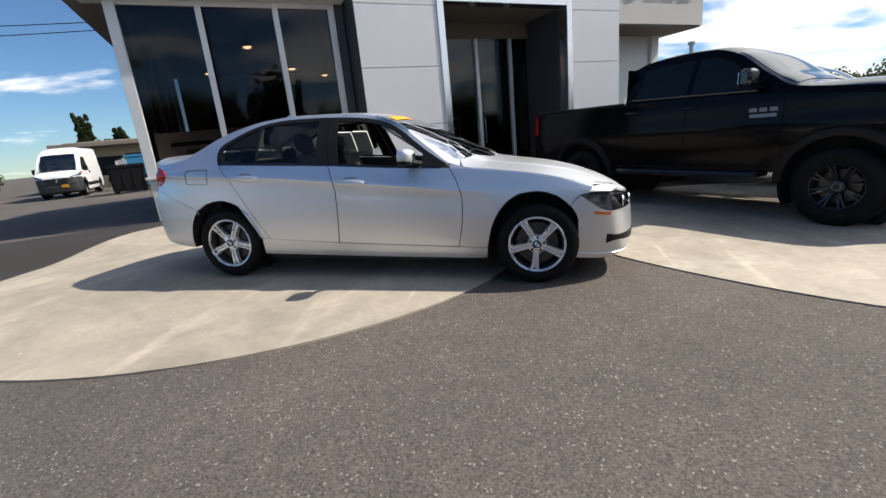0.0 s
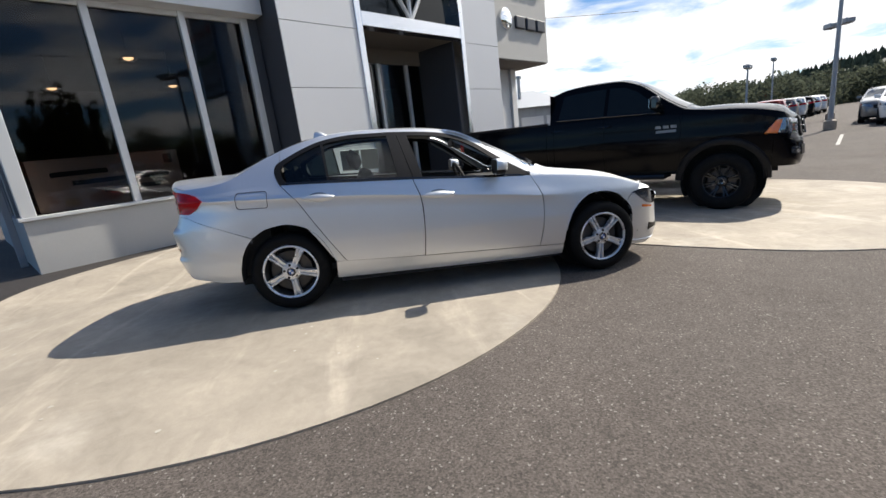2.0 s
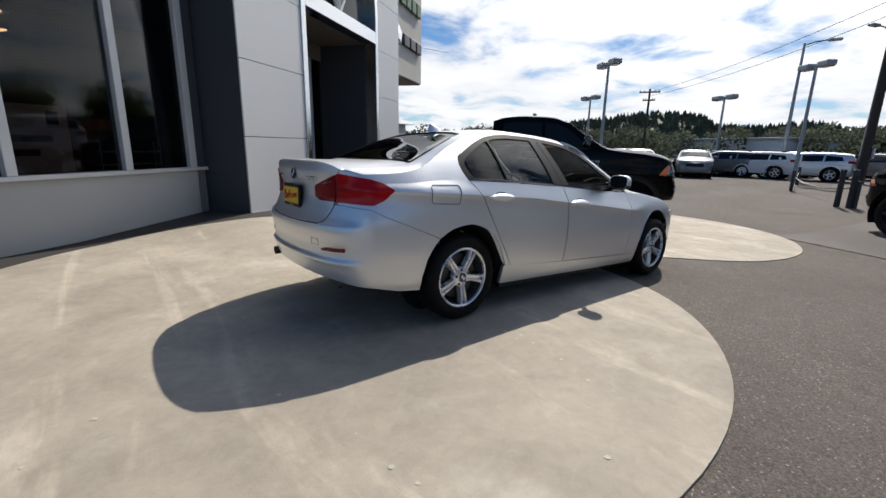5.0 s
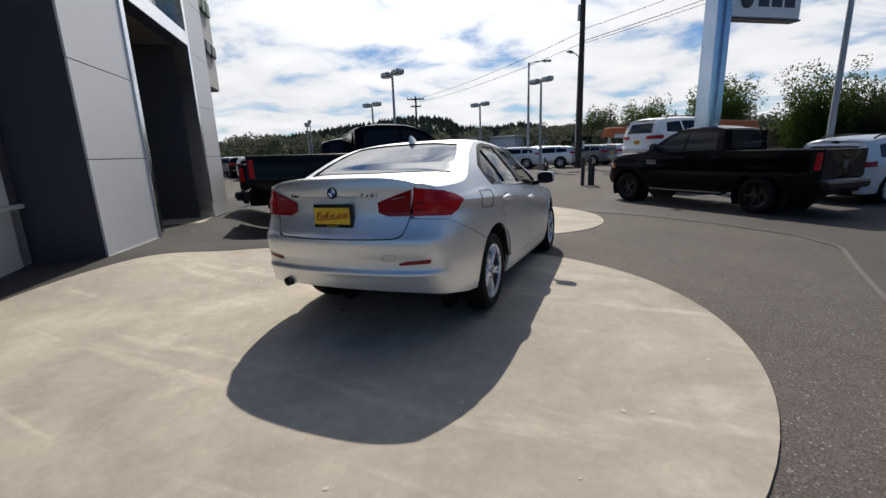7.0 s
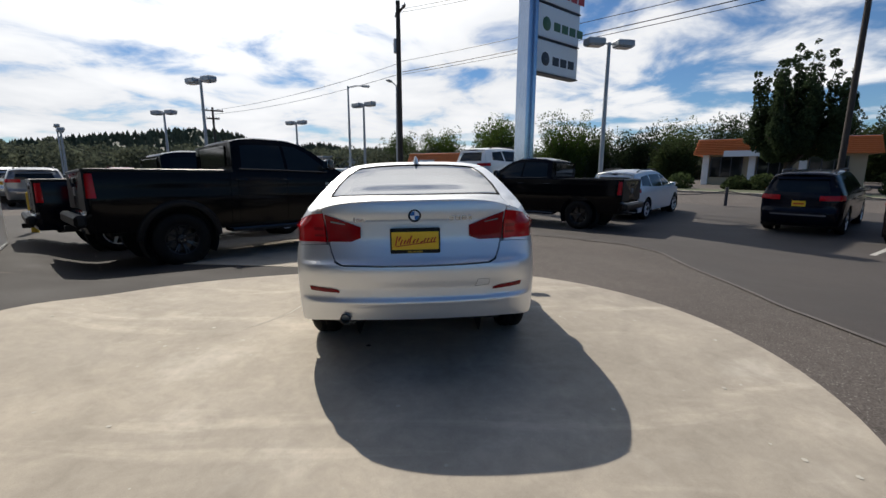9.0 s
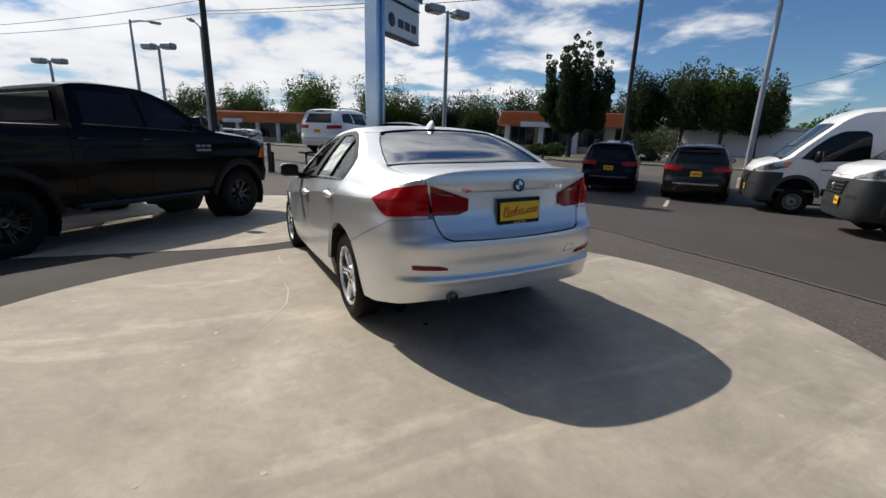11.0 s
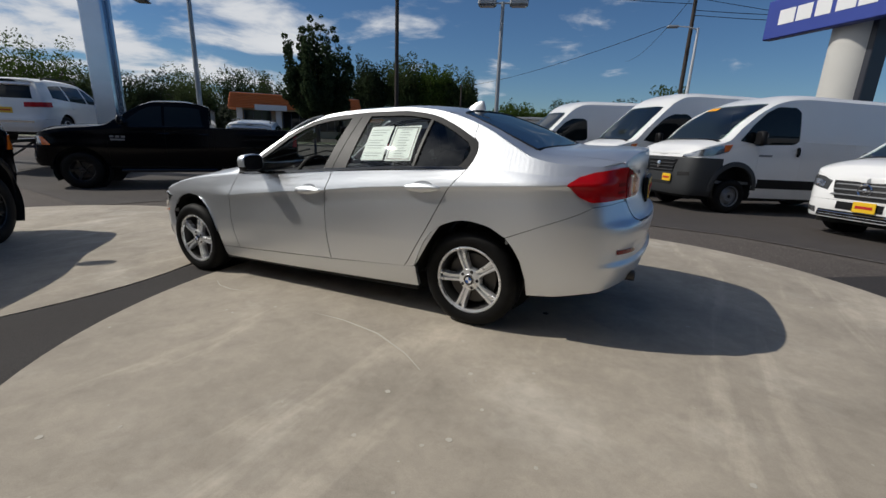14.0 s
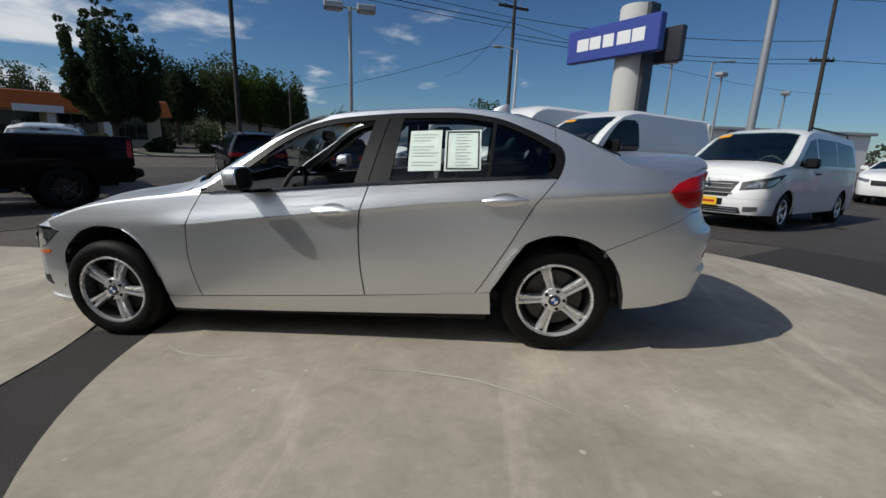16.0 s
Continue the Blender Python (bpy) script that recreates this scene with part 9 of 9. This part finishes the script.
rows = []
for d, f in ((105, -0.01), (130, 0.25), (170, 0.62), (215, 0.95), (300, 1.15), (420, 1.2)):
    rows.append([(d * math.cos(radians(t)), d * math.sin(radians(t)), -0.3 + f * (ridge(t) - 3) * (1 + 0.10 * math.sin(t * 1.7) + 0.06 * math.sin(t * 4.1))) for t in np.linspace(-75, 80, 120)])
solid("backdrop_hill", Build().grid(rows, flip=True), HILL, "long wooded hill behind the town", "hill", kind="structure")
rng = np.random.default_rng(3)
b = Build()
V, F = [], []
for i in range(7000):
    t = rng.uniform(-75, 80)
    u = rng.uniform(0, 1)
    d = 112 + 118 * u
    f = np.interp(d, [105, 130, 170, 215, 300], [0, 0.25, 0.62, 0.95, 1.15])
    z = -0.3 + f * (ridge(t) - 3)
    h = rng.uniform(1.7, 3.5)
    w = h * rng.uniform(0.22, 0.45)
    x, y = d * math.cos(radians(t)), d * math.sin(radians(t))
    a0 = rng.uniform(0, 6.28)
    for z0, z1, rr in ((0.08, 0.55, 1.0), (0.35, 0.8, 0.72), (0.6, 1.05, 0.42)):
        k0 = len(V)
        for j in range(7):
            a = a0 + j * 6.283 / 7
            q = w * rr * (1 + 0.35 * math.sin(a * 3 + i))
            V.append((x + q * math.cos(a), y + q * math.sin(a), z + h * z0))
        V.append((x, y, z + h * z1))
        F += [(k0 + j, k0 + (j + 1) % 7, k0 + 7) for j in range(7)]
b.v, b.f = V, F
solid("far_woods", b, FAR_LEAF, "dense dark conifers on the hill", "woods", kind="stuff", flat=True)
# nearer belt of mixed trees in front of the hill
bl = []
for i in range(420):
    t = rng.uniform(-60, 62)
    d = rng.uniform(74, 108)
    h = rng.uniform(1.6, 3.2) 
    bl.append((d * math.cos(radians(t)), d * math.sin(radians(t)), h * 0.75, h * 0.9, h))
solid("tree_belt", leaves(bl, 110000, 0.30, 9), FAR_LEAF, "belt of mixed trees before the hill", "woods", kind="stuff", flat=True)
bl = []
for i in range(120):
    t = rng.uniform(-140, -62)
    d = rng.uniform(80, 110)
    h = rng.uniform(1.4, 3.0)
    bl.append((d * math.cos(radians(t)), d * math.sin(radians(t)), h * 0.75, h * 1.2, h))
for i in range(80):
    t = rng.uniform(100, 215)
    d = rng.uniform(80, 110)
    h = rng.uniform(1.4, 3.2)
    bl.append((d * math.cos(radians(t)), d * math.sin(radians(t)), h * 0.75, h * 1.2, h))
solid("tree_belt", leaves(bl, 50000, 0.40, 10), FAR_LEAF, "low belt of trees round the town", "woods", kind="stuff", flat=True)

# ---- marks on the lot ----
def ground_line(pts, width, label):
    P = resample(pts, 60)
    T = np.gradient(P, axis=0)
    T /= np.linalg.norm(T, axis=1, keepdims=True)
    rows = [[(p[0] - t[1] * s, p[1] + t[0] * s, gz(p[0] - t[1] * s, p[1] + t[0] * s) + 0.011) for p, t in zip(P, T)] for s in (-width / 2, width / 2)]
    solid("worn_line", Build().grid(rows), WORN_LINE if width < 0.09 else LINE_PAINT, label, "paint line", kind="structure")


ground_line(JOINT[:11], 0.055, "worn pale joint line in the asphalt")
ground_line([(4.1, -10.6), (3.2, -9.2)], 0.10, "worn white stall line")
ground_line([(13.9, 7.0), (16.6, 9.0)], 0.10, "worn white stall line")

rnd = random.Random(21)
sp_ = Build()
for i in range(150):
    a, r = rnd.uniform(0, 6.283), 2.95 * math.sqrt(rnd.random())
    x, y = -1.85 + r * math.cos(a), 0.45 + r * math.sin(a)
    if abs(y) < 1.0 and -2.6 < x:
        continue
    q = rnd.choice((0.003, 0.004, 0.006, 0.008, 0.011))
    n = 9
    sp_.add([(x + q * (1 + 0.5 * rnd.random()) * math.cos(k * 6.283 / n), y + q * (1 + 0.5 * rnd.random()) * math.sin(k * 6.283 / n), gz(x, y) + 0.0145) for k in range(n)], [tuple(range(n))])
solid("pale_spots", sp_, SCUFF, "scattered pale droppings on the concrete", "stain", kind="stuff", flat=True)


def scuff(pts, width, label):
    P = resample(pts, 50)
    T = np.gradient(P, axis=0)
    T /= np.linalg.norm(T, axis=1, keepdims=True)
    rows = []
    for s in (-1, 1):
        rows.append([(p[0] - t[1] * s * width * (0.3 + 0.7 * math.sin(math.pi * i / 50)), p[1] + t[0] * s * width * (0.3 + 0.7 * math.sin(math.pi * i / 50)), gz(p[0], p[1]) + 0.0145) for i, (p, t) in enumerate(zip(P, T))])
    solid("scuff_line", Build().grid(rows), SCUFF, label, "scuff mark", kind="structure")


scuff([(0.95, 1.02), (0.80, 1.10), (0.62, 1.13), (0.40, 1.10)], 0.006, "thin pale scuff beside the front wheel")
scuff([(-0.35, 1.20), (-0.62, 1.20), (-0.95, 1.26), (-1.25, 1.40), (-1.42, 1.52)], 0.007, "thin pale curved scuff beside the rear wheel")
